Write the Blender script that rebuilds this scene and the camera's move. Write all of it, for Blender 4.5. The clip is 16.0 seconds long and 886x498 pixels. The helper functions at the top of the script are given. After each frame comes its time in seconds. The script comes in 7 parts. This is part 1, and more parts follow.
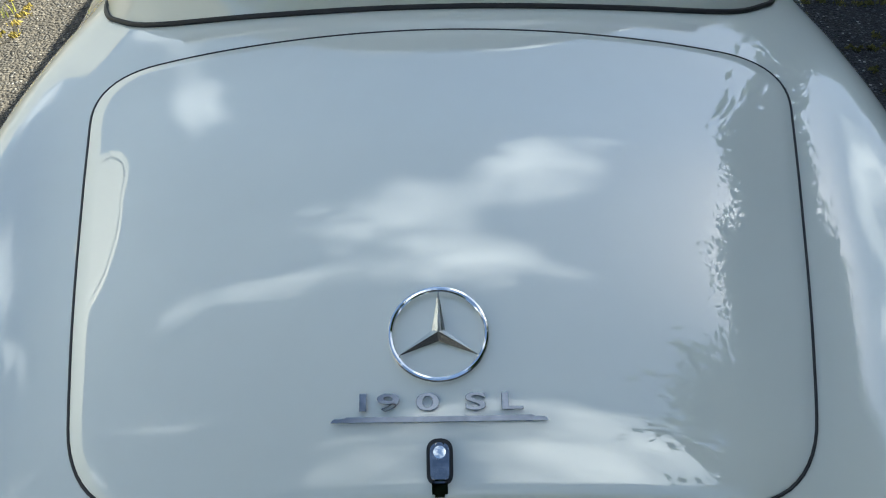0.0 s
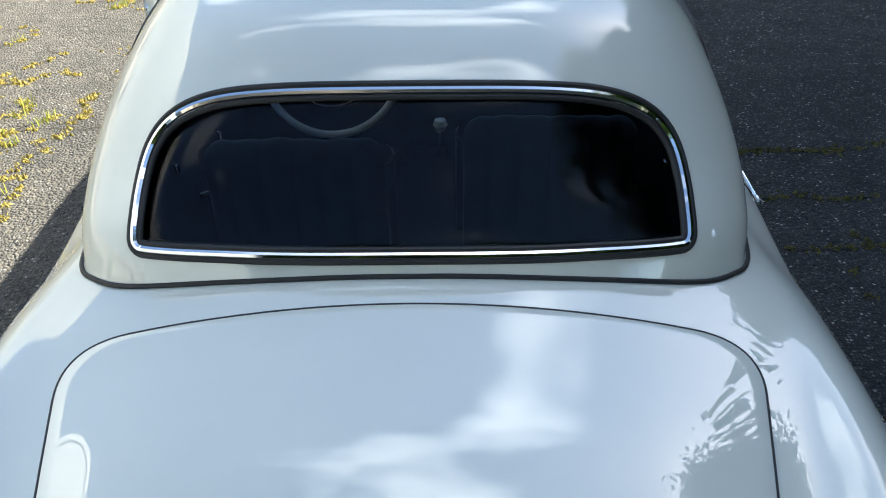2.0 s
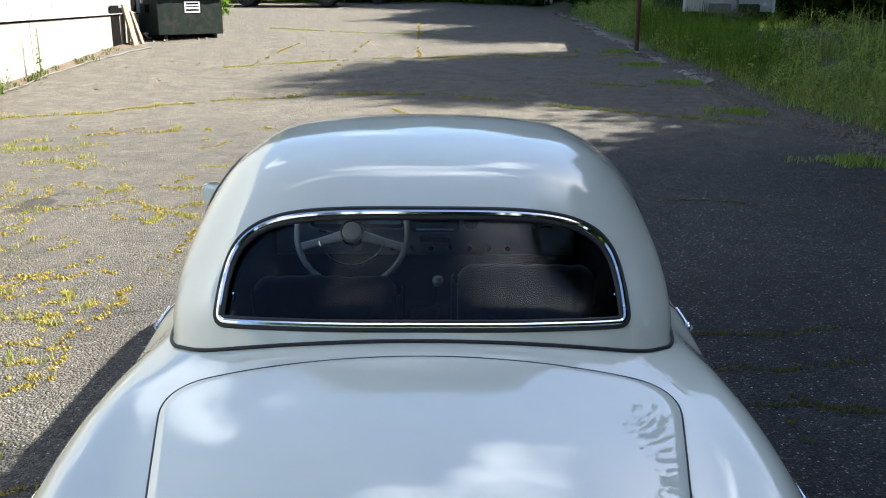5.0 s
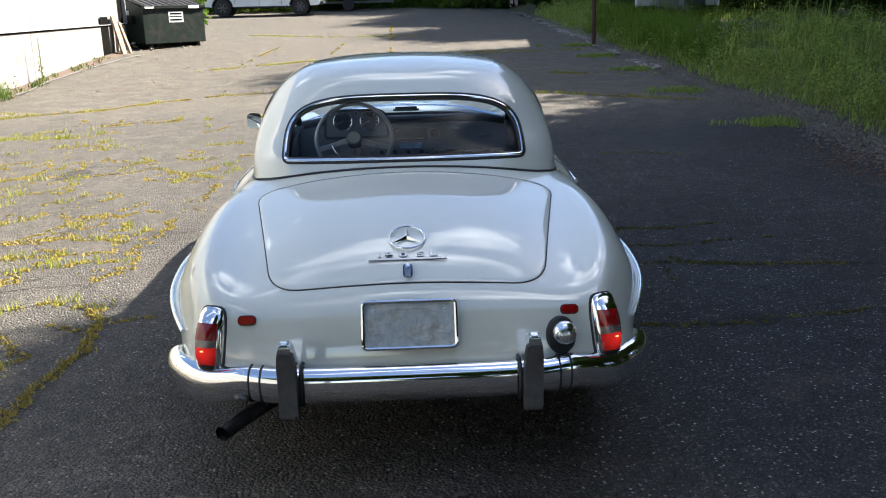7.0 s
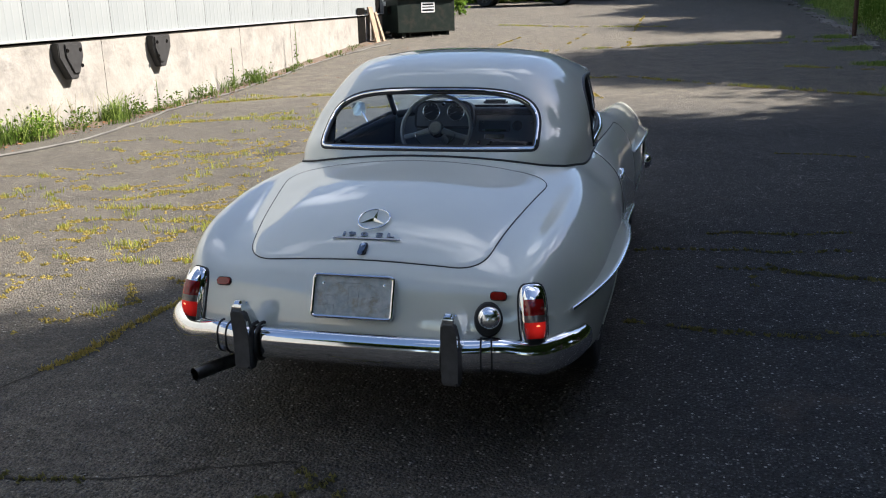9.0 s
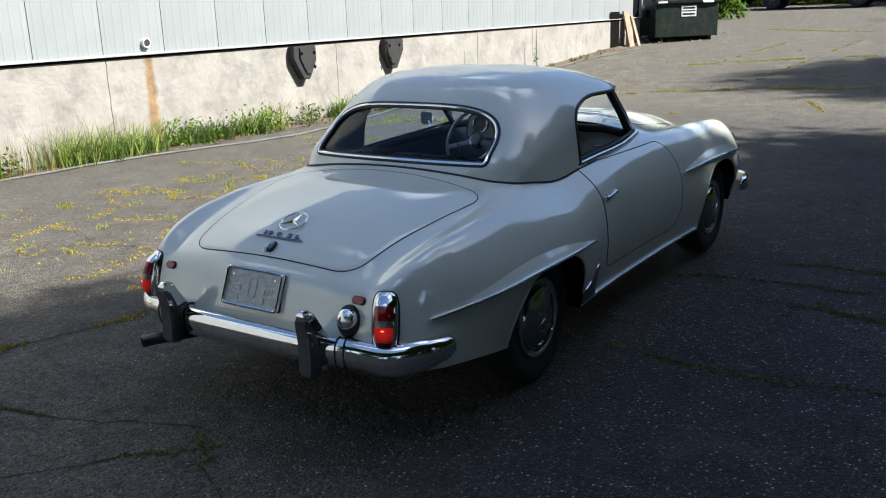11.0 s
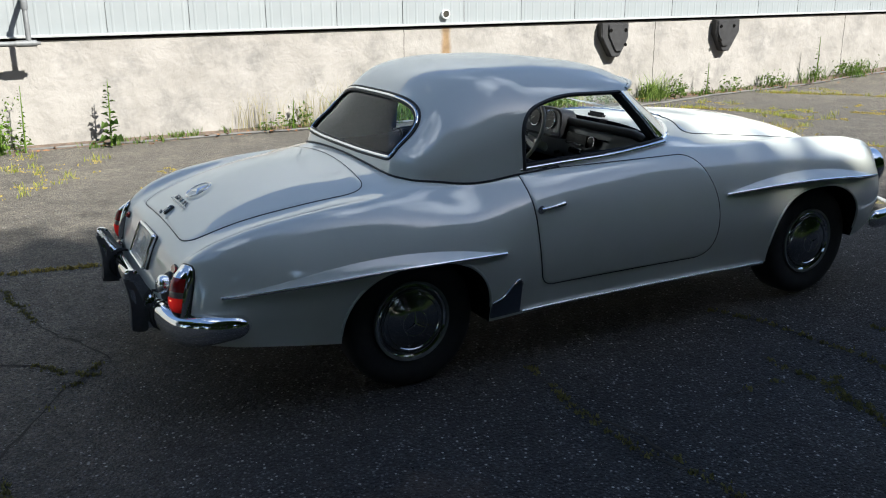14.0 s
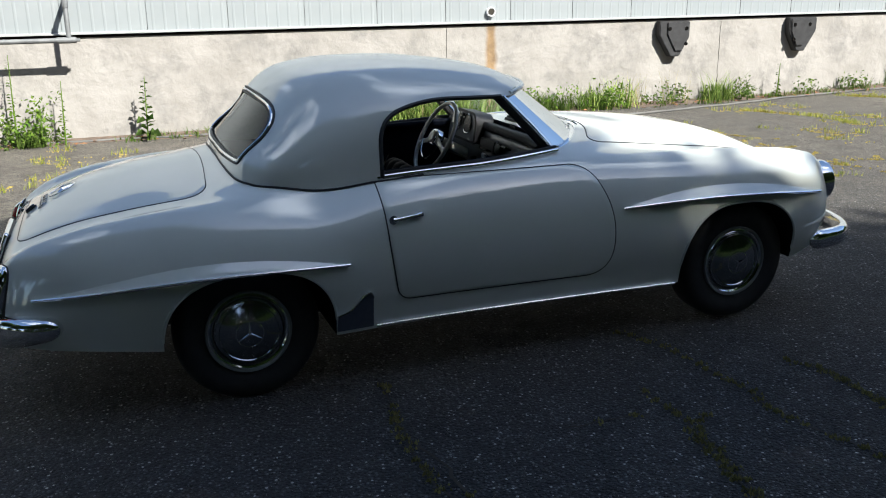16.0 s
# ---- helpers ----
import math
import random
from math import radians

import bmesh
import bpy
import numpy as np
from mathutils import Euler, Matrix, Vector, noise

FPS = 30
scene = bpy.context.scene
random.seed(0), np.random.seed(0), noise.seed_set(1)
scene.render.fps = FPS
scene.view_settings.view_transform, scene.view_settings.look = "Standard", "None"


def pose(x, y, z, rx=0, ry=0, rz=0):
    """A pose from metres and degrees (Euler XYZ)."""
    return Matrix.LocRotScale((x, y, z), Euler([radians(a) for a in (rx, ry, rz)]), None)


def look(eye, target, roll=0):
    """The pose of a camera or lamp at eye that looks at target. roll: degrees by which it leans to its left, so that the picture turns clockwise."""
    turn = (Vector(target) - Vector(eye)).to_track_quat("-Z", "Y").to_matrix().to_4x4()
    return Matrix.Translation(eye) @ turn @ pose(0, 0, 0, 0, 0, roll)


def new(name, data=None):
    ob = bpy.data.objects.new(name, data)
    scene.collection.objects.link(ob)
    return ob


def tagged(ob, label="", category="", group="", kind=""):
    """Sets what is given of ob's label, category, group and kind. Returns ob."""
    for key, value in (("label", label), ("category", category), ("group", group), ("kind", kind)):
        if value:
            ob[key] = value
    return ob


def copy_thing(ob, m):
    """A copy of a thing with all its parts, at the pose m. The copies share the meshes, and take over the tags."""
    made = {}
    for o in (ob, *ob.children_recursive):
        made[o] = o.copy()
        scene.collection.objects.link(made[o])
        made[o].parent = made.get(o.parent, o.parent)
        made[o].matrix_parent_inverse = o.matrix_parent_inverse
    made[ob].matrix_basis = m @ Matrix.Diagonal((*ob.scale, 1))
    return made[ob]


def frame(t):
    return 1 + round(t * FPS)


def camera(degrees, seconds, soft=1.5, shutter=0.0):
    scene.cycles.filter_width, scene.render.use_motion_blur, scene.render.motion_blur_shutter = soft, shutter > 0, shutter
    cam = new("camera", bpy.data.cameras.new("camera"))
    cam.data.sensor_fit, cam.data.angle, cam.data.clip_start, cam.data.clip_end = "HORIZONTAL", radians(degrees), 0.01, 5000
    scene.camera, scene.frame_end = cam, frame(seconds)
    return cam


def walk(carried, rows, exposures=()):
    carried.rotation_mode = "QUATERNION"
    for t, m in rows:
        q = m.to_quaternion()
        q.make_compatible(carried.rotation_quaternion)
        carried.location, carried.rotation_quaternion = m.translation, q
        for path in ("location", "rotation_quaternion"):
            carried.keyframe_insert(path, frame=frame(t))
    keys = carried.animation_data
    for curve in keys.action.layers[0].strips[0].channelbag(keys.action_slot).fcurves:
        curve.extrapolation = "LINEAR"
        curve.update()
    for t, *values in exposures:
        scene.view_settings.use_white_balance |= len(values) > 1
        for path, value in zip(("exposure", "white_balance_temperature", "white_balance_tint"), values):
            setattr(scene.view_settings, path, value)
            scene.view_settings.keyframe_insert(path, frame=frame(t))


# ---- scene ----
cam = camera(52.8, 16.0, soft=1.1)
PATH = [
    (0, (0.024, -1.464, 1.571), (-0.005, 0.07, 0.287), -1.8),
    (0.5, (0.03, -1.411, 1.615), (0.004, 0.142, 0.355), -0.9),
    (1, (0.04, -1.356, 1.67), (0.013, 0.226, 0.447), -1.1),
    (1.5, (0.053, -1.331, 1.716), (0.028, 0.318, 0.585), -1.1),
    (2, (0.062, -1.296, 1.759), (0.054, 0.403, 0.703), -0.6),
    (3, (0.047, -1.251, 1.856), (0.069, 0.55, 0.986), -0.7),
    (5.3, (0.006, -2.221, 1.648), (0.034, -0.289, 1.132), 0.5),
    (5.5, (-0.014, -2.399, 1.618), (0.033, -0.461, 1.126), 0.1),
    (5.8, (-0.019, -2.676, 1.582), (0.043, -0.73, 1.123), 0.4),
    (6, (-0.005, -2.874, 1.567), (0.06, -0.931, 1.1), 0.2),
    (6.5, (0.02, -3.295, 1.559), (0.075, -1.356, 1.071), -0.0),
    (7, (0.008, -3.634, 1.548), (0.083, -1.708, 1.013), -1.3),
    (7.5, (0.138, -3.803, 1.543), (0.09, -1.882, 0.988), -2.3),
    (8, (0.437, -3.927, 1.557), (0.22, -2.015, 1.012), -2.8),
    (8.2, (0.56, -3.918, 1.558), (0.282, -2.014, 1.015), -2.7),
    (10.3, (2.038, -3.421, 1.59), (1.164, -1.701, 1.062), -0.9),
    (10.5, (2.172, -3.395, 1.59), (1.237, -1.705, 1.069), -1.1),
    (11, (2.555, -3.329, 1.609), (1.468, -1.733, 1.088), -2.0),
    (11.5, (2.874, -3.135, 1.598), (1.667, -1.626, 1.08), -1.8),
    (12, (3.183, -2.867, 1.61), (1.836, -1.487, 1.08), -1.4),
    (12.5, (3.492, -2.569, 1.625), (1.999, -1.358, 1.075), -1.5),
    (13, (3.659, -2.215, 1.61), (2.122, -1.062, 1.056), -0.8),
    (13.5, (3.818, -1.886, 1.617), (2.22, -0.819, 1.063), -0.4),
    (14, (4.011, -1.561, 1.631), (2.316, -0.657, 1.072), -0.6),
    (14.5, (4.062, -1.221, 1.618), (2.316, -0.415, 1.068), -1.0),
    (15, (4.172, -0.92, 1.619), (2.391, -0.194, 1.071), -0.9),
    (15.5, (4.301, -0.681, 1.638), (2.497, -0.013, 1.09), -1.1),
    (16, (4.307, -0.431, 1.623), (2.506, 0.234, 1.061), -0.8),
]
LIGHT = [(0, 2.04, 6350, 2), (1.5, 2.34, 6250, 4), (3, 2.52, 6050, 6), (5.5, 2.22, 6200, 8), (7, 2.28, 6300, 11), (7.6, 2.40, 6650, 14), (8.2, 2.10, 6500, 14), (10.5, 1.64, 5950, 8), (13, 1.58, 5850, 8), (16, 1.58, 5850, 8)]
walk(cam, [(t, look(eye, target, roll)) for t, eye, target, roll in PATH], LIGHT)

# ---- light ----
SUN_FROM = Vector((0.66, 0.30, 0.69)).normalized()
world = bpy.data.worlds.new("sky")
scene.world = world
world.use_nodes = True
wn = world.node_tree
sky = wn.nodes.new("ShaderNodeTexSky")
sky.sky_type, sky.sun_disc = "NISHITA", False
sky.sun_elevation = math.asin(SUN_FROM.z)
sky.sun_rotation = math.atan2(SUN_FROM.x, SUN_FROM.y)
sky.air_density, sky.dust_density, sky.ozone_density = 1.0, 0.9, 1.2
wn.nodes["Background"].inputs[1].default_value = 0.062
# thin broken cloud over the blue
way = wn.nodes.new("ShaderNodeTexCoord")
stretch = wn.nodes.new("ShaderNodeMapping")
stretch.inputs["Location"].default_value = (-13.443, 8.88, -3.471)
stretch.inputs["Scale"].default_value = (1.0, 1.9, 1.3)
stretch.inputs["Rotation"].default_value = (0.0, 0.0, 5.288)
cloud = wn.nodes.new("ShaderNodeTexNoise")
cloud.inputs["Scale"].default_value, cloud.inputs["Detail"].default_value, cloud.inputs["Roughness"].default_value = 2.0, 5.0, 0.50
veil = wn.nodes.new("ShaderNodeValToRGB")
veil.color_ramp.elements[0].position, veil.color_ramp.elements[1].position = 0.575, 0.77
veil.color_ramp.elements[1].color = (0.80, 0.80, 0.80, 1)
mixed = wn.nodes.new("ShaderNodeMixRGB")
mixed.inputs[2].default_value = (19.0, 19.2, 19.5, 1)
wn.links.new(way.outputs["Generated"], stretch.inputs[0])
wn.links.new(stretch.outputs[0], cloud.inputs["Vector"])
wn.links.new(cloud.outputs["Fac"], veil.inputs[0])
wn.links.new(veil.outputs[0], mixed.inputs[0])
wn.links.new(sky.outputs[0], mixed.inputs[1])
wn.links.new(mixed.outputs[0], wn.nodes["Background"].inputs[0])
sun = new("sun", bpy.data.lights.new("sun", "SUN"))
sun.data.energy, sun.data.angle, sun.data.color = 5.0, radians(0.9), (1.0, 0.91, 0.77)
sun.matrix_world = look(SUN_FROM * 60, (0, 0, 0))


# ---- materials ----
def nodes_of(name):
    m = bpy.data.materials.new(name)
    m.use_nodes = True
    t = m.node_tree
    return m, t, t.nodes["Principled BSDF"], t.links


def set_in(node, **values):
    for key, v in values.items():
        node.inputs[key.replace("_", " ")].default_value = v


def rgb(c):
    return (c[0], c[1], c[2], 1.0)


def surface(name, a, b, scale=8.0, rough=0.6, metal=0.0, bump=0.0, bump_scale=120.0, coat=0.0, detail=6.0, rough_var=0.1, spec=0.5, third=None, third_scale=1.2):
    """Two tones mixed by noise, a slow third tone, and fine relief, in object metres."""
    m, t, p, l = nodes_of(name)
    tc = t.nodes.new("ShaderNodeTexCoord")
    n1 = t.nodes.new("ShaderNodeTexNoise")
    set_in(n1, Scale=scale, Detail=detail, Roughness=0.6)
    l.new(tc.outputs["Object"], n1.inputs["Vector"])
    ramp = t.nodes.new("ShaderNodeValToRGB")
    ramp.color_ramp.elements[0].position, ramp.color_ramp.elements[1].position = 0.35, 0.68
    ramp.color_ramp.elements[0].color, ramp.color_ramp.elements[1].color = rgb(a), rgb(b)
    l.new(n1.outputs["Fac"], ramp.inputs[0])
    out = ramp.outputs[0]
    if third:
        n3 = t.nodes.new("ShaderNodeTexNoise")
        set_in(n3, Scale=third_scale, Detail=4.0, Roughness=0.7)
        l.new(tc.outputs["Object"], n3.inputs["Vector"])
        r3 = t.nodes.new("ShaderNodeValToRGB")
        r3.color_ramp.elements[0].position, r3.color_ramp.elements[1].position = 0.5, 0.72
        l.new(n3.outputs["Fac"], r3.inputs[0])
        mix = t.nodes.new("ShaderNodeMixRGB")
        l.new(r3.outputs[0], mix.inputs[0])
        l.new(out, mix.inputs[1])
        mix.inputs[2].default_value = rgb(third)
        out = mix.outputs[0]
    l.new(out, p.inputs["Base Color"])
    set_in(p, Metallic=metal, Coat_Weight=coat, Coat_Roughness=0.03, Specular_IOR_Level=spec)
    mr = t.nodes.new("ShaderNodeMapRange")
    set_in(mr, To_Min=max(0.02, rough - rough_var), To_Max=min(1.0, rough + rough_var))
    l.new(n1.outputs["Fac"], mr.inputs["Value"])
    l.new(mr.outputs[0], p.inputs["Roughness"])
    if bump:
        n2 = t.nodes.new("ShaderNodeTexNoise")
        set_in(n2, Scale=bump_scale, Detail=5.0)
        l.new(tc.outputs["Object"], n2.inputs["Vector"])
        bn = t.nodes.new("ShaderNodeBump")
        set_in(bn, Strength=bump, Distance=0.01)
        l.new(n2.outputs["Fac"], bn.inputs["Height"])
        l.new(bn.outputs[0], p.inputs["Normal"])
    return m


def glass(name, tint=(1, 1, 1), rough=0.0, ior=1.5):
    """A thin pane: mostly clear, with a mirror's share that grows at the edge."""
    m, t, p, l = nodes_of(name)
    t.nodes.remove(p)
    tr = t.nodes.new("ShaderNodeBsdfTransparent")
    tr.inputs[0].default_value = rgb(tint)
    gl = t.nodes.new("ShaderNodeBsdfGlossy")
    set_in(gl, Roughness=rough)
    fr = t.nodes.new("ShaderNodeFresnel")
    set_in(fr, IOR=ior)
    mx = t.nodes.new("ShaderNodeMixShader")
    l.new(fr.outputs[0], mx.inputs[0])
    l.new(tr.outputs[0], mx.inputs[1])
    l.new(gl.outputs[0], mx.inputs[2])
    l.new(mx.outputs[0], t.nodes["Material Output"].inputs[0])
    return m


def glow(name, colour, strength, rough=0.15):
    m, t, p, l = nodes_of(name)
    set_in(p, Base_Color=rgb(colour), Roughness=rough, Emission_Color=rgb(colour), Emission_Strength=strength, Coat_Weight=0.6)
    return m


PAINT = surface("grey_ivory_paint", (0.655, 0.678, 0.618), (0.685, 0.708, 0.648), scale=3.0, rough=0.45, rough_var=0.03, coat=1.0, spec=0.12)
set_in(PAINT.node_tree.nodes["Principled BSDF"], Coat_IOR=2.1, Coat_Roughness=0.004)
CHROME = surface("chrome", (0.78, 0.79, 0.80), (0.84, 0.84, 0.85), scale=30, rough=0.06, rough_var=0.03, metal=1.0)
RUBBER = surface("black_rubber", (0.012, 0.012, 0.013), (0.02, 0.02, 0.02), scale=40, rough=0.55)
TYRE = surface("tyre_rubber", (0.012, 0.012, 0.012), (0.026, 0.025, 0.024), scale=25, rough=0.75, bump=0.2, bump_scale=200)
UNDER = surface("black_underseal", (0.006, 0.006, 0.006), (0.015, 0.014, 0.013), scale=20, rough=0.9, spec=0.05, bump=0.3)
LEATHER = surface("dark_blue_leather", (0.004, 0.006, 0.013), (0.007, 0.010, 0.020), scale=18, rough=0.6, spec=0.08, bump=0.06, bump_scale=260)
LINING = surface("grey_headlining", (0.36, 0.36, 0.34), (0.43, 0.42, 0.40), scale=60, rough=0.9, bump=0.2, bump_scale=400)
GLASS = glass("window_glass", (0.82, 0.89, 0.94), ior=1.40)
REAR_GLASS = glass("rear_window_glass", (0.54, 0.67, 0.84), ior=1.36)
GROUND = surface("dry_soil", (0.05, 0.06, 0.025), (0.10, 0.10, 0.05), scale=2, rough=0.95, bump=0.5, bump_scale=20)
SIDING = surface("pale_steel_siding", (0.205, 0.224, 0.232), (0.238, 0.256, 0.262), scale=0.8, rough=0.5)


# ---- mesh helpers ----
def link_mesh(name, verts, faces, material, parent=None, label="", smooth=True, sharp=35):
    me = bpy.data.meshes.new(name)
    me.from_pydata([tuple(v) for v in verts], [], [tuple(f) for f in faces])
    me.update()
    return link_data(name, me, material, parent, label, smooth, sharp)


def link_data(name, me, material, parent=None, label="", smooth=True, sharp=35):
    if material is not None:
        me.materials.append(material)
    if smooth:
        me.polygons.foreach_set("use_smooth", [True] * len(me.polygons))
        me.set_sharp_from_angle(angle=radians(sharp))
    ob = new(name, me)
    ob.parent = parent
    if label:
        ob["label"] = label
    return ob


def part(name, bm, material, parent=None, label="", smooth=True, sharp=35):
    bmesh.ops.recalc_face_normals(bm, faces=bm.faces)
    me = bpy.data.meshes.new(name)
    bm.to_mesh(me)
    bm.free()
    return link_data(name, me, material, parent, label, smooth, sharp)


def thing(name, label, category, group="", at=(0, 0, 0), turn=0.0):
    e = new(name)
    e.matrix_basis = pose(*at, 0, 0, turn)
    e.empty_display_size = 0.1
    return tagged(e, label, category, group)


def box_bm(size, at=(0, 0, 0), bevel=0.0, turn=(0, 0, 0), segments=2, bm=None):
    own = bmesh.new()
    bmesh.ops.create_cube(own, size=1.0)
    for v in own.verts:
        v.co = Vector((v.co.x * size[0], v.co.y * size[1], v.co.z * size[2]))
    if bevel:
        bmesh.ops.bevel(own, geom=own.edges[:], offset=bevel, segments=segments, affect="EDGES")
    own.transform(pose(*at, *turn))
    if bm is None:
        return own
    tmp = bpy.data.meshes.new("tmp")
    own.to_mesh(tmp)
    own.free()
    bm.from_mesh(tmp)
    bpy.data.meshes.remove(tmp)
    return bm


def lathe(profile, steps=48, axis="z"):
    """Turns a profile of (radius, height) round an axis."""
    bm = bmesh.new()
    rings = []
    for r, h in profile:
        ring = []
        for k in range(steps):
            a = 2 * math.pi * k / steps
            p = (r * math.cos(a), r * math.sin(a), h)
            if axis == "x":
                p = (h, p[0], p[1])
            elif axis == "y":
                p = (p[0], h, p[1])
            ring.append(bm.verts.new(p))
        rings.append(ring)
    for a, b in zip(rings, rings[1:]):
        for k in range(steps):
            bm.faces.new((a[k], a[(k + 1) % steps], b[(k + 1) % steps], b[k]))
    for ring in (rings[0], rings[-1]):
        bm.faces.new(ring)
    bmesh.ops.remove_doubles(bm, verts=bm.verts, dist=1e-6)
    return bm


def tube(points, radius, sides=8, closed=False, squash=None, ends=True, bm=None):
    """A tube along points; radius a number or one for each point; squash (a, b): an oval in the first normal's frame."""
    bm = bm or bmesh.new()
    pts = [Vector(p) for p in points]
    n = len(pts)
    rad = radius if isinstance(radius, (list, tuple, np.ndarray)) else [radius] * n
    tang = []
    for i in range(n):
        a = pts[(i - 1) % n] if closed or i else pts[0]
        b = pts[(i + 1) % n] if closed or i < n - 1 else pts[-1]
        tang.append((b - a).normalized())
    up = Vector((0, 0, 1)) if abs(tang[0].z) < 0.9 else Vector((1, 0, 0))
    nrm = (up - tang[0] * up.dot(tang[0])).normalized()
    rings = []
    for i in range(n):
        nrm = (nrm - tang[i] * nrm.dot(tang[i])).normalized()
        bi = tang[i].cross(nrm)
        sa, sb = squash or (1, 1)
        rings.append([bm.verts.new(pts[i] + rad[i] * (sa * math.cos(2 * math.pi * k / sides) * nrm + sb * math.sin(2 * math.pi * k / sides) * bi)) for k in range(sides)])
    pairs = list(zip(rings, rings[1:])) + ([(rings[-1], rings[0])] if closed else [])
    for a, b in pairs:
        for k in range(sides):
            bm.faces.new((a[k], a[(k + 1) % sides], b[(k + 1) % sides], b[k]))
    if ends and not closed:
        bm.faces.new(rings[0])
        bm.faces.new(rings[-1])
    return bm


def prism(outline, lo, hi, axis):
    """A closed block: an outline in the two other axes, drawn out along one axis from lo to hi."""
    bm = bmesh.new()

    def put(a, b, h):
        return {"x": (h, a, b), "y": (a, h, b), "z": (a, b, h)}[axis]

    low = [bm.verts.new(put(a, b, lo)) for a, b in outline]
    top = [bm.verts.new(put(a, b, hi)) for a, b in outline]
    n = len(low)
    bm.faces.new(low)
    bm.faces.new(top)
    for k in range(n):
        bm.faces.new((low[k], low[(k + 1) % n], top[(k + 1) % n], top[k]))
    return bm


def rounded(points, radii, steps=8):
    """A closed outline with its corners rounded, each by its own radius."""
    out, n = [], len(points)
    rr = radii if isinstance(radii, (list, tuple)) else [radii] * n
    for i in range(n):
        p, a, b = Vector(points[i]), Vector(points[i - 1]), Vector(points[(i + 1) % n])
        da, db = (a - p), (b - p)
        ra = min(rr[i], 0.49 * da.length, 0.49 * db.length)
        p0, p1 = p + da.normalized() * ra, p + db.normalized() * ra
        for k in range(steps + 1):
            s = k / steps
            q = (1 - s) ** 2 * p0 + 2 * s * (1 - s) * p + s * s * p1
            out.append((q.x, q.y))
    return out


def densify(outline, step, closed=True):
    pts = [Vector(p) for p in outline]
    out = []
    for a, b in zip(pts, pts[1:] + ([pts[0]] if closed else [])):
        k = max(1, int((b - a).length / step))
        out += [tuple(a.lerp(b, i / k)) for i in range(k)]
    if not closed:
        out.append(tuple(pts[-1]))
    return out


def carve(ob, bm, material=None, op="DIFFERENCE"):
    """Cuts a block out of ob for good."""
    bmesh.ops.recalc_face_normals(bm, faces=bm.faces)
    me = bpy.data.meshes.new("cutter")
    bm.to_mesh(me)
    bm.free()
    if material:
        me.materials.append(material)
    c = new("cutter", me)
    mod = ob.modifiers.new("cut", "BOOLEAN")
    mod.operation, mod.object, mod.solver = op, c, "EXACT"
    mod.material_mode = "TRANSFER"
    bpy.context.view_layer.update()
    done = bpy.data.meshes.new_from_object(ob.evaluated_get(bpy.context.evaluated_depsgraph_get()))
    ob.modifiers.clear()
    ob.data = done
    bpy.data.objects.remove(c)


def hermite(t, v, ts):
    """A smooth curve through the values v at the knots t."""
    t, v, ts = np.asarray(t, float), np.asarray(v, float), np.asarray(ts, float)
    d = np.diff(v, axis=0) / np.diff(t)[:, None]
    h = np.diff(t)[:, None]
    m = np.empty_like(v)
    m[1:-1] = (d[:-1] * h[1:] + d[1:] * h[:-1]) / (h[1:] + h[:-1])
    m[0], m[-1] = d[0], d[-1]
    i = np.clip(np.searchsorted(t, ts) - 1, 0, len(t) - 2)
    w = (t[i + 1] - t[i])
    s = ((ts - t[i]) / w)[:, None]
    w = w[:, None]
    return (2 * s**3 - 3 * s**2 + 1) * v[i] + (s**3 - 2 * s**2 + s) * w * m[i] + (-2 * s**3 + 3 * s**2) * v[i + 1] + (s**3 - s**2) * w * m[i + 1]


def skin(curves, nu, nv):
    """A half shell through lengthwise curves, the first of which lies on the car's middle plane. Returns points[nu][nv]."""
    K = np.array(curves, float)  # curve, row, xyz
    step = np.linalg.norm(np.diff(K, axis=1), axis=2).mean(axis=0)
    t = np.concatenate([[0], np.cumsum(step)])
    ts = np.linspace(0, t[-1], nu)
    L = np.array([hermite(t, k, ts) for k in K])
    out = np.empty((nu, nv, 3))
    for i in range(nu):
        row = L[:, i]
        mirror = row[1] * (-1, 1, 1)
        full = np.vstack([mirror, row])
        q = np.concatenate([[0], np.cumsum(np.sqrt(np.linalg.norm(np.diff(full, axis=0), axis=1)))])
        out[i] = hermite(q, full, np.linspace(q[1], q[-1], nv))
    out[:, 0, 0] = 0
    return out


def whole(half):
    """Both halves of a shell as one grid, from the far left edge to the far right one."""
    left = half[:, :0:-1] * (-1, 1, 1)
    return np.concatenate([left, half], axis=1)


def grid_faces(nu, nv):
    return [(i * nv + j, i * nv + j + 1, (i + 1) * nv + j + 1, (i + 1) * nv + j) for i in range(nu - 1) for j in range(nv - 1)]


from mathutils.bvhtree import BVHTree


def tree_of(grid):
    nu, nv = grid.shape[:2]
    return BVHTree.FromPolygons([tuple(p) for p in grid.reshape(-1, 3)], grid_faces(nu, nv))


def drop(tree, a, b, axis, lift=0.0):
    """The place where a ray along an axis first meets a shell, lifted off it along its normal."""
    start, way = {"z": ((a, b, 3), (0, 0, -1)), "x": ((3, a, b), (-1, 0, 0)), "y": ((a, -3, b), (0, 1, 0)), "-x": ((-3, a, b), (1, 0, 0))}[axis]
    hit, n, _, _ = tree.ray_cast(Vector(start), Vector(way))
    if hit is None:
        return None, None
    if n.dot(Vector(way)) > 0:
        n = -n
    return hit + n * lift, n


# ---- the car's shell ----
def curve(xs, ys, zs):
    return list(zip(xs, ys, zs))


def along(x, rows):
    return [(x, y, z) for y, z in rows]


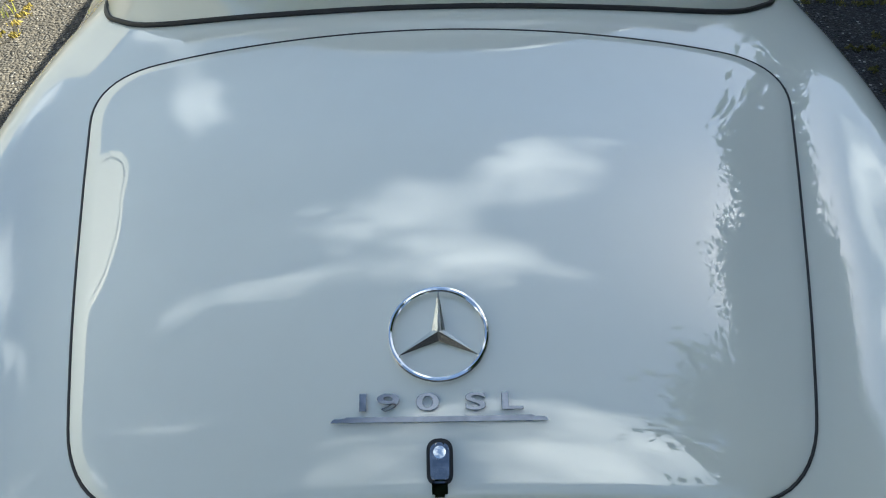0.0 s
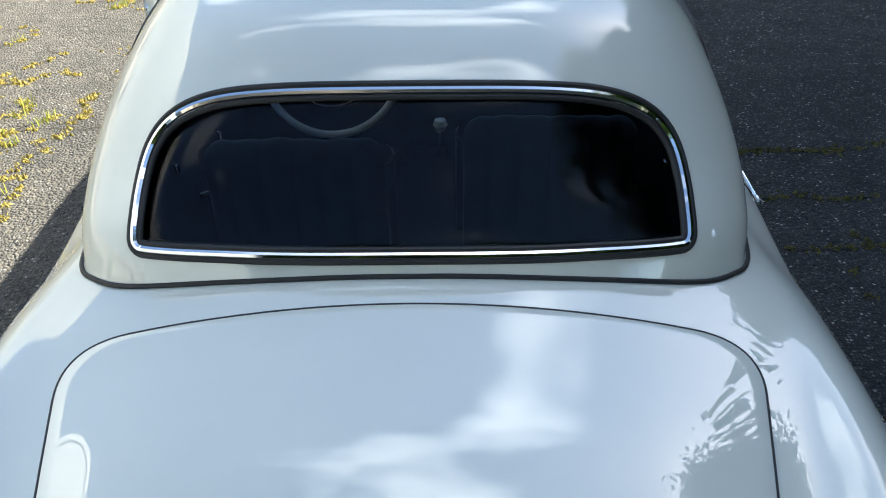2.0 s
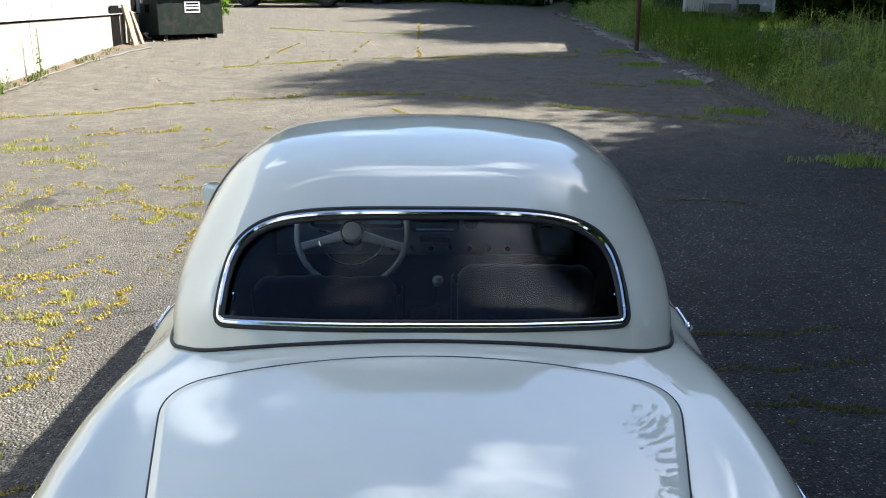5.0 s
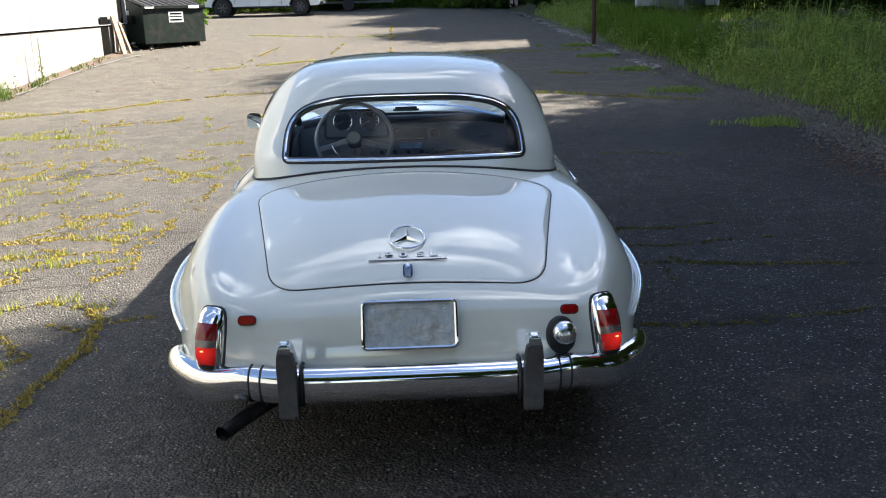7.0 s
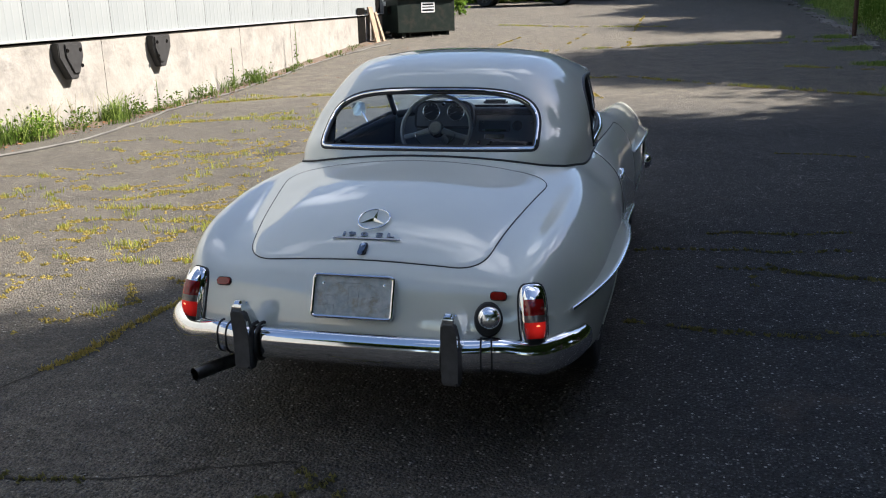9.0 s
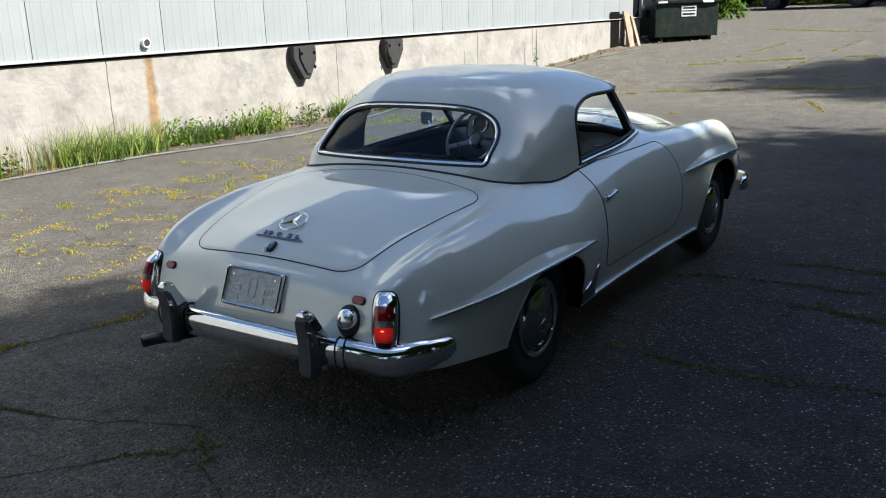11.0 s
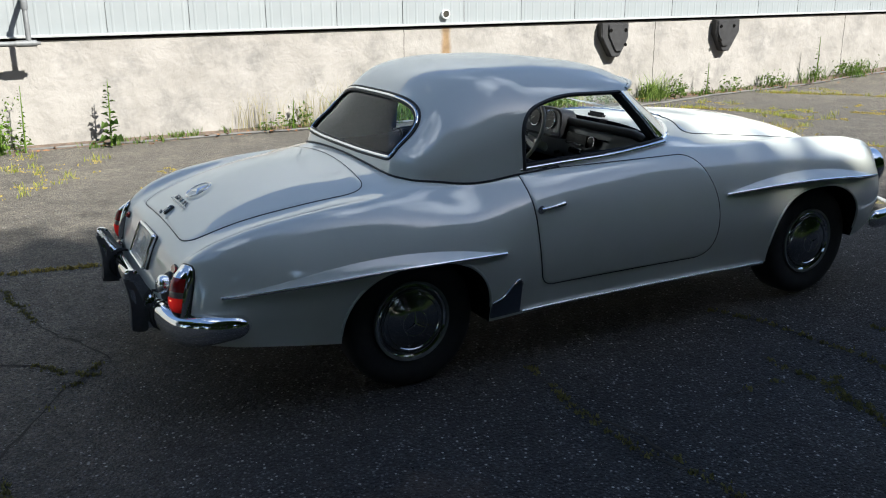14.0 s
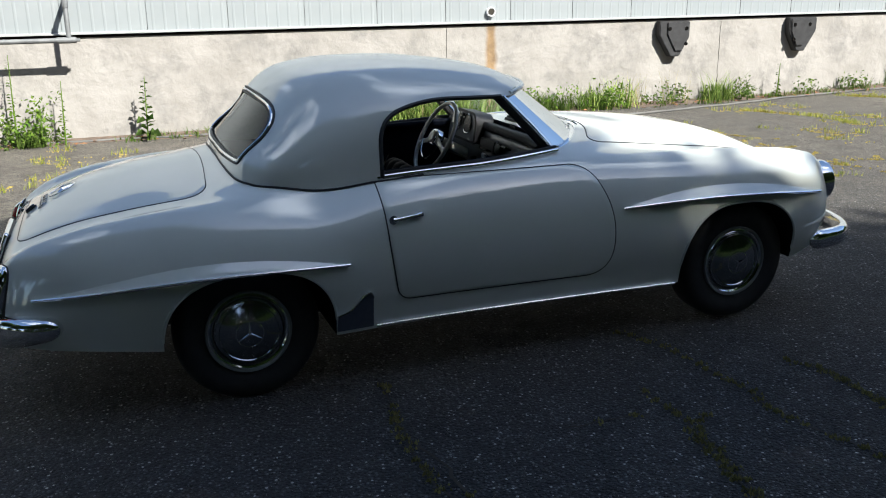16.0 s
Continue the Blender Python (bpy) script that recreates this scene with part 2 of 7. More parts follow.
TAIL_Y = (-0.955, -0.962, -0.935, -0.893, -0.80, -0.665, -0.40, -0.15, 0.10, 0.35, 0.60, 1.10, 1.60, 2.10, 2.55, 2.85, 3.03, 3.12, 3.12, 3.06)
MID_Z = (0.325, 0.42, 0.53, 0.62, 0.695, 0.765, 0.842, 0.872, 0.90, 0.905, 0.905, 0.92, 0.945, 0.938, 0.88, 0.79, 0.70, 0.55, 0.40, 0.28)
mid = curve([0] * 20, TAIL_Y, MID_Z)
crown = curve((0.36,) * 5 + (0.36, 0.36, 0.36, 0.38, 0.39, 0.40, 0.40, 0.38, 0.35, 0.33, 0.31, 0.30, 0.30, 0.30, 0.30),
              [y + d for y, d in zip(TAIL_Y, (0.005,) * 5 + (0,) * 11 + (-0.01, -0.02, -0.02, -0.01))],
              [z - d for z, d in zip(MID_Z, (0, 0, 0, 0.005, 0.015, 0.0245, 0.0285, 0.0235, 0.016, 0.012, 0.012, 0.012, 0.012, 0.025, 0.03, 0.028, 0.02, 0.01, 0, 0))])
valley = curve((0.54, 0.54, 0.54, 0.54, 0.55, 0.57, 0.604, 0.63, 0.645, 0.655, 0.66, 0.66, 0.62, 0.56, 0.52, 0.48, 0.46, 0.46, 0.46, 0.46),
               (-0.94, -0.945, -0.92, -0.885, -0.80, -0.665, -0.40, -0.15, 0.10, 0.35, 0.60, 1.10, 1.60, 2.10, 2.55, 2.85, 2.98, 3.05, 3.06, 3.03),
               (0.325, 0.42, 0.53, 0.606, 0.655, 0.701, 0.759, 0.80, 0.83, 0.825, 0.84, 0.86, 0.88, 0.84, 0.78, 0.71, 0.64, 0.53, 0.40, 0.285))
crest = curve((0.62, 0.63, 0.635, 0.636, 0.656, 0.684, 0.708, 0.718, 0.724, 0.732, 0.735, 0.735, 0.72, 0.69, 0.68, 0.67, 0.655, 0.64, 0.62, 0.60),
              (-0.925, -0.93, -0.91, -0.88, -0.80, -0.665, -0.40, -0.15, 0.10, 0.35, 0.60, 1.10, 1.60, 2.10, 2.55, 2.85, 2.99, 3.08, 3.06, 3.01),
              (0.325, 0.42, 0.53, 0.614, 0.676, 0.726, 0.772, 0.791, 0.786, 0.764, 0.795, 0.815, 0.835, 0.845, 0.832, 0.80, 0.755, 0.64, 0.45, 0.30))
shoulder = curve((0.70, 0.712, 0.716, 0.717, 0.736, 0.770, 0.803, 0.822, 0.828, 0.824, 0.814, 0.80, 0.80, 0.80, 0.80, 0.79, 0.76, 0.73, 0.70, 0.66),
                 (-0.89, -0.88, -0.85, -0.81, -0.74, -0.62, -0.39, -0.15, 0.10, 0.35, 0.60, 1.10, 1.60, 2.10, 2.54, 2.83, 2.96, 3.03, 3.02, 3.00),
                 (0.32, 0.42, 0.51, 0.58, 0.625, 0.65, 0.67, 0.675, 0.672, 0.665, 0.70, 0.71, 0.72, 0.74, 0.73, 0.70, 0.66, 0.58, 0.44, 0.32))
flank = curve((0.74, 0.759, 0.778, 0.796, 0.819, 0.844, 0.867, 0.876, 0.877, 0.866, 0.844, 0.83, 0.835, 0.858, 0.862, 0.848, 0.82, 0.78, 0.745, 0.70),
              (-0.84, -0.80, -0.74, -0.68, -0.60, -0.50, -0.34, -0.13, 0.10, 0.35, 0.60, 1.10, 1.60, 2.10, 2.53, 2.81, 2.93, 2.99, 3.00, 2.99),
              (0.312, 0.38, 0.44, 0.48, 0.50, 0.50, 0.50, 0.50, 0.50, 0.48, 0.50, 0.50, 0.50, 0.50, 0.50, 0.50, 0.50, 0.47, 0.42, 0.33))
hem = curve((0.752, 0.765, 0.775, 0.785, 0.799, 0.812, 0.822, 0.826, 0.826, 0.818, 0.802, 0.795, 0.80, 0.815, 0.81, 0.80, 0.78, 0.74, 0.72, 0.71),
            (-0.80, -0.76, -0.72, -0.67, -0.60, -0.50, -0.33, -0.12, 0.10, 0.35, 0.60, 1.10, 1.60, 2.10, 2.52, 2.80, 2.92, 2.96, 2.97, 2.98),
            (0.304, 0.298, 0.292, 0.287, 0.280, 0.268, 0.246, 0.232, 0.222, 0.208, 0.210, 0.214, 0.218, 0.226, 0.245, 0.28, 0.32, 0.33, 0.34, 0.335))
BODY_CURVES = (mid, crown, valley, crest, shoulder, flank, hem)
body_fine = tree_of(whole(skin(BODY_CURVES, 420, 150)))

roof_mid = along(0, ((0.007, 0.90), (0.033, 0.945), (0.125, 1.06), (0.212, 1.17), (0.32, 1.255), (0.50, 1.30), (0.75, 1.313), (1.05, 1.297), (1.33, 1.25), (1.48, 1.185)))
roof_crown = along(0.30, ((0.009, 0.895), (0.038, 0.94), (0.135, 1.052), (0.225, 1.16), (0.33, 1.243), (0.50, 1.288), (0.75, 1.30), (1.05, 1.284), (1.32, 1.24), (1.46, 1.18)))
roof_corner = curve((0.511, 0.523, 0.522, 0.505, 0.485, 0.475, 0.47, 0.47, 0.47, 0.465),
                    (0.036, 0.068, 0.18, 0.285, 0.40, 0.55, 0.75, 1.05, 1.28, 1.395), (0.885, 0.925, 1.02, 1.115, 1.195, 1.248, 1.262, 1.25, 1.215, 1.178))
roof_side = curve((0.600, 0.622, 0.643, 0.648, 0.648, 0.64, 0.632, 0.615, 0.598, 0.578),
                  (0.086, 0.143, 0.26, 0.38, 0.50, 0.65, 0.80, 1.05, 1.20, 1.285), (0.865, 0.89, 0.945, 1.0, 1.04, 1.085, 1.115, 1.148, 1.16, 1.163))
roof_hem = curve((0.632, 0.655, 0.676, 0.688, 0.69, 0.693, 0.69, 0.685, 0.68, 0.67),
                 (0.132, 0.215, 0.32, 0.45, 0.58, 0.70, 0.82, 1.05, 1.20, 1.35), (0.84, 0.825, 0.818, 0.82, 0.825, 0.83, 0.83, 0.835, 0.84, 0.85))
roof_hem = [(x, y, drop(body_fine, x, y, "z")[0].z + 0.004) for x, y, z in roof_hem]
for rail in (roof_mid, roof_crown, roof_corner, roof_side):
    x, y, z = rail[0]
    rail[0] = (x, y, drop(body_fine, x, y, "z")[0].z + 0.004)
ROOF_CURVES = (roof_mid, roof_crown, roof_corner, roof_side, roof_hem)
roof_fine = tree_of(whole(skin(ROOF_CURVES, 300, 150)))

car = thing("coupe_car", "vintage two-seat hardtop coupe in glossy pale grey paint with chrome trim", "car")


def bulge(v, n=2.6):
    """Squares an arch off a little."""
    return math.copysign(abs(v) ** (2 / n), v)


def solid_body():
    g = whole(skin(BODY_CURVES, 150, 42))
    nu, nv = g.shape[:2]
    verts = [tuple(p) for p in g.reshape(-1, 3)]
    faces = grid_faces(nu, nv)
    faces += [((i + 1) * nv, (i + 1) * nv + nv - 1, i * nv + nv - 1, i * nv) for i in range(nu - 1)]
    faces += [tuple(range(nv)), tuple(range((nu - 1) * nv + nv - 1, (nu - 1) * nv - 1, -1))]
    me = bpy.data.meshes.new("body_shell")
    me.from_pydata(verts, [], faces)
    bm = bmesh.new()
    bm.from_mesh(me)
    bmesh.ops.recalc_face_normals(bm, faces=bm.faces)
    bm.to_mesh(me)
    bm.free()
    me.materials.append(PAINT)
    ob = new("body_shell", me)
    ob.parent = car
    # wheel wells
    for y, z, ry, rz in ((0.018, 0.22, 0.352, 0.318), (2.42, 0.25, 0.338, 0.350)):
        ring = [(y + ry * bulge(math.cos(a)), z + rz * bulge(math.sin(a))) for a in np.linspace(0, 2 * math.pi, 64, endpoint=False)]
        for lo, hi in ((0.50, 1.2), (-1.2, -0.50)):
            carve(ob, prism(ring, lo, hi, "x"), UNDER)
    # cabin
    plan = rounded([(-0.60, 0.045), (0.60, 0.045), (0.64, 0.7), (0.60, 1.50), (-0.60, 1.50), (-0.64, 0.7)], [0.20, 0.20, 0.3, 0.1, 0.1, 0.3])
    carve(ob, prism(plan, 0.30, 1.5, "z"), LEATHER)
    ob.data.polygons.foreach_set("use_smooth", [True] * len(ob.data.polygons))
    ob.data.set_sharp_from_angle(angle=radians(30))
    return ob


body_shell = solid_body()

SIDE_WINDOW = rounded([(0.632, 0.70), (0.636, 1.09), (0.86, 1.158), (1.70, 1.142), (1.70, 0.70)], [0.02, 0.14, 0.2, 0.02, 0.02])
WIDE, LOW, TALL = 0.4895, 0.955, 0.201
arch = [(WIDE * (1 - 0.035 * math.sin(a)) * math.copysign(abs(math.cos(a)) ** (2 / 3.6), math.cos(a)), LOW + TALL * math.sin(a) ** (2 / 3.6)) for a in np.linspace(0, math.pi, 61)]
REAR_WINDOW = rounded([(-WIDE, 0.931), (WIDE, 0.931)] + [(x, z) for x, z in arch], [0.052, 0.052] + [0.001] * 61, 6)


def hardtop():
    half = skin(ROOF_CURVES, 90, 40)
    g = whole(half)
    nu, nv = g.shape[:2]
    du = np.gradient(g, axis=0)
    dv = np.gradient(g, axis=1)
    n = np.cross(dv, du)
    n /= np.linalg.norm(n, axis=2)[:, :, None]
    if n[nu // 2, nv // 2, 2] > 0:
        n = -n
    inner = g + n * 0.022
    verts = [tuple(p) for p in g.reshape(-1, 3)] + [tuple(p) for p in inner.reshape(-1, 3)]
    faces = grid_faces(nu, nv)
    k = nu * nv
    faces += [tuple(i + k for i in f[::-1]) for f in faces]
    edge = [j for j in range(nv)] + [i * nv + nv - 1 for i in range(1, nu)] + [(nu - 1) * nv + j for j in range(nv - 2, -1, -1)] + [i * nv for i in range(nu - 2, 0, -1)]
    for a, b in zip(edge, edge[1:] + edge[:1]):
        faces.append((a, b, b + k, a + k))
    me = bpy.data.meshes.new("hardtop")
    me.from_pydata(verts, [], faces)
    bm = bmesh.new()
    bm.from_mesh(me)
    bmesh.ops.recalc_face_normals(bm, faces=bm.faces)
    bm.to_mesh(me)
    bm.free()
    me.materials.append(PAINT)
    me.materials.append(LINING)
    ob = new("hardtop", me)
    ob.parent = car
    me.polygons.foreach_set("material_index", [1 if (nu - 1) * (nv - 1) <= i < 2 * (nu - 1) * (nv - 1) else 0 for i in range(len(me.polygons))])
    carve(ob, prism(SIDE_WINDOW, -1.5, 1.5, "x"), RUBBER)
    carve(ob, prism(REAR_WINDOW, -0.5, 0.55, "y"), RUBBER)
    ob.data.polygons.foreach_set("use_smooth", [True] * len(ob.data.polygons))
    ob.data.set_sharp_from_angle(angle=radians(35))
    return ob


roof = hardtop()

# ---- materials of the car's details ----
RED_LENS = surface("red_lens", (0.22, 0.004, 0.004), (0.30, 0.008, 0.008), scale=60, rough=0.12, coat=0.5)
CLEAR_LENS = surface("smoky_clear_lens", (0.13, 0.10, 0.09), (0.22, 0.17, 0.155), scale=80, rough=0.15, coat=1.0)
def lit_lens():
    """A red lens that glows most where its bulb sits behind it."""
    m = glow("lit_red_lens", (0.36, 0.010, 0.007), 0.1)
    t, l = m.node_tree, m.node_tree.links
    p = t.nodes["Principled BSDF"]
    tc = t.nodes.new("ShaderNodeTexCoord")
    far_off = t.nodes.new("ShaderNodeVectorMath")
    far_off.operation = "DISTANCE"
    far_off.inputs[1].default_value = (0.004, -0.05, -0.034)
    l.new(tc.outputs["Object"], far_off.inputs[0])
    fade = t.nodes.new("ShaderNodeMapRange")
    set_in(fade, From_Min=0.008, From_Max=0.050, To_Min=0.36, To_Max=0.03)
    l.new(far_off.outputs["Value"], fade.inputs["Value"])
    l.new(fade.outputs[0], p.inputs["Emission Strength"])
    tilt = t.nodes.new("ShaderNodeTexWave")
    set_in(tilt, Scale=75.0)
    tilt.bands_direction = "X"
    l.new(tc.outputs["Object"], tilt.inputs["Vector"])
    bn = t.nodes.new("ShaderNodeBump")
    set_in(bn, Strength=0.25, Distance=0.002)
    l.new(tilt.outputs["Fac"], bn.inputs["Height"])
    l.new(bn.outputs[0], p.inputs["Normal"])
    return m


LIT_LENS = lit_lens()
BULB = glow("lamp_filament", (1.0, 0.30, 0.12), 0.6)
WHITE_PAINT = surface("white_paint", (0.72, 0.73, 0.74), (0.78, 0.79, 0.80), scale=3, rough=0.3, coat=0.8)
# chrome darkened for the dark ground and trees the hub caps mirror
HUB_CHROME = surface("dim_hub_chrome", (0.36, 0.37, 0.38), (0.44, 0.45, 0.46), scale=14, rough=0.12, rough_var=0.05, metal=1.0)
BLUE_GREY_GUARD = surface("blue_grey_stone_guard", (0.07, 0.08, 0.11), (0.09, 0.10, 0.13), scale=30, rough=0.5)
PLATE = surface("dull_blue_grey_plate", (0.33, 0.38, 0.41), (0.52, 0.55, 0.54), scale=26, rough=0.35, metal=0.1, coat=0.6, bump=0.4, bump_scale=90, third=(0.30, 0.27, 0.20), third_scale=18)
IVORY = surface("ivory_plastic", (0.62, 0.60, 0.53), (0.70, 0.68, 0.61), scale=20, rough=0.3, coat=0.4)
DIAL = surface("black_dial", (0.01, 0.01, 0.01), (0.02, 0.02, 0.02), scale=30, rough=0.3)
DASH_PAINT = surface("dashboard_paint", (0.19, 0.20, 0.205), (0.23, 0.24, 0.24), scale=6, rough=0.35, coat=0.6)
BLACK_PAD = surface("black_padding", (0.012, 0.013, 0.016), (0.022, 0.023, 0.026), scale=30, rough=0.5, bump=0.2, bump_scale=300)
CARPET = surface("dark_carpet", (0.006, 0.007, 0.010), (0.012, 0.013, 0.018), scale=60, rough=1.0, spec=0.0, bump=0.5, bump_scale=400)
WHEEL_PAINT = surface("wheel_paint", (0.17, 0.18, 0.175), (0.21, 0.22, 0.21), scale=10, rough=0.35, coat=0.7)
GREY_RUBBER = surface("grey_rubber", (0.055, 0.055, 0.058), (0.085, 0.085, 0.088), scale=30, rough=0.6)
MIRROR = surface("mirror_silver", (0.85, 0.88, 0.9), (0.87, 0.9, 0.92), scale=2, rough=0.02, rough_var=0.0, metal=1.0)

STRIP = surface("bright_trim", (0.90, 0.91, 0.92), (0.94, 0.94, 0.95), scale=30, rough=0.22, rough_var=0.04, metal=1.0)


# ---- panels laid on the shell ----
def panel(name, outline, tree, axis, lift, material, label="", thick=0.006, rings=26, parent=None):
    """A sheet-metal panel that follows the shell inside an outline, with its edge turned down."""
    outline = densify(outline, 0.012)
    n = len(outline)
    cx, cy = np.mean([p[0] for p in outline]), np.mean([p[1] for p in outline])
    verts, faces = [], []
    scales = [0.04 + 0.955 * (k / rings) for k in range(rings + 1)] + [1.0]
    for s in scales:
        for a, b in outline:
            p, nn = drop(tree, cx + s * (a - cx), cy + s * (b - cy), axis, lift if s < 0.999 else lift - 0.0012)
            verts.append(tuple(p))
    for a, b in outline:
        p, nn = drop(tree, a, b, axis, lift - thick)
        verts.append(tuple(p))
    for r in range(len(scales)):
        for k in range(n):
            faces.append((r * n + k, r * n + (k + 1) % n, (r + 1) * n + (k + 1) % n, (r + 1) * n + k))
    faces.append(tuple(range(n)))
    me = bpy.data.meshes.new(name)
    me.from_pydata(verts, [], faces)
    bm = bmesh.new()
    bm.from_mesh(me)
    return part(name, bm, material, parent or car, label, sharp=50)


def seam(name, outline, tree, axis, radius, material, lift=0.0, closed=True, parent=None, label="", squash=None, sides=8, step=0.015):
    pts = [drop(tree, a, b, axis, lift)[0] for a, b in densify(outline, step, closed)]
    pts = [p for p in pts if p is not None]
    return part(name, tube(pts, radius, sides, closed, squash), material, parent or car, label)


def grow(outline, d):
    """The outline moved outwards by d."""
    n = len(outline)
    cx, cy = np.mean([p[0] for p in outline]), np.mean([p[1] for p in outline])
    out = []
    for i in range(n):
        a, p, b = Vector(outline[i - 1]), Vector(outline[i]), Vector(outline[(i + 1) % n])
        t = (b - a)
        if t.length < 1e-9:
            out.append(tuple(p))
            continue
        nrm = Vector((t.y, -t.x)).normalized()
        if nrm.dot(p - Vector((cx, cy))) < 0:
            nrm = -nrm
        out.append(tuple(p + nrm * d))
    return out


# boot lid
LID = rounded([(-0.447, -0.845), (0.447, -0.845), (0.592, -0.095), (0.0, -0.055), (-0.592, -0.095)], [0.10, 0.10, 0.115, 0.9, 0.115], 12)
lid = panel("boot_lid", LID, body_fine, "z", 0.003, PAINT)
seam("lid_seal", grow(LID, 0.0025), body_fine, "z", 0.0022, RUBBER, 0.0006, parent=lid)

# bonnet
BONNET = rounded([(-0.53, 1.72), (-0.28, 1.84), (0.28, 1.84), (0.53, 1.72), (0.47, 2.50), (0.33, 2.97), (-0.33, 2.97), (-0.47, 2.50)], [0.10, 0.3, 0.3, 0.10, 0.3, 0.1, 0.1, 0.3], 10)
bonnet = panel("bonnet", BONNET, body_fine, "z", 0.003, PAINT)
seam("bonnet_seal", grow(BONNET, 0.003), body_fine, "z", 0.003, RUBBER, 0.0004, parent=bonnet)

# doors
DOOR = rounded([(0.598, 0.835), (0.616, 0.57), (0.656, 0.333), (1.69, 0.326), (1.712, 0.60), (1.60, 0.835)], [0.01, 0.4, 0.06, 0.14, 0.25, 0.10], 12)
for side, axis in ((1, "x"), (-1, "-x")):
    door = panel("door", DOOR, body_fine, axis, 0.003, PAINT)
    seam("door_gap", grow(DOOR, 0.003), body_fine, axis, 0.0026, RUBBER, 0.0004, parent=door)
    h0, hn = drop(body_fine, 0.635, 0.688, axis)
    h1, _ = drop(body_fine, 0.760, 0.701, axis)
    out = Vector((side, 0, 0))
    bm = tube([h0 + out * 0.004, h0 + out * 0.009], 0.019, 20)
    tube([h0 + out * 0.011, h0.lerp(h1, 0.12) + out * 0.014, h0.lerp(h1, 0.5) + out * 0.015, h0.lerp(h1, 0.86) + out * 0.014, h1 + out * 0.012], [0.013, 0.0085, 0.007, 0.009, 0.0115], 12, bm=bm)
    tube([h1 + out * 0.018, h1 + out * 0.001], [0.009, 0.012], 12, bm=bm)
    part("door_handle", bm, CHROME, door, "chrome door handle")

# waist mouldings under the side windows
for side in (1, -1):
    pts = []
    for y in np.linspace(0.61, 1.50, 30):
        x = 0.673 - 0.05 * max(0, (y - 1.0) / 0.5) ** 2
        p, _ = drop(body_fine, side * x, y, "z")
        pts.append(p + Vector((0, 0, 0.010)))
    part("waist_moulding", tube([p + Vector((side * 0.006, 0, -0.002)) for p in pts], 0.0115, 12), CHROME, car, "chrome waist moulding")
    part("window_weatherstrip", tube([p + Vector((-side * 0.012, 0, 0.010)) for p in pts], 0.009, 8), RUBBER, car, "black rubber weatherstrip")

# brows over the wheels
def brow(y0, y1, z_of, high, out, side):
    n = 70
    bm = bmesh.new()
    axis = "x" if side > 0 else "-x"
    rows, rim = [], []
    for i in range(n + 1):
        s = i / n
        y = y0 + (y1 - y0) * s
        z0 = z_of(s)
        h, o = max(0.002, high(s)), max(0.0006, out(s))
        base = drop(body_fine, y, z0, axis)[0]
        ring = [drop(body_fine, y, z0 - 0.012, axis)[0] - Vector((side * 0.01, 0, 0))]
        ring.append(base + Vector((side * o, 0, -0.002)))
        ring.append(base + Vector((side * (o + 0.002), 0, 0.004)))
        rim.append(base + Vector((side * (o + 0.009), 0, 0.004)))
        for f in np.linspace(0.1, 1.0, 9):
            b = drop(body_fine, y, z0 + h * f, axis)[0]
            ring.append(b + Vector((side * (o * (1 - f) ** 1.35 * (1 + 0.55 * f) - (0.001 if f == 1 else 0)), 0, 0)))
        rows.append([bm.verts.new(p) for p in ring])
    for a, b in zip(rows, rows[1:]):
        for k in range(len(a) - 1):
            bm.faces.new((a[k], a[k + 1], b[k + 1], b[k]))
    ob = part("wheel_brow", bm, PAINT, car, sharp=60)
    part("brow_strip", tube(rim, 0.0066, 10), STRIP, ob, "thin chrome strip")


def hump(s, a=0.8, b=0.45):
    return max(0.0, math.sin(math.pi * s ** a)) ** b


for side in (1, -1):
    brow(-0.79, 0.43, lambda s: 0.497 + 0.035 * math.sin(math.pi * min(1, s * 0.95)) + 0.022 * s, lambda s: 0.052 * hump(s, 1.1, 0.85), lambda s: 0.027 * hump(s, 1.3, 0.85), side)
    brow(1.745, 2.905, lambda s: 0.628 + 0.022 * math.sin(math.pi * s) - 0.024 * s * s, lambda s: 0.052 * hump(s, 1.0, 0.8), lambda s: 0.029 * hump(s, 1.1, 0.8), side)

# sill strips and stone guards
for side, axis in ((1, "x"), (-1, "-x")):
    pts = [drop(body_fine, y, 0.228, axis)[0] + Vector((side * 0.007, 0, -0.003)) for y in np.linspace(0.545, 2.055, 50)]
    part("sill_strip", tube(pts, 0.0085, 10), STRIP, car, "bright sill strip")
    GUARD = rounded([(0.375, 0.300), (0.435, 0.318), (0.485, 0.378), (0.515, 0.394), (0.532, 0.37), (0.536, 0.224), (0.372, 0.224)], [0.004, 0.05, 0.05, 0.012, 0.05, 0.004, 0.004], 6)
    guard = panel("stone_guard", GUARD, body_fine, axis, 0.005, BLUE_GREY_GUARD, "blue-grey stone guard", rings=8)
    seam("guard_strip", GUARD[:-16], body_fine, axis, 0.004, CHROME, 0.006, closed=False, parent=guard)

# arch lips
for y, z, ry, rz in ((0.018, 0.22, 0.352, 0.318), (2.42, 0.25, 0.338, 0.350)):
    for axis in ("x", "-x"):
        ring = [(y + ry * 1.012 * bulge(math.cos(a)), z + rz * 1.012 * bulge(math.sin(a))) for a in np.linspace(0.12, math.pi - 0.12, 60)]
        pts = [drop(body_fine, a, b, axis, -0.002)[0] for a, b in ring]
        part("arch_lip", tube([p for p in pts if p is not None], 0.007, 8), PAINT, car)

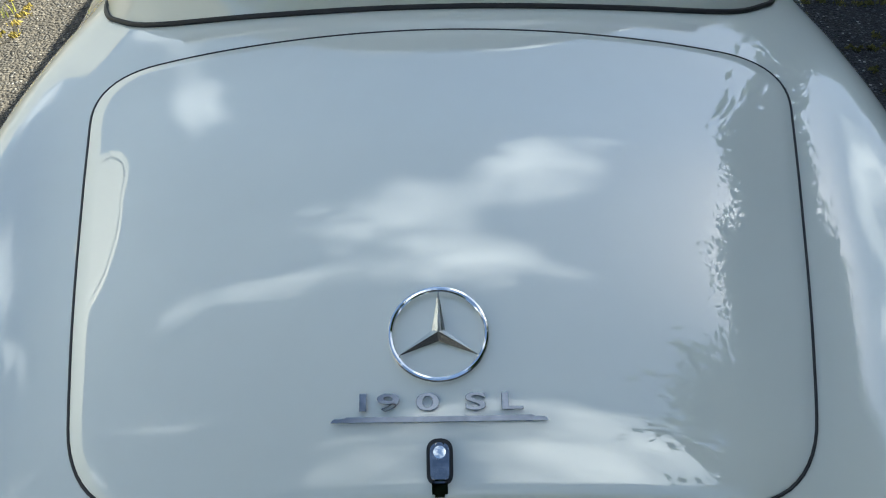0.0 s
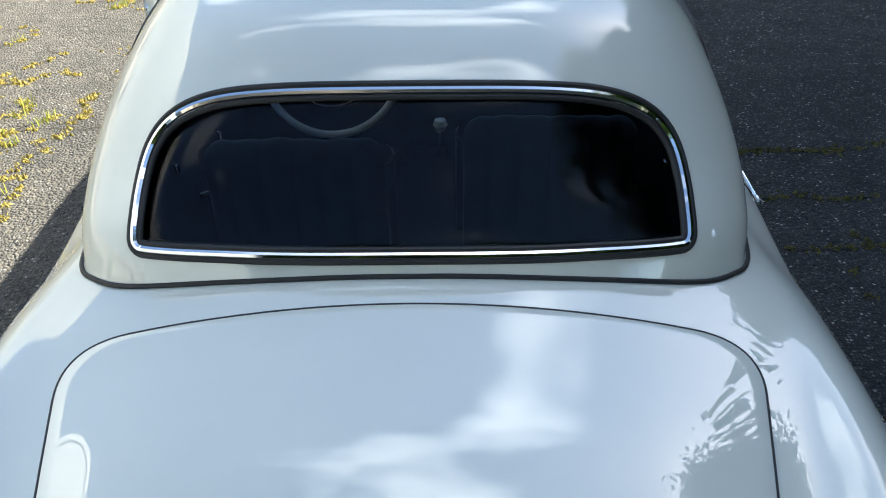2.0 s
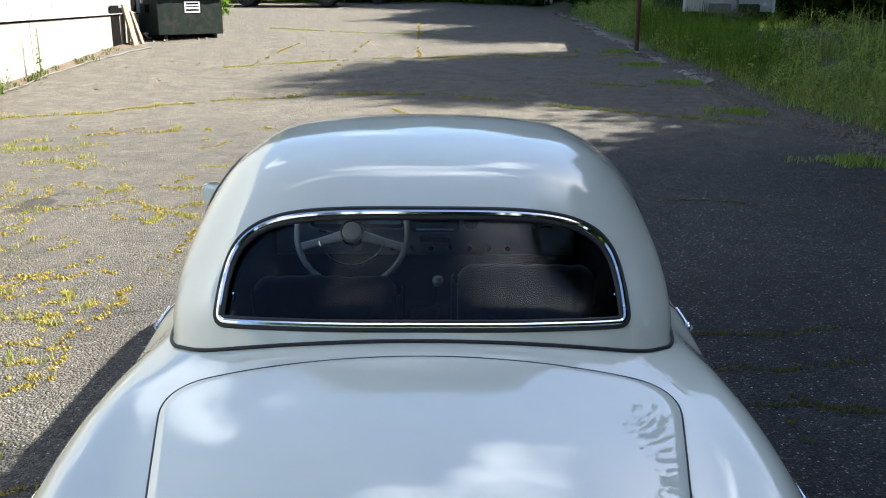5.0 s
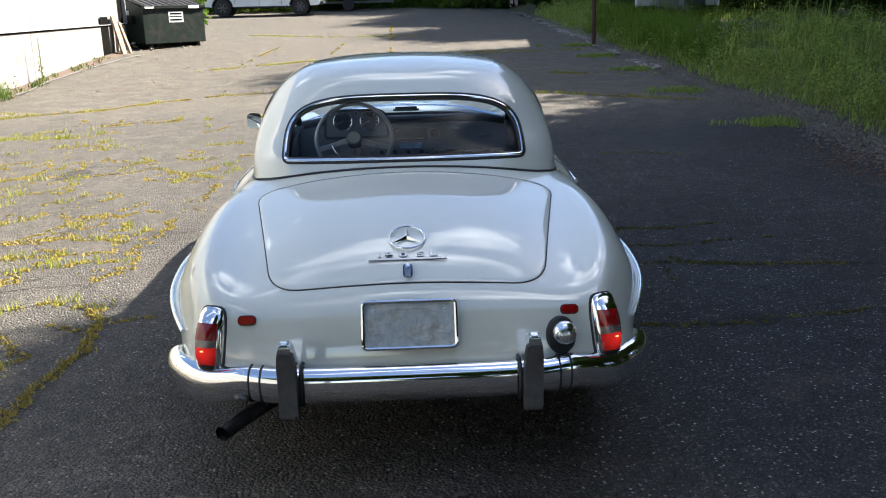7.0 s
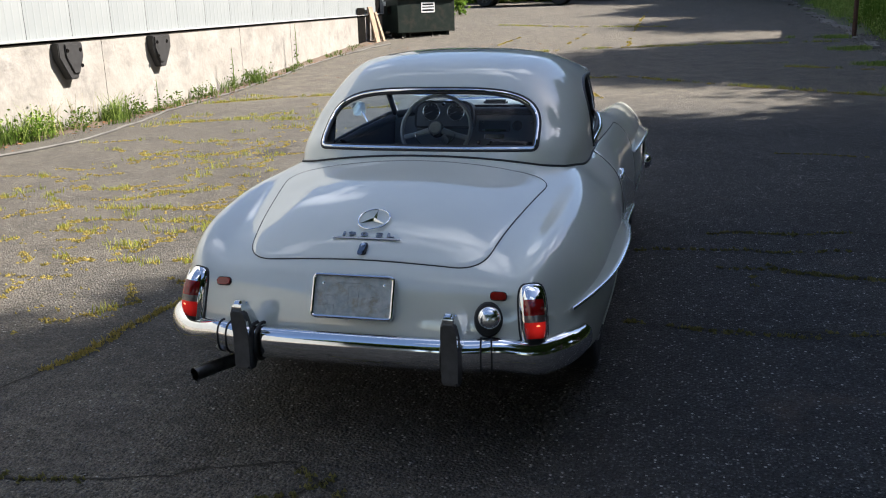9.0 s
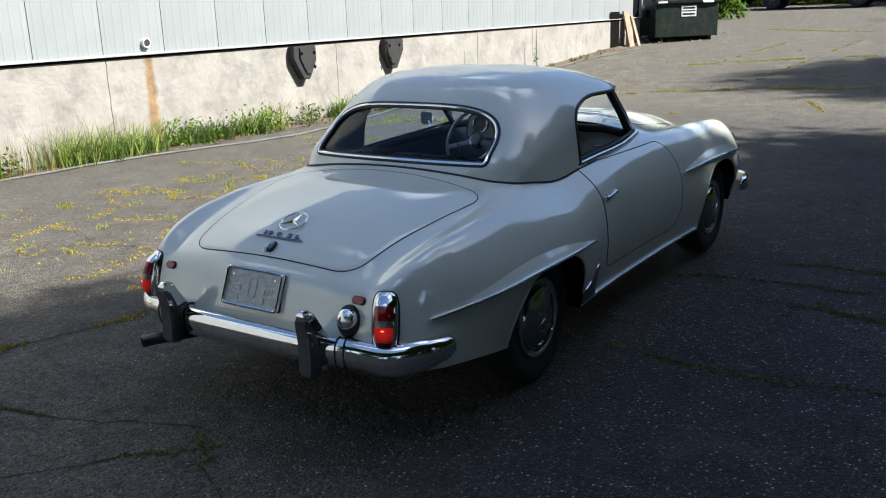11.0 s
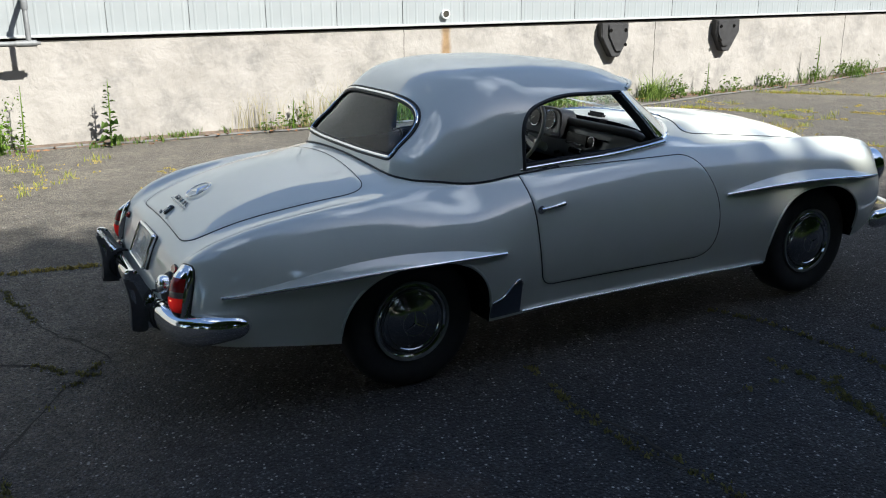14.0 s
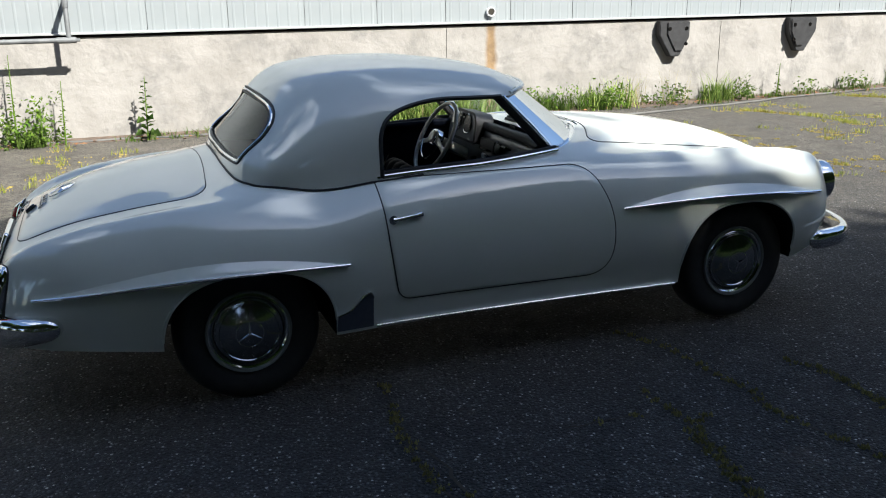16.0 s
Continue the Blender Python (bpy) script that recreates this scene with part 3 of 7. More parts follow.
# ---- hardtop trim and glass ----
seal_line = [(x, y) for x, y, z in roof_hem[6::-1]] + [(0.598, 0.084), (0.509, 0.034), (0.30, 0.010), (0.0, 0.006)]
seal_pts = hermite(np.arange(len(seal_line)), np.array(seal_line), np.linspace(0, len(seal_line) - 1, 90))
ring = [drop(body_fine, x, y, "z", 0.003)[0] for x, y in seal_pts]
ring += [Vector((-p.x, p.y, p.z)) for p in ring[-2::-1]]
part("hardtop_seal", tube(ring, 0.0050, 8), RUBBER, car, "black rubber seal under the hardtop")


def pane_on(name, outline, tree, axis, lift, material, rings=10, **kw):
    ob = panel(name, outline, tree, axis, lift, material, thick=0.003, rings=rings, **kw)
    ob.visible_shadow = False
    return ob


rear_glass = pane_on("rear_window", grow(REAR_WINDOW, 0.004), roof_fine, "y", -0.010, REAR_GLASS, label="curved rear window glass")
seam("window_gasket", grow(REAR_WINDOW, 0.014), roof_fine, "y", 0.0060, RUBBER, 0.0005, parent=rear_glass)
seam("chrome_surround", grow(REAR_WINDOW, 0.005), roof_fine, "y", 0.0072, CHROME, 0.0015, parent=rear_glass)
seam("inner_gasket", grow(REAR_WINDOW, -0.004), roof_fine, "y", 0.006, RUBBER, -0.003, parent=rear_glass)
for axis in ("x", "-x"):
    edge = [p for p in densify(SIDE_WINDOW, 0.01) if p[1] > 0.842 and p[0] < 1.235]
    seam("side_window_gasket", edge, roof_fine, axis, 0.010, RUBBER, -0.002, closed=False)
# drip rail over the windscreen
head = [(0.580, 1.278, 1.160), (0.555, 1.318, 1.168), (0.465, 1.393, 1.178), (0.30, 1.455, 1.181), (0.15, 1.476, 1.184), (0, 1.481, 1.185)]
head_pts = hermite(np.arange(6), np.array(head), np.linspace(0, 5, 40))
head_pts = [tuple(p) for p in head_pts] + [(-p[0], p[1], p[2]) for p in head_pts[-2::-1]]
part("header_rail", tube(head_pts, 0.011, 10), PAINT, car, "rounded front edge of the hardtop")

# windscreen: frame, glass, wipers
foot = hermite(np.arange(4), np.array([(0.0, 1.79, 0.945), (0.30, 1.745, 0.935), (0.50, 1.62, 0.905), (0.595, 1.505, 0.878)]), np.linspace(0, 3, 24))
top = hermite(np.arange(4), np.array([(0.0, 1.468, 1.172), (0.30, 1.435, 1.167), (0.48, 1.345, 1.155), (0.572, 1.245, 1.145)]), np.linspace(0, 3, 24))
foot = np.vstack([foot[:0:-1] * (-1, 1, 1), foot])
top = np.vstack([top[:0:-1] * (-1, 1, 1), top])
wind = np.array([foot + (top - foot) * f for f in np.linspace(0, 1, 12)])
windscreen = link_mesh("windscreen", wind.reshape(-1, 3), grid_faces(12, len(foot)), GLASS, car, "curved windscreen glass")
windscreen.visible_shadow = False
part("windscreen_base", tube(foot + (0, 0.004, 0.0), 0.014, 10), CHROME, windscreen, "chrome windscreen base moulding")
part("windscreen_gasket", tube(foot + (0, 0.012, -0.012), 0.016, 10), RUBBER, windscreen)
part("windscreen_header", tube(top + (0, -0.004, -0.004), 0.011, 10), RUBBER, windscreen)
for s in (1, -1):
    a, b = Vector((s * 0.598, 1.508, 0.872)), Vector((s * 0.580, 1.240, 1.150))
    part("windscreen_pillar", tube([a, a.lerp(b, 0.5) + Vector((s * 0.008, 0.004, 0)), b], 0.015, 12, squash=(0.8, 1.25)), CHROME, windscreen, "chrome windscreen pillar")
    part("pillar_lining", tube([a + Vector((-s * 0.006, -0.03, 0)), a.lerp(b, 0.5) + Vector((0, -0.026, 0)), b + Vector((-s * 0.006, -0.03, 0))], 0.017, 10), RUBBER, windscreen)
for x in (0.30, -0.20):
    p = Vector((x, 1.80 - 0.2 * x * x, 0.947))
    bm = tube([p, p + Vector((-0.01, -0.02, 0.016)), p + Vector((-0.25, -0.025, 0.020))], 0.004, 8)
    tube([p + Vector((-0.06, -0.032, 0.022)), p + Vector((-0.36, -0.03, 0.026))], 0.0045, 8, bm=bm)
    part("wiper", bm, CHROME, windscreen)

# ---- wheels ----
def wheel(y, z, side):
    w = new("wheel")
    w.parent = car
    w.matrix_basis = pose(0.702 * side, y, z) @ Matrix.Diagonal((side, 1, 1, 1))
    part("tyre", lathe([(0.20, -0.085), (0.26, -0.088), (0.288, -0.078), (0.302, -0.055), (0.304, 0.0), (0.302, 0.055), (0.290, 0.078), (0.274, 0.088), (0.245, 0.092), (0.215, 0.088), (0.188, 0.078), (0.17, 0.07)], 64, "x"), TYRE, w)
    part("rim", lathe([(0.178, 0.072), (0.180, 0.082), (0.177, 0.088), (0.169, 0.085), (0.160, 0.066), (0.140, 0.058), (0.11, 0.064), (0.0, 0.064)], 64, "x"), WHEEL_PAINT, w, "painted steel wheel rim")
    part("trim_ring", lathe([(0.170, 0.068), (0.168, 0.080), (0.161, 0.084), (0.153, 0.078), (0.150, 0.062)], 64, "x"), CHROME, w, "chrome trim ring")
    part("hub_cap", lathe([(0.149, 0.060), (0.147, 0.076), (0.137, 0.091), (0.124, 0.095), (0.120, 0.091), (0.080, 0.106), (0.040, 0.113), (0.0, 0.114)], 64, "x"), HUB_CHROME, w, "domed chrome hub cap")
    bm = bmesh.new()
    tube([(0.105 + 0.002, 0.056 * math.cos(a), 0.056 * math.sin(a)) for a in np.linspace(0, 2 * math.pi, 40, endpoint=False)], 0.0040, 8, closed=True, bm=bm)
    for k in range(3):
        a = math.pi / 2 + 2 * math.pi * k / 3 + 0.35 * y
        tube([(0.115, 0, 0), (0.109, 0.056 * math.cos(a), 0.056 * math.sin(a))], [0.0075, 0.0025], 6, bm=bm)
    part("cap_emblem", bm, CHROME, w)


for y, z in ((0.008, 0.266), (2.434, 0.281)):
    for side in (1, -1):
        wheel(y, z, side)
for y in (0.0, 2.4):
    part("axle", tube([(-0.62, y, 0.30), (0.62, y, 0.30)], 0.04, 12), UNDER, car)

# ---- tail lamps ----
def tail_lamp(side):
    lamp = new("tail_lamp")
    lamp.parent = car
    lamp.matrix_basis = pose(side * 0.640, -0.906, 0.510, -15, 0, side * 22)

    def shell(h0, h1, wide, high, deep, n=20, rows_n=18):
        """A slice, from h0 to h1 of its height, of an oval pod that stands off the body."""
        bm = bmesh.new()
        rows = []
        for h in (0.5 - 0.5 * math.cos(q) for q in np.linspace(math.acos(1 - 2 * h0), math.acos(1 - 2 * h1), rows_n)):
            e = 2 * h - 1
            f = (1 - abs(e) ** 3.2) ** (1 / 3.2) if abs(e) < 1 else 0.0
            f = 0.16 + 0.84 * f
            w = wide * f
            d = deep * (0.25 + 0.75 * (1 - abs(e) ** 2.6))
            ring = [bm.verts.new((w * math.copysign(abs(math.cos(a)) ** 0.75, math.cos(a)), -d * math.sin(a) ** 0.75, e * high)) for a in np.linspace(0, math.pi, n)]
            ring += [bm.verts.new((-w, 0.04, e * high)), bm.verts.new((w, 0.04, e * high))]
            rows.append(ring)
        for a, b in zip(rows, rows[1:]):
            for k in range(len(a)):
                bm.faces.new((a[k], a[(k + 1) % len(a)], b[(k + 1) % len(a)], b[k]))
        bm.faces.new(rows[0])
        bm.faces.new(rows[-1])
        return bm

    part("lamp_gasket", shell(0, 1, 0.0535, 0.114, 0.004), RUBBER, lamp, "black rubber gasket")
    part("lamp_bezel", shell(0, 1, 0.0495, 0.110, 0.036), CHROME, lamp, "chrome bezel")
    part("lamp_cap", shell(0.80, 1.0, 0.0415, 0.100, 0.060), CHROME, lamp, "chrome cap")
    part("upper_lens", shell(0.53, 0.80, 0.040, 0.099, 0.060), RED_LENS, lamp, "dark red lens")
    part("middle_lens", shell(0.41, 0.53, 0.0395, 0.099, 0.059), CLEAR_LENS, lamp, "smoky clear lens")
    part("lower_lens", shell(0.12, 0.41, 0.040, 0.099, 0.060), LIT_LENS, lamp, "red lens with its lamp lit")
    part("lamp_foot", shell(0.0, 0.12, 0.0405, 0.100, 0.058), RUBBER, lamp, "dark foot")
    part("filament", lathe([(0.0, -0.002), (0.004, 0.0), (0.0, 0.002)], 12), BULB, lamp, "bright filament").matrix_basis = pose(0.004, -0.0590, -0.030, 90) @ Matrix.Diagonal((1.7, 0.7, 1, 1))


tail_lamp(1)
tail_lamp(-1)

# reflectors, fuel cap
for s in (1, -1):
    p, nn = drop(body_fine, s * 0.521, 0.573, "y")
    m = Matrix.Translation(p) @ nn.to_track_quat("Z", "Y").to_matrix().to_4x4()
    q = m.to_3x3().inverted() @ Vector((1, 0, 0))
    turn = Matrix.Rotation(math.atan2(q.y, q.x), 4, "Z")
    stad = rounded([(-0.027, -0.0135), (0.027, -0.0135), (0.027, 0.0135), (-0.027, 0.0135)], 0.013, 8)
    bm = prism(grow(stad, 0.003), -0.004, 0.004, "z")
    bm.transform(m @ turn)
    refl = part("reflector", bm, RUBBER, car)
    bm = prism(stad, 0.0, 0.011, "z")
    bmesh.ops.bevel(bm, geom=[e for e in bm.edges if all(v.co.z > 0.01 for v in e.verts)], offset=0.003, segments=2, affect="EDGES")
    bm.transform(m @ turn)
    part("reflector_lens", bm, RED_LENS, refl, "oval red reflector lens")
p, nn = drop(body_fine, 0.490, 0.497, "y")
m = Matrix.Translation(p) @ pose(0, 0, 0, 74, 0, 6)
bm = lathe([(0.0, -0.02), (0.058, -0.02), (0.058, 0.004), (0.052, 0.012), (0.042, 0.014), (0.0, 0.014)], 40)
bm.transform(m @ Matrix.Diagonal((0.86, 1.06, 1.2, 1)))
filler = part("fuel_filler", bm, RUBBER, car, "black rubber filler surround")
bm = lathe([(0.038, 0.0), (0.038, 0.036), (0.035, 0.042), (0.024, 0.049), (0.010, 0.052), (0.0, 0.0525)], 40)
bm.transform(m @ pose(0.006, 0.008, 0.0))
part("fuel_cap", bm, STRIP, filler, "domed chrome fuel cap")

# number plate holder
plate = new("number_plate")
plate.parent = car
plate.matrix_basis = pose(0.0, -0.937, 0.551, 67, 0, 0) @ Matrix.Diagonal((0.95, 0.90, 1, 1))
bm = prism(rounded([(-0.15, -0.076), (0.15, -0.076), (0.15, 0.076), (-0.15, 0.076)], 0.008, 5), -0.002, 0.003, "z")
part("plate_sheet", bm, PLATE, plate, "weathered blank blue-grey plate")
frame_path = rounded([(-0.157, -0.083), (0.157, -0.083), (0.157, 0.083), (-0.157, 0.083)], 0.018, 6)
part("plate_frame", tube([(a, b, 0.004) for a, b in frame_path], 0.0085, 8, closed=True, squash=(1.2, 0.9)), CHROME, plate, "chrome plate frame")
part("plate_backing", prism(rounded([(-0.16, -0.086), (0.16, -0.086), (0.16, 0.086), (-0.16, 0.086)], 0.016, 5), -0.030, -0.003, "z"), RUBBER, plate)
for x, y, w, h in ((0, 0.002, 0.040, 0.082), (-0.092, -0.006, 0.044, 0.020), (0.092, -0.006, 0.044, 0.020)):
    part("plate_emboss", tube([(x + a, y + b, 0.003) for a, b in rounded([(-w / 2, -h / 2), (w / 2, -h / 2), (w / 2, h / 2), (-w / 2, h / 2)], 0.005, 4)], 0.0022, 6, closed=True), PLATE, plate)
for pts in (((-0.14, -0.035), (-0.075, -0.035), (-0.075, -0.062), (0.075, -0.062), (0.075, -0.035), (0.14, -0.035)), ((-0.08, 0.045), (-0.06, 0.055), (0.06, 0.055), (0.08, 0.045))):
    part("plate_emboss", tube([(a, b, 0.003) for a, b in pts], 0.0022, 6), PLATE, plate)
for x in (-0.055, 0.055):
    part("plate_screw", lathe([(0.0, 0.003), (0.005, 0.003), (0.005, 0.006), (0.0, 0.007)], 12), CHROME, plate).matrix_basis = pose(x * 2.2, 0.05, 0)

# ---- rear bumper ----
def bumper(plan, z, name, profile_h, profile_d, joints, label, rise=0.0):
    k = np.arange(len(plan))
    half = hermite(k, np.array(plan, float), np.linspace(0, len(plan) - 1, 60))
    path = [Vector((-x, y, z)) for x, y in half[:0:-1]] + [Vector((x, y, z)) for x, y in half]
    n = len(path)

    def lift_of(x):
        a = abs(x)
        return rise * (0.45 * math.exp(-((a - 0.52) / 0.06) ** 2) - math.exp(-((a - 0.655) / 0.075) ** 2) + 0.2 * (a / 0.78) ** 6)

    bm = bmesh.new()
    rows = []
    for i in range(n):
        t = (path[min(n - 1, i + 1)] - path[max(0, i - 1)]).normalized()
        out = Vector((t.y, -t.x, 0)) * (1 if name == "rear_bumper" else -1)
        e = min(1.0, (min(i, n - 1 - i) + 0.15) / 6.0)
        sc = math.sqrt(1 - (1 - e) ** 2) if e < 1 else 1.0
        up = lift_of(path[i].x)
        big = 1 + 0.10 * math.exp(-((abs(path[i].x) - 0.68) / 0.10) ** 2) * (name == "rear_bumper")
        w = min(1.0, min(i, n - 1 - i) / 22.0) if name == "rear_bumper" else 1.0
        thin = 0.74 + 0.26 * w * w * (3 - 2 * w)
        up += profile_h * big * (1 - thin) * 0.55
        ring = []
        for a in np.linspace(0, 2 * math.pi, 22, endpoint=False):
            c, s = math.cos(a), math.sin(a)
            d = profile_d * (math.copysign(abs(c) ** 0.8, c) if c > 0 else 0.25 * c)
            ring.append(bm.verts.new(path[i] + out * d * sc * big + Vector((0, 0, up + big * thin * profile_h * math.copysign(abs(s) ** 0.85, s) * sc))))
        rows.append(ring)
    for a, b in zip(rows, rows[1:]):
        for q in range(22):
            bm.faces.new((a[q], a[(q + 1) % 22], b[(q + 1) % 22], b[q]))
    bm.faces.new(rows[0])
    bm.faces.new(rows[-1])
    ob = part(name, bm, CHROME, car, label, sharp=60)
    for x in joints:
        i = min(range(n), key=lambda q: abs(path[q].x - x))
        t = (path[i + 1] - path[i - 1]).normalized()
        out = Vector((t.y, -t.x, 0)) * (1 if name == "rear_bumper" else -1)
        up = lift_of(path[i].x)
        pts = []
        for a in np.linspace(0, 2 * math.pi, 30, endpoint=False):
            c, s = math.cos(a), math.sin(a)
            d = profile_d * (math.copysign(abs(c) ** 0.8, c) if c > 0 else 0.25 * c)
            pts.append(path[i] + out * d * 1.02 + Vector((0, 0, up + profile_h * 1.02 * math.copysign(abs(s) ** 0.85, s))))
        part("bumper_joint", tube(pts, 0.0032, 6, closed=True), RUBBER, ob, "dark joint band")
    return ob


rear_bumper = bumper(((0, -0.990), (0.30, -0.987), (0.50, -0.965), (0.64, -0.920), (0.725, -0.86), (0.772, -0.79), (0.790, -0.69)), 0.378, "rear_bumper", 0.060, 0.045, (-0.500, -0.464, 0.464, 0.500), "chrome rear bumper", rise=0.014)
front_bumper = bumper(((0, 3.27), (0.30, 3.26), (0.55, 3.22), (0.72, 3.15), (0.82, 3.05), (0.855, 2.92), (0.856, 2.83)), 0.365, "front_bumper", 0.050, 0.04, (), "chrome front bumper", rise=0.0)
for s in (1, -1):
    at_x = pose(s * 0.384, 0, 0)

    def fin(outline, radii, half, bevel, narrow):
        bm = prism(rounded(outline, radii, 6), -half, half, "x")
        bmesh.ops.bevel(bm, geom=[e for e in bm.edges if abs(e.verts[0].co.x - e.verts[1].co.x) < 1e-5], offset=bevel, segments=4, affect="EDGES")
        for v in bm.verts:
            v.co.x *= 1 - narrow * max(0.0, (v.co.z - 0.46) / 0.10) ** 2
        bm.transform(at_x)
        return bm

    over = part("overrider", fin([(-0.965, 0.300), (-0.960, 0.425), (-1.000, 0.480), (-1.036, 0.556), (-1.078, 0.560), (-1.086, 0.535), (-1.066, 0.43), (-1.072, 0.318)], [0.03, 0.03, 0.05, 0.022, 0.016, 0.012, 0.08, 0.02], 0.027, 0.011, 0.50), CHROME, rear_bumper, "chrome overrider with a grey rubber facing", sharp=40)
    part("overrider_pad", fin([(-1.012, 0.292), (-1.020, 0.42), (-1.060, 0.522), (-1.090, 0.528), (-1.072, 0.43), (-1.079, 0.300)], [0.02, 0.06, 0.01, 0.008, 0.08, 0.014], 0.0285, 0.008, 0.44), GREY_RUBBER, over, "matt grey rubber facing", sharp=40)
    cuff = [Vector((s * 0.346, -0.983 + 0.064 * math.cos(a), 0.378 + 0.068 * math.sin(a))) for a in np.linspace(0, 2 * math.pi, 30, endpoint=False)]
    part("overrider_cuff", tube(cuff, 0.006, 8, closed=True), RUBBER, over, "black rubber cuff round the bumper")

# exhaust
bm = tube([(-0.40, -0.62, 0.245), (-0.47, -0.80, 0.25), (-0.56, -0.97, 0.252), (-0.60, -1.05, 0.250)], 0.026, 20, ends=False)
tube([(-0.60, -1.05, 0.250), (-0.56, -0.97, 0.252)], 0.0225, 20, ends=False, bm=bm)
part("exhaust_pipe", bm, surface("dark_steel_pipe", (0.08, 0.08, 0.08), (0.15, 0.152, 0.155), scale=25, rough=0.3, metal=0.9), car, "dark polished exhaust pipe")

# ---- badge, letters and lock on the boot lid ----
def on_lid(y, x=0.0, lift=0.004):
    p, nn = drop(body_fine, x, y, "z", lift)
    ahead = (drop(body_fine, x, y + 0.02, "z", lift)[0] - drop(body_fine, x, y - 0.02, "z", lift)[0]).normalized()
    right = ahead.cross(nn).normalized()
    nn = right.cross(ahead)
    return Matrix.Translation(p) @ Matrix((right, ahead, nn)).transposed().to_4x4()


m = on_lid(-0.670)
bm = tube([(0.0605 * math.cos(a), 0.0605 * math.sin(a), 0.006) for a in np.linspace(0, 2 * math.pi, 72, endpoint=False)], 0.0037, 10, closed=True)
bm.transform(m)
emblem = part("emblem_ring", bm, CHROME, lid, "chrome ring with three spokes")
for k in range(3):
    a = math.pi / 2 + 2 * math.pi * k / 3
    bm = bmesh.new()
    tip, c, sn = 0.060, math.cos(a), math.sin(a)
    side = 0.0085
    b1 = math.pi / 3
    pts = [(tip * c, tip * sn, 0.005), (side * 1.15 * math.cos(a + b1), side * 1.15 * math.sin(a + b1), 0.004), (0, 0, 0.014), (side * 1.15 * math.cos(a - b1), side * 1.15 * math.sin(a - b1), 0.004), (0, 0, 0.002)]
    vs = [bm.verts.new(p) for p in pts]
    for f in ((0, 1, 2), (0, 2, 3), (0, 4, 1), (0, 3, 4), (1, 4, 2), (2, 4, 3)):
        bm.faces.new([vs[i] for i in f])
    bm.transform(m)
    part("emblem_spoke", bm, CHROME, emblem, smooth=False)


def letters(text, size, depth, m, material, parent, name="lettering", spacing=1.0, wide=1.0, align="CENTER", bold=0.0):
    cu = bpy.data.curves.new("letters", "FONT")
    cu.body, cu.size, cu.extrude, cu.align_x, cu.space_character = text, size, depth, align, spacing
    cu.bevel_depth = depth * 0.15
    cu.offset = bold
    ob = new("letters", cu)
    bpy.context.view_layer.update()
    me = bpy.data.meshes.new_from_object(ob.evaluated_get(bpy.context.evaluated_depsgraph_get()))
    bpy.data.objects.remove(ob)
    me.transform(m @ Matrix.Diagonal((wide, 1, 1, 1)))
    return link_data(name, me, material, parent, smooth=False)


LETTER_METAL = surface("letter_chrome", (0.17, 0.19, 0.22), (0.27, 0.29, 0.33), scale=90, rough=0.10, metal=1.0)
for glyph, gx in (("1", -0.093), ("9", -0.062), ("0", -0.014), ("S", 0.044), ("L", 0.087)):
    letters(glyph, 0.029, 0.0025, on_lid(-0.7565, lift=0.006) @ pose(gx, 0.0, 0.0), LETTER_METAL, lid, "lettering", wide=2.0, bold=0.0003)
bm = prism(rounded([(-0.132, -0.004), (0.132, -0.004), (0.128, 0.0005), (0.115, 0.0010), (0.112, 0.0025), (-0.112, 0.0025), (-0.115, 0.0010), (-0.128, 0.0005)], 0.001, 2), 0.0, 0.005, "z")
bm.transform(on_lid(-0.7655))
part("lettering_bar", bm, LETTER_METAL, lid)
m = on_lid(-0.812) @ Matrix.Diagonal((0.88, 0.88, 1, 1))
bm = prism(rounded([(-0.018, -0.026), (0.018, -0.026), (0.018, 0.036), (-0.018, 0.036)], [0.016, 0.016, 0.0175, 0.0175], 8), -0.002, 0.006, "z")
bm.transform(m)
lock = part("boot_lock", bm, RUBBER, lid, "black lock gasket")
bm = prism(rounded([(-0.0125, -0.019), (0.0125, -0.019), (0.0135, 0.030), (-0.0135, 0.030)], [0.006, 0.006, 0.013, 0.013], 8), 0.004, 0.014, "z")
bmesh.ops.bevel(bm, geom=[e for e in bm.edges if all(v.co.z > 0.013 for v in e.verts)], offset=0.003, segments=2, affect="EDGES")
box_bm((0.021, 0.024, 0.010), (0, -0.030, 0.019), 0.004, (18, 0, 0), bm=bm)
bm.transform(m)
handle = part("lock_handle", bm, LETTER_METAL, lock, "chrome lock handle")
bm = lathe([(0.0085, 0.012), (0.0085, 0.0165), (0.0, 0.017)], 20)
bm.transform(m @ pose(0, 0.017, 0))
part("lock_barrel", bm, CHROME, lock)

# ---- head lamps ----
for s in (1, -1):
    m = Matrix.Translation((s * 0.645, 3.055, 0.62)) @ Vector((0.06 * s, 1, 0.03)).to_track_quat("Z", "Y").to_matrix().to_4x4()
    bm = lathe([(0.10, -0.06), (0.108, -0.01), (0.104, 0.012), (0.095, 0.018), (0.09, 0.010)], 40)
    bm.transform(m)
    ring_ob = part("head_lamp", bm, CHROME, car, "chrome head lamp ring")
    bm = lathe([(0.092, 0.008), (0.075, 0.030), (0.045, 0.042), (0.0, 0.046)], 40)
    bm.transform(m)
    part("lamp_lens", bm, CLEAR_LENS, ring_ob, "ribbed glass lens")

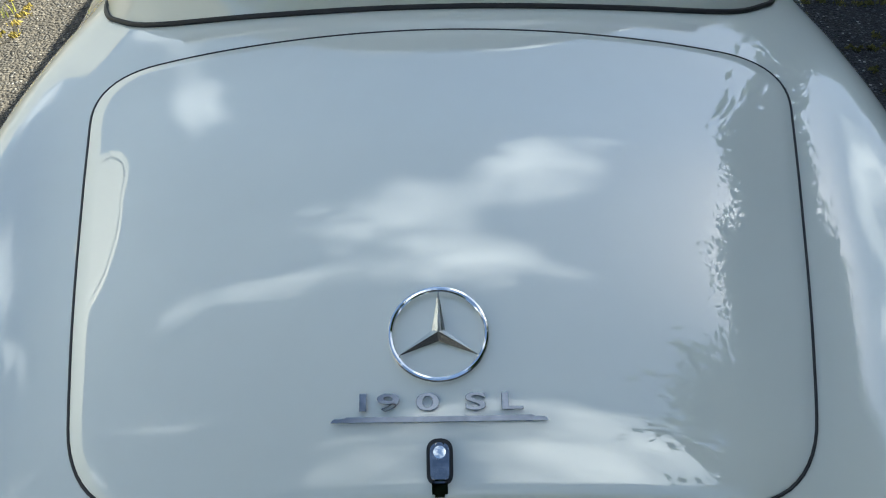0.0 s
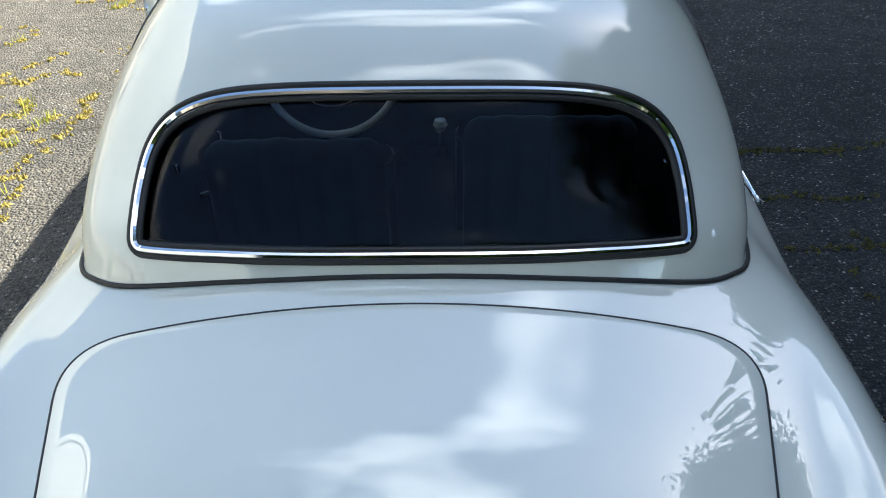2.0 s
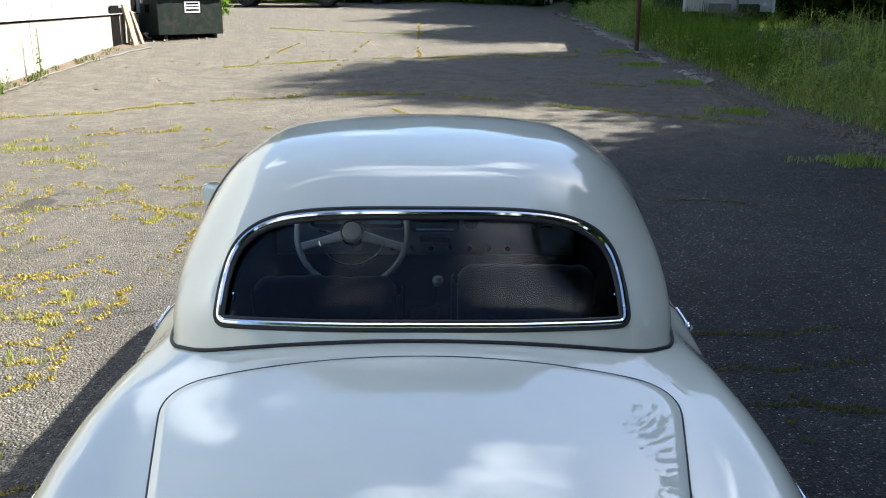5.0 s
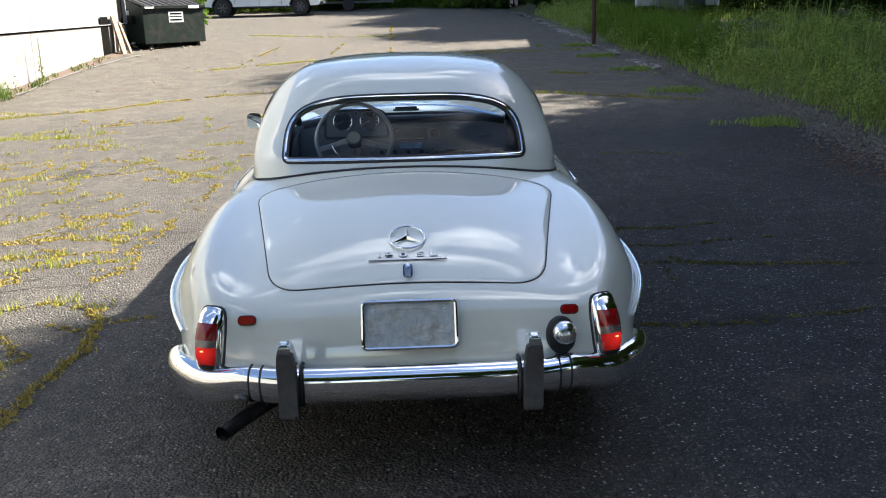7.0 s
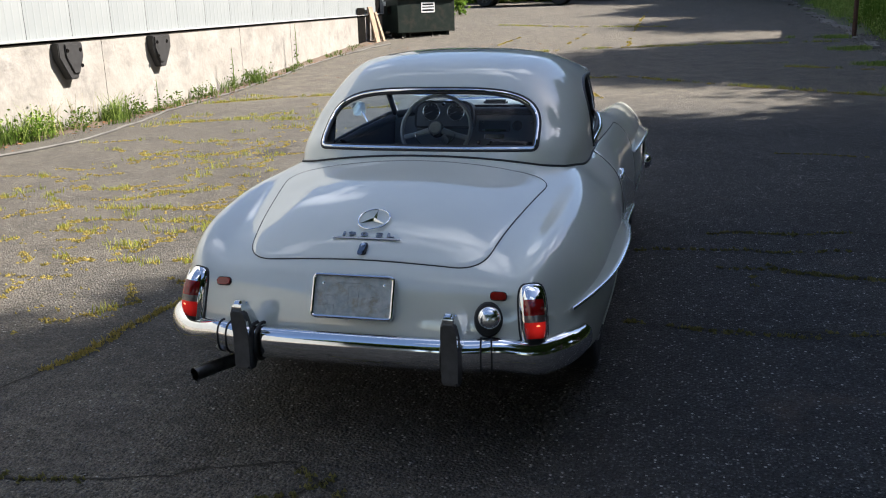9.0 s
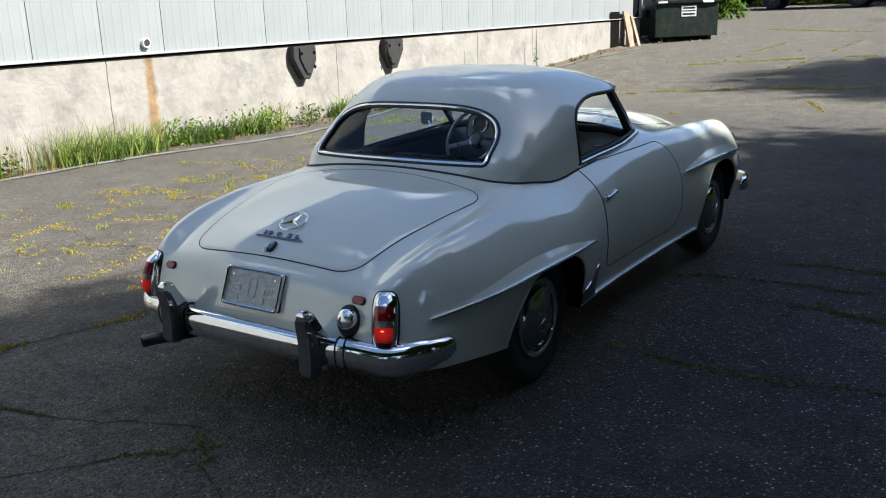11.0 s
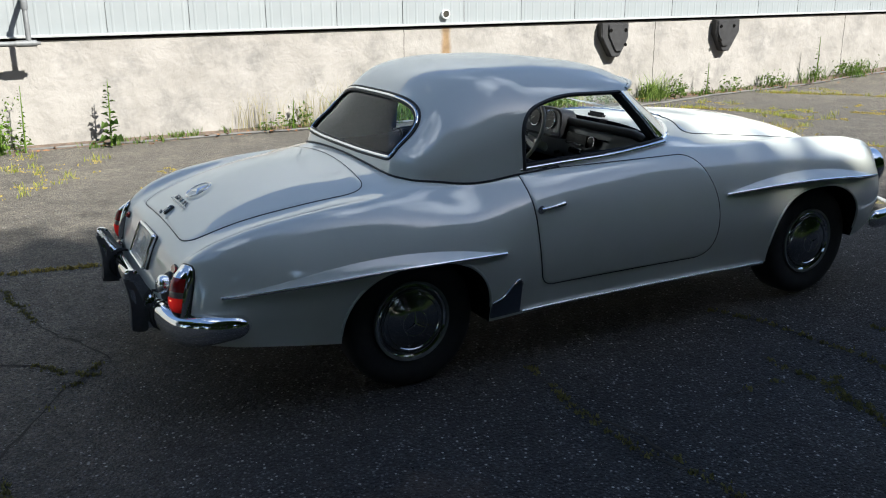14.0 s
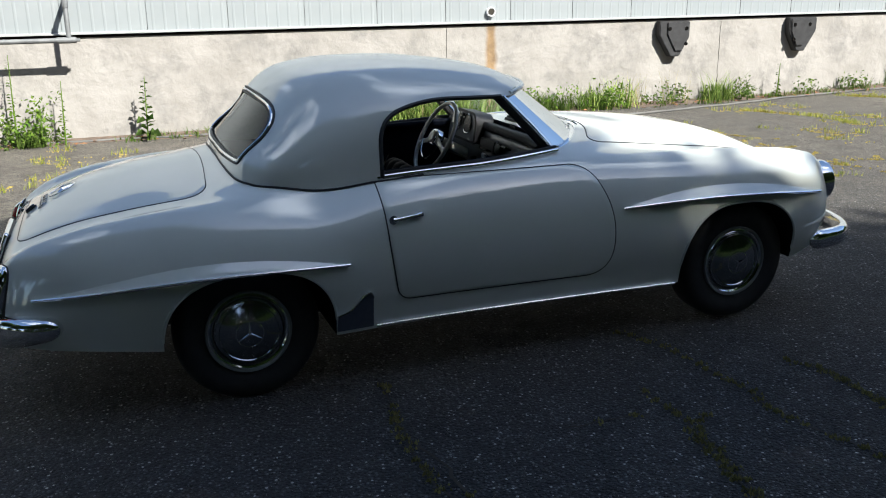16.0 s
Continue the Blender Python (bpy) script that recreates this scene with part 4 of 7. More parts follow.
# door mirror on the driver's side
mir = new("door_mirror")
mir.parent = car
base = drop(body_fine, 1.50, 0.80, "-x")[0]
part("mirror_stem", tube([base, base + Vector((-0.035, 0, 0.03)), (-0.845, 1.545, 0.90)], 0.007, 10), CHROME, mir)
bm = prism(rounded([(-0.040, -0.038), (0.040, -0.038), (0.040, 0.048), (-0.040, 0.048)], 0.024, 6), -0.028, 0.0, "z")
bmesh.ops.bevel(bm, geom=[e for e in bm.edges if all(v.co.z < -0.027 for v in e.verts)], offset=0.014, segments=4, affect="EDGES")
bm.transform(pose(-0.855, 1.535, 0.905, 90, 0, 12))
part("mirror_shell", bm, CHROME, mir, "chrome mirror shell")
bm = prism(rounded([(-0.036, -0.034), (0.036, -0.034), (0.036, 0.044), (-0.036, 0.044)], 0.021, 6), 0.001, 0.003, "z")
bm.transform(pose(-0.855, 1.535, 0.905, 90, 0, 12))
part("mirror_glass", bm, MIRROR, mir, "mirror glass")

# ---- cabin ----
part("cabin_carpet", box_bm((1.16, 1.30, 0.02), (0, 0.84, 0.312), 0.004), CARPET, car, "dark carpet")
part("parcel_shelf", box_bm((1.10, 0.36, 0.03), (0, 0.27, 0.66), 0.012, (4, 0, 0)), CARPET, car, "dark carpeted shelf behind the seats")
part("rear_bulkhead", box_bm((1.16, 0.04, 0.42), (0, 0.47, 0.46), 0.012), CARPET, car)
part("transmission_tunnel", box_bm((0.22, 1.0, 0.16), (0.0, 0.98, 0.39), 0.05, segments=4), CARPET, car)


def catmull(points, steps=3):
    """A smooth open line through the points."""
    p = [np.array(q, float) for q in [points[0]] + list(points) + [points[-1]]]
    out = []
    for i in range(1, len(p) - 2):
        for k in range(steps):
            u = k / steps
            out.append(tuple(0.5 * (2 * p[i] + (p[i + 1] - p[i - 1]) * u + (2 * p[i - 1] - 5 * p[i] + 4 * p[i + 1] - p[i + 2]) * u ** 2 + (3 * p[i] - p[i - 1] - 3 * p[i + 1] + p[i + 2]) * u ** 3)))
    return out + [tuple(points[-1])]


def seat(x, y):
    s = new("seat")
    s.parent = car
    s.matrix_basis = pose(x, y, 0.262)
    part("seat_cushion", box_bm((0.46, 0.48, 0.14), (0, 0.22, 0.09), 0.05, (6, 0, 0), 4), LEATHER, s)
    side = catmull([(0.055, 0.08), (0.035, 0.20), (0.012, 0.32), (-0.022, 0.44), (-0.050, 0.520), (-0.085, 0.558), (-0.128, 0.548), (-0.150, 0.500), (-0.140, 0.40), (-0.115, 0.22), (-0.10, 0.08)])
    verts, nx = [], 57
    for i in range(nx):
        px = -0.225 + 0.45 * i / (nx - 1)
        fold = 0.010 * abs(math.sin(math.pi * (px + 0.225) / 0.075)) ** 0.6
        inset = 0.030 * max(0.0, (abs(px) - 0.17) / 0.055) ** 2
        for py, pz in side:
            out = Vector((py + 0.05, pz - 0.40)).normalized()
            sag = 0.006 * noise.noise(Vector((px * 9 + x * 7, pz * 9, 2.0)))
            verts.append((px, py + out.x * (fold - inset + sag), pz + out.y * (fold * 0.6 - inset + sag)))
    link_mesh("seat_back", verts, list(grid_faces(nx, len(side))) + [tuple(range(len(side)))[::-1], tuple(range((nx - 1) * len(side), nx * len(side)))], LEATHER, s)
    for sx in (-1, 1):
        px = sx * 0.215
        part("seat_bolster", tube([(px, 0.05, 0.10), (px, 0.01, 0.30), (px, -0.055, 0.50), (px, -0.10, 0.525)], [0.03, 0.034, 0.034, 0.028], 10), LEATHER, s)


seat(-0.315, 0.82)
seat(0.335, 0.95)

# dashboard
dash = new("dashboard")
dash.parent = car
dash.matrix_basis = pose(0, 0, 0.040)
bm = prism(rounded([(1.40, 0.66), (1.435, 0.845), (1.47, 0.862), (1.54, 0.865), (1.56, 0.80), (1.54, 0.62)], [0.02, 0.02, 0.03, 0.03, 0.03, 0.03], 5), -0.585, 0.585, "x")
part("dash_panel", bm, DASH_PAINT, dash, "grey painted dashboard")
bm = tube([(-0.57, 1.44, 0.850), (-0.45, 1.45, 0.868), (0.0, 1.45, 0.868), (0.45, 1.45, 0.868), (0.57, 1.44, 0.850)], 0.024, 12)
part("dash_roll", bm, BLACK_PAD, dash, "black padded roll")
part("dash_top", box_bm((0.92, 0.20, 0.03), (0, 1.555, 0.866), 0.012), BLACK_PAD, dash, "black padded top")
hood_line = rounded([(-0.185, -0.09), (0.185, -0.09), (0.175, 0.075), (-0.175, 0.075)], [0.03, 0.03, 0.075, 0.075], 8)
bm = prism(hood_line, -0.09, 0.012, "z")
bm.transform(pose(-0.265, 1.40, 0.862, 80, 0, 0))
part("binnacle", bm, BLACK_PAD, dash, "black instrument hood")
bm = prism(grow(hood_line, -0.014), -0.01, 0.015, "z")
bm.transform(pose(-0.265, 1.40, 0.862, 80, 0, 0))
part("binnacle_face", bm, DASH_PAINT, dash)
for x in (-0.34, -0.19):
    m = pose(x, 1.385, 0.872, 80, 0, 0)
    bm = lathe([(0.0, -0.01), (0.050, -0.01), (0.050, 0.006), (0.0, 0.006)], 36)
    bm.transform(m)
    dial = part("dial", bm, DIAL, dash, "round black instrument dial")
    part("dial_bezel", tube([m @ Vector((0.051 * math.cos(a), 0.051 * math.sin(a), 0.006)) for a in np.linspace(0, 6.283, 40, endpoint=False)], 0.004, 8, closed=True), CHROME, dial)
    for k in range(9):
        a = radians(-30 + 30 * k)
        bm = box_bm((0.010, 0.0022, 0.001), (0.041, 0, 0.0068))
        bm.transform(m @ pose(0, 0, 0, 0, 0, math.degrees(a)))
        part("dial_mark", bm, IVORY, dial, smooth=False)
    bm = box_bm((0.042, 0.002, 0.0012), (0.018, 0, 0.0085))
    bm.transform(m @ pose(0, 0, 0, 0, 0, 200))
    part("dial_needle", bm, IVORY, dial, smooth=False)
for x, z, r in ((-0.385, 0.795, 0.016), (-0.145, 0.795, 0.016), (0.175, 0.79, 0.028), (-0.265, 0.915, 0.010)):
    m = pose(x, 1.405 if z < 0.9 else 1.388, z, 80, 0, 0)
    bm = lathe([(r, -0.01), (r, 0.010), (r * 0.8, 0.012), (0, 0.012)], 24)
    bm.transform(m)
    knob = part("dash_knob", bm, DIAL, dash)
    part("knob_ring", tube([m @ Vector((r * math.cos(a), r * math.sin(a), 0.011)) for a in np.linspace(0, 6.283, 24, endpoint=False)], 0.002, 6, closed=True), CHROME, knob)
radio = part("radio", box_bm((0.19, 0.03, 0.066), (0.035, 1.412, 0.785), 0.005, (-10, 0, 0)), DIAL, dash, "black radio")
part("radio_trim", box_bm((0.15, 0.006, 0.012), (0.035, 1.395, 0.765), 0.002, (-10, 0, 0)), CHROME, radio)
part("grab_handle", tube([(0.25, 1.41, 0.805), (0.255, 1.385, 0.815), (0.305, 1.385, 0.817), (0.31, 1.41, 0.805)], 0.006, 8), CHROME, dash)
part("glove_box_door", box_bm((0.21, 0.012, 0.13), (0.465, 1.408, 0.765), 0.006, (-10, 0, 0)), DASH_PAINT, dash)
part("glove_box_pull", box_bm((0.08, 0.012, 0.010), (0.455, 1.398, 0.775), 0.003), CHROME, dash)
for i in range(7):
    x = -0.13 + 0.075 * i
    part("dash_switch", tube([(x, 1.405, 0.695), (x, 1.378, 0.692)], [0.009, 0.011], 10), CHROME if i % 2 else DIAL, dash)
part("ash_tray", box_bm((0.12, 0.02, 0.03), (0.035, 1.40, 0.725), 0.004, (-10, 0, 0)), CHROME, dash)
mb = new("dash_mirror")
mb.parent = dash
part("dash_mirror_shell", box_bm((0.15, 0.025, 0.045), (0.015, 1.55, 0.905), 0.012, (-8, 0, 0)), BLACK_PAD, mb, "black dash-top mirror")
part("dash_mirror_stem", tube([(0.015, 1.56, 0.875), (0.015, 1.56, 0.915)], 0.01, 10), CHROME, mb)
part("dash_camera_box", box_bm((0.07, 0.05, 0.035), (0.14, 1.52, 0.885), 0.006), BLACK_PAD, dash)

# steering wheel
sw = new("steering_wheel")
sw.parent = car
sw.matrix_basis = pose(-0.272, 1.225, 0.835, 62, 0, 0)
part("wheel_rim", tube([(0.205 * math.cos(a), 0.205 * math.sin(a), 0) for a in np.linspace(0, 2 * math.pi, 72, endpoint=False)], 0.0115, 12, closed=True), IVORY, sw, "ivory steering wheel rim")
part("horn_ring", tube([(0.125 * math.cos(a), 0.125 * math.sin(a), 0.012) for a in np.linspace(radians(196), radians(344), 40)], 0.004, 8), CHROME, sw, "chrome half horn ring")
for a in (196, 344):
    c, s = math.cos(radians(a)), math.sin(radians(a))
    part("wheel_spoke", tube([(0.03 * c, 0.03 * s, 0.0), (0.12 * c, 0.12 * s, -0.002), (0.20 * c, 0.20 * s, 0)], [0.016, 0.011, 0.012], 8, squash=(0.6, 1.3)), IVORY, sw)
part("wheel_boss", lathe([(0.045, -0.03), (0.046, 0.012), (0.043, 0.020), (0.0, 0.022)], 36), CHROME, sw, "chrome wheel boss")
part("boss_cap", lathe([(0.036, 0.020), (0.032, 0.029), (0.0, 0.034)], 36), IVORY, sw, "ivory boss cap")
part("steering_column", tube([(0, 0, -0.02), (0, 0, -0.28)], 0.024, 14), IVORY, sw)
part("column_stalk", tube([(0.02, 0, -0.06), (-0.13, 0.02, -0.05)], 0.005, 8), CHROME, sw)

# gear lever, handbrake, door furniture
gl = new("gear_lever")
gl.parent = car
part("lever_rod", tube([(0.03, 1.22, 0.45), (0.045, 1.17, 0.65)], 0.006, 8), CHROME, gl)
part("lever_knob", lathe([(0.0, -0.022), (0.014, -0.018), (0.022, 0.0), (0.017, 0.016), (0.0, 0.022)], 24), IVORY, gl, "ivory gear knob").matrix_basis = pose(0.046, 1.163, 0.668)
part("hand_brake", tube([(-0.10, 1.05, 0.42), (-0.10, 0.92, 0.55)], [0.012, 0.009], 10), CHROME, car)
for s in (1, -1):
    crank = part("window_crank", tube([(s * 0.605, 1.05, 0.70), (s * 0.585, 1.05, 0.70), (s * 0.575, 1.02, 0.66)], 0.007, 8), CHROME, car)
    part("crank_knob", lathe([(0.0, -0.012), (0.012, -0.008), (0.012, 0.008), (0.0, 0.012)], 16), IVORY, crank).matrix_basis = pose(s * 0.57, 1.02, 0.655)
    part("door_pull", tube([(s * 0.60, 0.82, 0.62), (s * 0.575, 0.84, 0.62), (s * 0.575, 0.98, 0.63), (s * 0.60, 1.0, 0.63)], 0.007, 8), CHROME, car)
    part("door_top_pad", tube([(s * 0.625, 0.64, 0.842), (s * 0.628, 1.0, 0.855), (s * 0.60, 1.46, 0.868)], 0.022, 10), LEATHER, car, "dark leather door cap")
    part("striker", box_bm((0.02, 0.03, 0.03), (s * 0.60, 0.66, 0.78), 0.005), CHROME, car)

# ---- outdoor materials ----
def asphalt():
    m, t, p, l = nodes_of("worn_asphalt")
    tc = t.nodes.new("ShaderNodeTexCoord")

    def noise_tex(scale, detail=6.0, rough=0.6):
        n = t.nodes.new("ShaderNodeTexNoise")
        set_in(n, Scale=scale, Detail=detail, Roughness=rough)
        l.new(tc.outputs["Object"], n.inputs["Vector"])
        return n

    def ramp_of(src, a, b, ca, cb):
        r = t.nodes.new("ShaderNodeValToRGB")
        r.color_ramp.elements[0].position, r.color_ramp.elements[1].position = a, b
        r.color_ramp.elements[0].color, r.color_ramp.elements[1].color = rgb(ca), rgb(cb)
        l.new(src, r.inputs[0])
        return r.outputs[0]

    def mix(kind, fac, a, b):
        x = t.nodes.new("ShaderNodeMixRGB")
        x.blend_type = kind
        if isinstance(fac, float):
            x.inputs[0].default_value = fac
        else:
            l.new(fac, x.inputs[0])
        l.new(a, x.inputs[1])
        if isinstance(b, tuple):
            x.inputs[2].default_value = rgb(b)
        else:
            l.new(b, x.inputs[2])
        return x.outputs[0]

    def stones(scale, lo, hi, tones):
        """Chips of stone of uneven size and tone: their mask and colour."""
        v = t.nodes.new("ShaderNodeTexVoronoi")
        set_in(v, Scale=scale)
        l.new(tc.outputs["Object"], v.inputs["Vector"])
        r = t.nodes.new("ShaderNodeValToRGB")
        r.color_ramp.interpolation = "CONSTANT"
        while len(r.color_ramp.elements) < len(tones):
            r.color_ramp.elements.new(0.5)
        for e, (at, c) in zip(r.color_ramp.elements, tones):
            e.position, e.color = at, rgb(c)
        sep = t.nodes.new("ShaderNodeSeparateColor")
        l.new(v.outputs["Color"], sep.inputs[0])
        l.new(sep.outputs[0], r.inputs[0])
        return v, ramp_of(v.outputs["Distance"], lo, hi, (1, 1, 1), (0, 0, 0)), r.outputs[0]

    col = ramp_of(noise_tex(140, 5, 0.8).outputs["Fac"], 0.36, 0.66, (0.010, 0.010, 0.010), (0.042, 0.043, 0.046))
    v, chip, tone = stones(78.0, 0.34, 0.52, ((0.0, (0.018, 0.018, 0.018)), (0.30, (0.040, 0.042, 0.045)), (0.66, (0.073, 0.076, 0.080)), (0.88, (0.145, 0.147, 0.148)), (0.965, (0.36, 0.355, 0.34))))
    first_tone = tone
    col = mix("MIX", chip, col, tone)
    _, grain, tone = stones(210.0, 0.26, 0.40, ((0.0, (0.014, 0.014, 0.014)), (0.5, (0.046, 0.048, 0.051)), (0.90, (0.16, 0.15, 0.14)), (0.97, (0.36, 0.34, 0.31))))
    col = mix("MIX", mix("MULTIPLY", 1.0, grain, ramp_of(noise_tex(60, 3).outputs["Fac"], 0.44, 0.54, (0, 0, 0), (1, 1, 1))), col, tone)
    big = ramp_of(noise_tex(0.55, 5, 0.65).outputs["Fac"], 0.35, 0.68, (0.82, 0.82, 0.835), (1.36, 1.35, 1.32))
    col = mix("MULTIPLY", 1.0, col, big)
    blot = ramp_of(noise_tex(5.5, 8, 0.72).outputs["Fac"], 0.34, 0.66, (0.70, 0.70, 0.71), (1.22, 1.20, 1.16))
    col = mix("MULTIPLY", 1.0, col, blot)
    rust = ramp_of(noise_tex(0.9, 6, 0.7).outputs["Fac"], 0.62, 0.74, (0, 0, 0), (0.45, 0.45, 0.45))
    col = mix("MIX", rust, col, (0.11, 0.080, 0.060))
    # sandy dust on the lot's wall side, made paler to stand for its sunlight
    sep = t.nodes.new("ShaderNodeSeparateXYZ")
    l.new(tc.outputs["Object"], sep.inputs[0])
    drift = t.nodes.new("ShaderNodeMath")
    drift.operation = "MULTIPLY_ADD"
    drift.inputs[1].default_value = 2.6
    l.new(noise_tex(0.8, 7, 0.7).outputs["Fac"], drift.inputs[0])
    l.new(sep.outputs["X"], drift.inputs[2])
    reach = t.nodes.new("ShaderNodeMapRange")
    set_in(reach, From_Min=-1.4, From_Max=2.5, To_Min=0.62, To_Max=0.0)
    l.new(drift.outputs[0], reach.inputs["Value"])
    # ground behind the car lightened in colour for the dappled sun there
    back = t.nodes.new("ShaderNodeMath")
    back.operation = "MULTIPLY_ADD"
    back.inputs[1].default_value = 1.6
    l.new(noise_tex(1.3, 7, 0.7).outputs["Fac"], back.inputs[0])
    slant = t.nodes.new("ShaderNodeMath")
    slant.operation = "MULTIPLY_ADD"
    slant.inputs[1].default_value = 0.5
    l.new(sep.outputs["X"], slant.inputs[0])
    l.new(sep.outputs["Y"], slant.inputs[2])
    l.new(slant.outputs[0], back.inputs[2])
    worn = t.nodes.new("ShaderNodeMapRange")
    set_in(worn, From_Min=-1.0, From_Max=0.6, To_Min=0.86, To_Max=0.0)
    l.new(back.outputs[0], worn.inputs["Value"])
    dust_and_sun = t.nodes.new("ShaderNodeMath")
    dust_and_sun.operation = "MAXIMUM"
    l.new(reach.outputs[0], dust_and_sun.inputs[0])
    l.new(worn.outputs[0], dust_and_sun.inputs[1])
    # the pavement turns paler towards the lot's far end
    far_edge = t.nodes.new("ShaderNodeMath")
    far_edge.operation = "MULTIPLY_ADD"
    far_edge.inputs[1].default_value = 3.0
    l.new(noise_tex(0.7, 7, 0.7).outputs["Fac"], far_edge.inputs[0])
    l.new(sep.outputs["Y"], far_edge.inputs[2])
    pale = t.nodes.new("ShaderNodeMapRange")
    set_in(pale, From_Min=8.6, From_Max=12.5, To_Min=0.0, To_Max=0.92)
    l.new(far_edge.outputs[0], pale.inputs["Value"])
    paler_mix = t.nodes.new("ShaderNodeMath")
    paler_mix.operation = "MAXIMUM"
    l.new(dust_and_sun.outputs[0], paler_mix.inputs[0])
    l.new(pale.outputs[0], paler_mix.inputs[1])
    grit = mix("MULTIPLY", 1.0, ramp_of(noise_tex(85, 6, 0.9).outputs["Fac"], 0.40, 0.62, (0.024, 0.022, 0.020), (0.255, 0.235, 0.20)), ramp_of(noise_tex(3.1, 7, 0.7).outputs["Fac"], 0.36, 0.64, (0.66, 0.65, 0.64), (1.15, 1.12, 1.08)))
    grit = mix("MULTIPLY", 1.0, grit, ramp_of(noise_tex(19, 6, 0.75).outputs["Fac"], 0.38, 0.62, (0.66, 0.65, 0.64), (1.26, 1.24, 1.20)))
    grit = mix("MIX", mix("MULTIPLY", 1.0, chip, ramp_of(noise_tex(33, 2).outputs["Fac"], 0.50, 0.56, (0, 0, 0), (0.8, 0.8, 0.8))), grit, first_tone)
    col = mix("MIX", paler_mix.outputs[0], col, grit)
    # one dark worn patch of older binder
    flat = t.nodes.new("ShaderNodeMapping")
    flat.inputs["Location"].default_value, flat.inputs["Scale"].default_value = (3.35 / 0.85, -5.6 / 1.15, 0.0), (1 / 0.85, 1 / 1.15, 0.0)
    l.new(tc.outputs["Object"], flat.inputs[0])
    ring = t.nodes.new("ShaderNodeVectorMath")
    ring.operation = "LENGTH"
    l.new(flat.outputs[0], ring.inputs[0])
    edge = t.nodes.new("ShaderNodeMath")
    edge.operation = "MULTIPLY_ADD"
    edge.inputs[1].default_value = 1.5
    l.new(noise_tex(1.9, 7, 0.7).outputs["Fac"], edge.inputs[0])
    l.new(ring.outputs["Value"], edge.inputs[2])
    col = mix("MULTIPLY", 1.0, col, ramp_of(edge.outputs[0], 0.98, 1.0, (0.42, 0.41, 0.42), (1, 1, 1)))
    l.new(col, p.inputs["Base Color"])
    set_in(p, Roughness=0.88, Specular_IOR_Level=0.35)
    b1 = t.nodes.new("ShaderNodeBump")
    b1.invert = True
    set_in(b1, Strength=1.0, Distance=0.014)
    l.new(v.outputs["Distance"], b1.inputs["Height"])
    b2 = t.nodes.new("ShaderNodeBump")
    set_in(b2, Strength=0.35, Distance=0.03)
    l.new(noise_tex(9, 6).outputs["Fac"], b2.inputs["Height"])
    l.new(b1.outputs[0], b2.inputs["Normal"])
    l.new(b2.outputs[0], p.inputs["Normal"])
    return m


def leafy(name, a, b, through_light=0.35):
    m, t, p, l = nodes_of(name)
    t.nodes.remove(p)
    geo = t.nodes.new("ShaderNodeNewGeometry")
    r = t.nodes.new("ShaderNodeValToRGB")
    r.color_ramp.elements[0].color, r.color_ramp.elements[1].color = rgb(a), rgb(b)
    l.new(geo.outputs["Random Per Island"], r.inputs[0])
    d = t.nodes.new("ShaderNodeBsdfDiffuse")
    tl = t.nodes.new("ShaderNodeBsdfTranslucent")
    mx = t.nodes.new("ShaderNodeMixShader")
    mx.inputs[0].default_value = through_light
    l.new(r.outputs[0], d.inputs[0])
    l.new(r.outputs[0], tl.inputs[0])
    l.new(d.outputs[0], mx.inputs[1])
    l.new(tl.outputs[0], mx.inputs[2])
    l.new(mx.outputs[0], t.nodes["Material Output"].inputs[0])
    return m


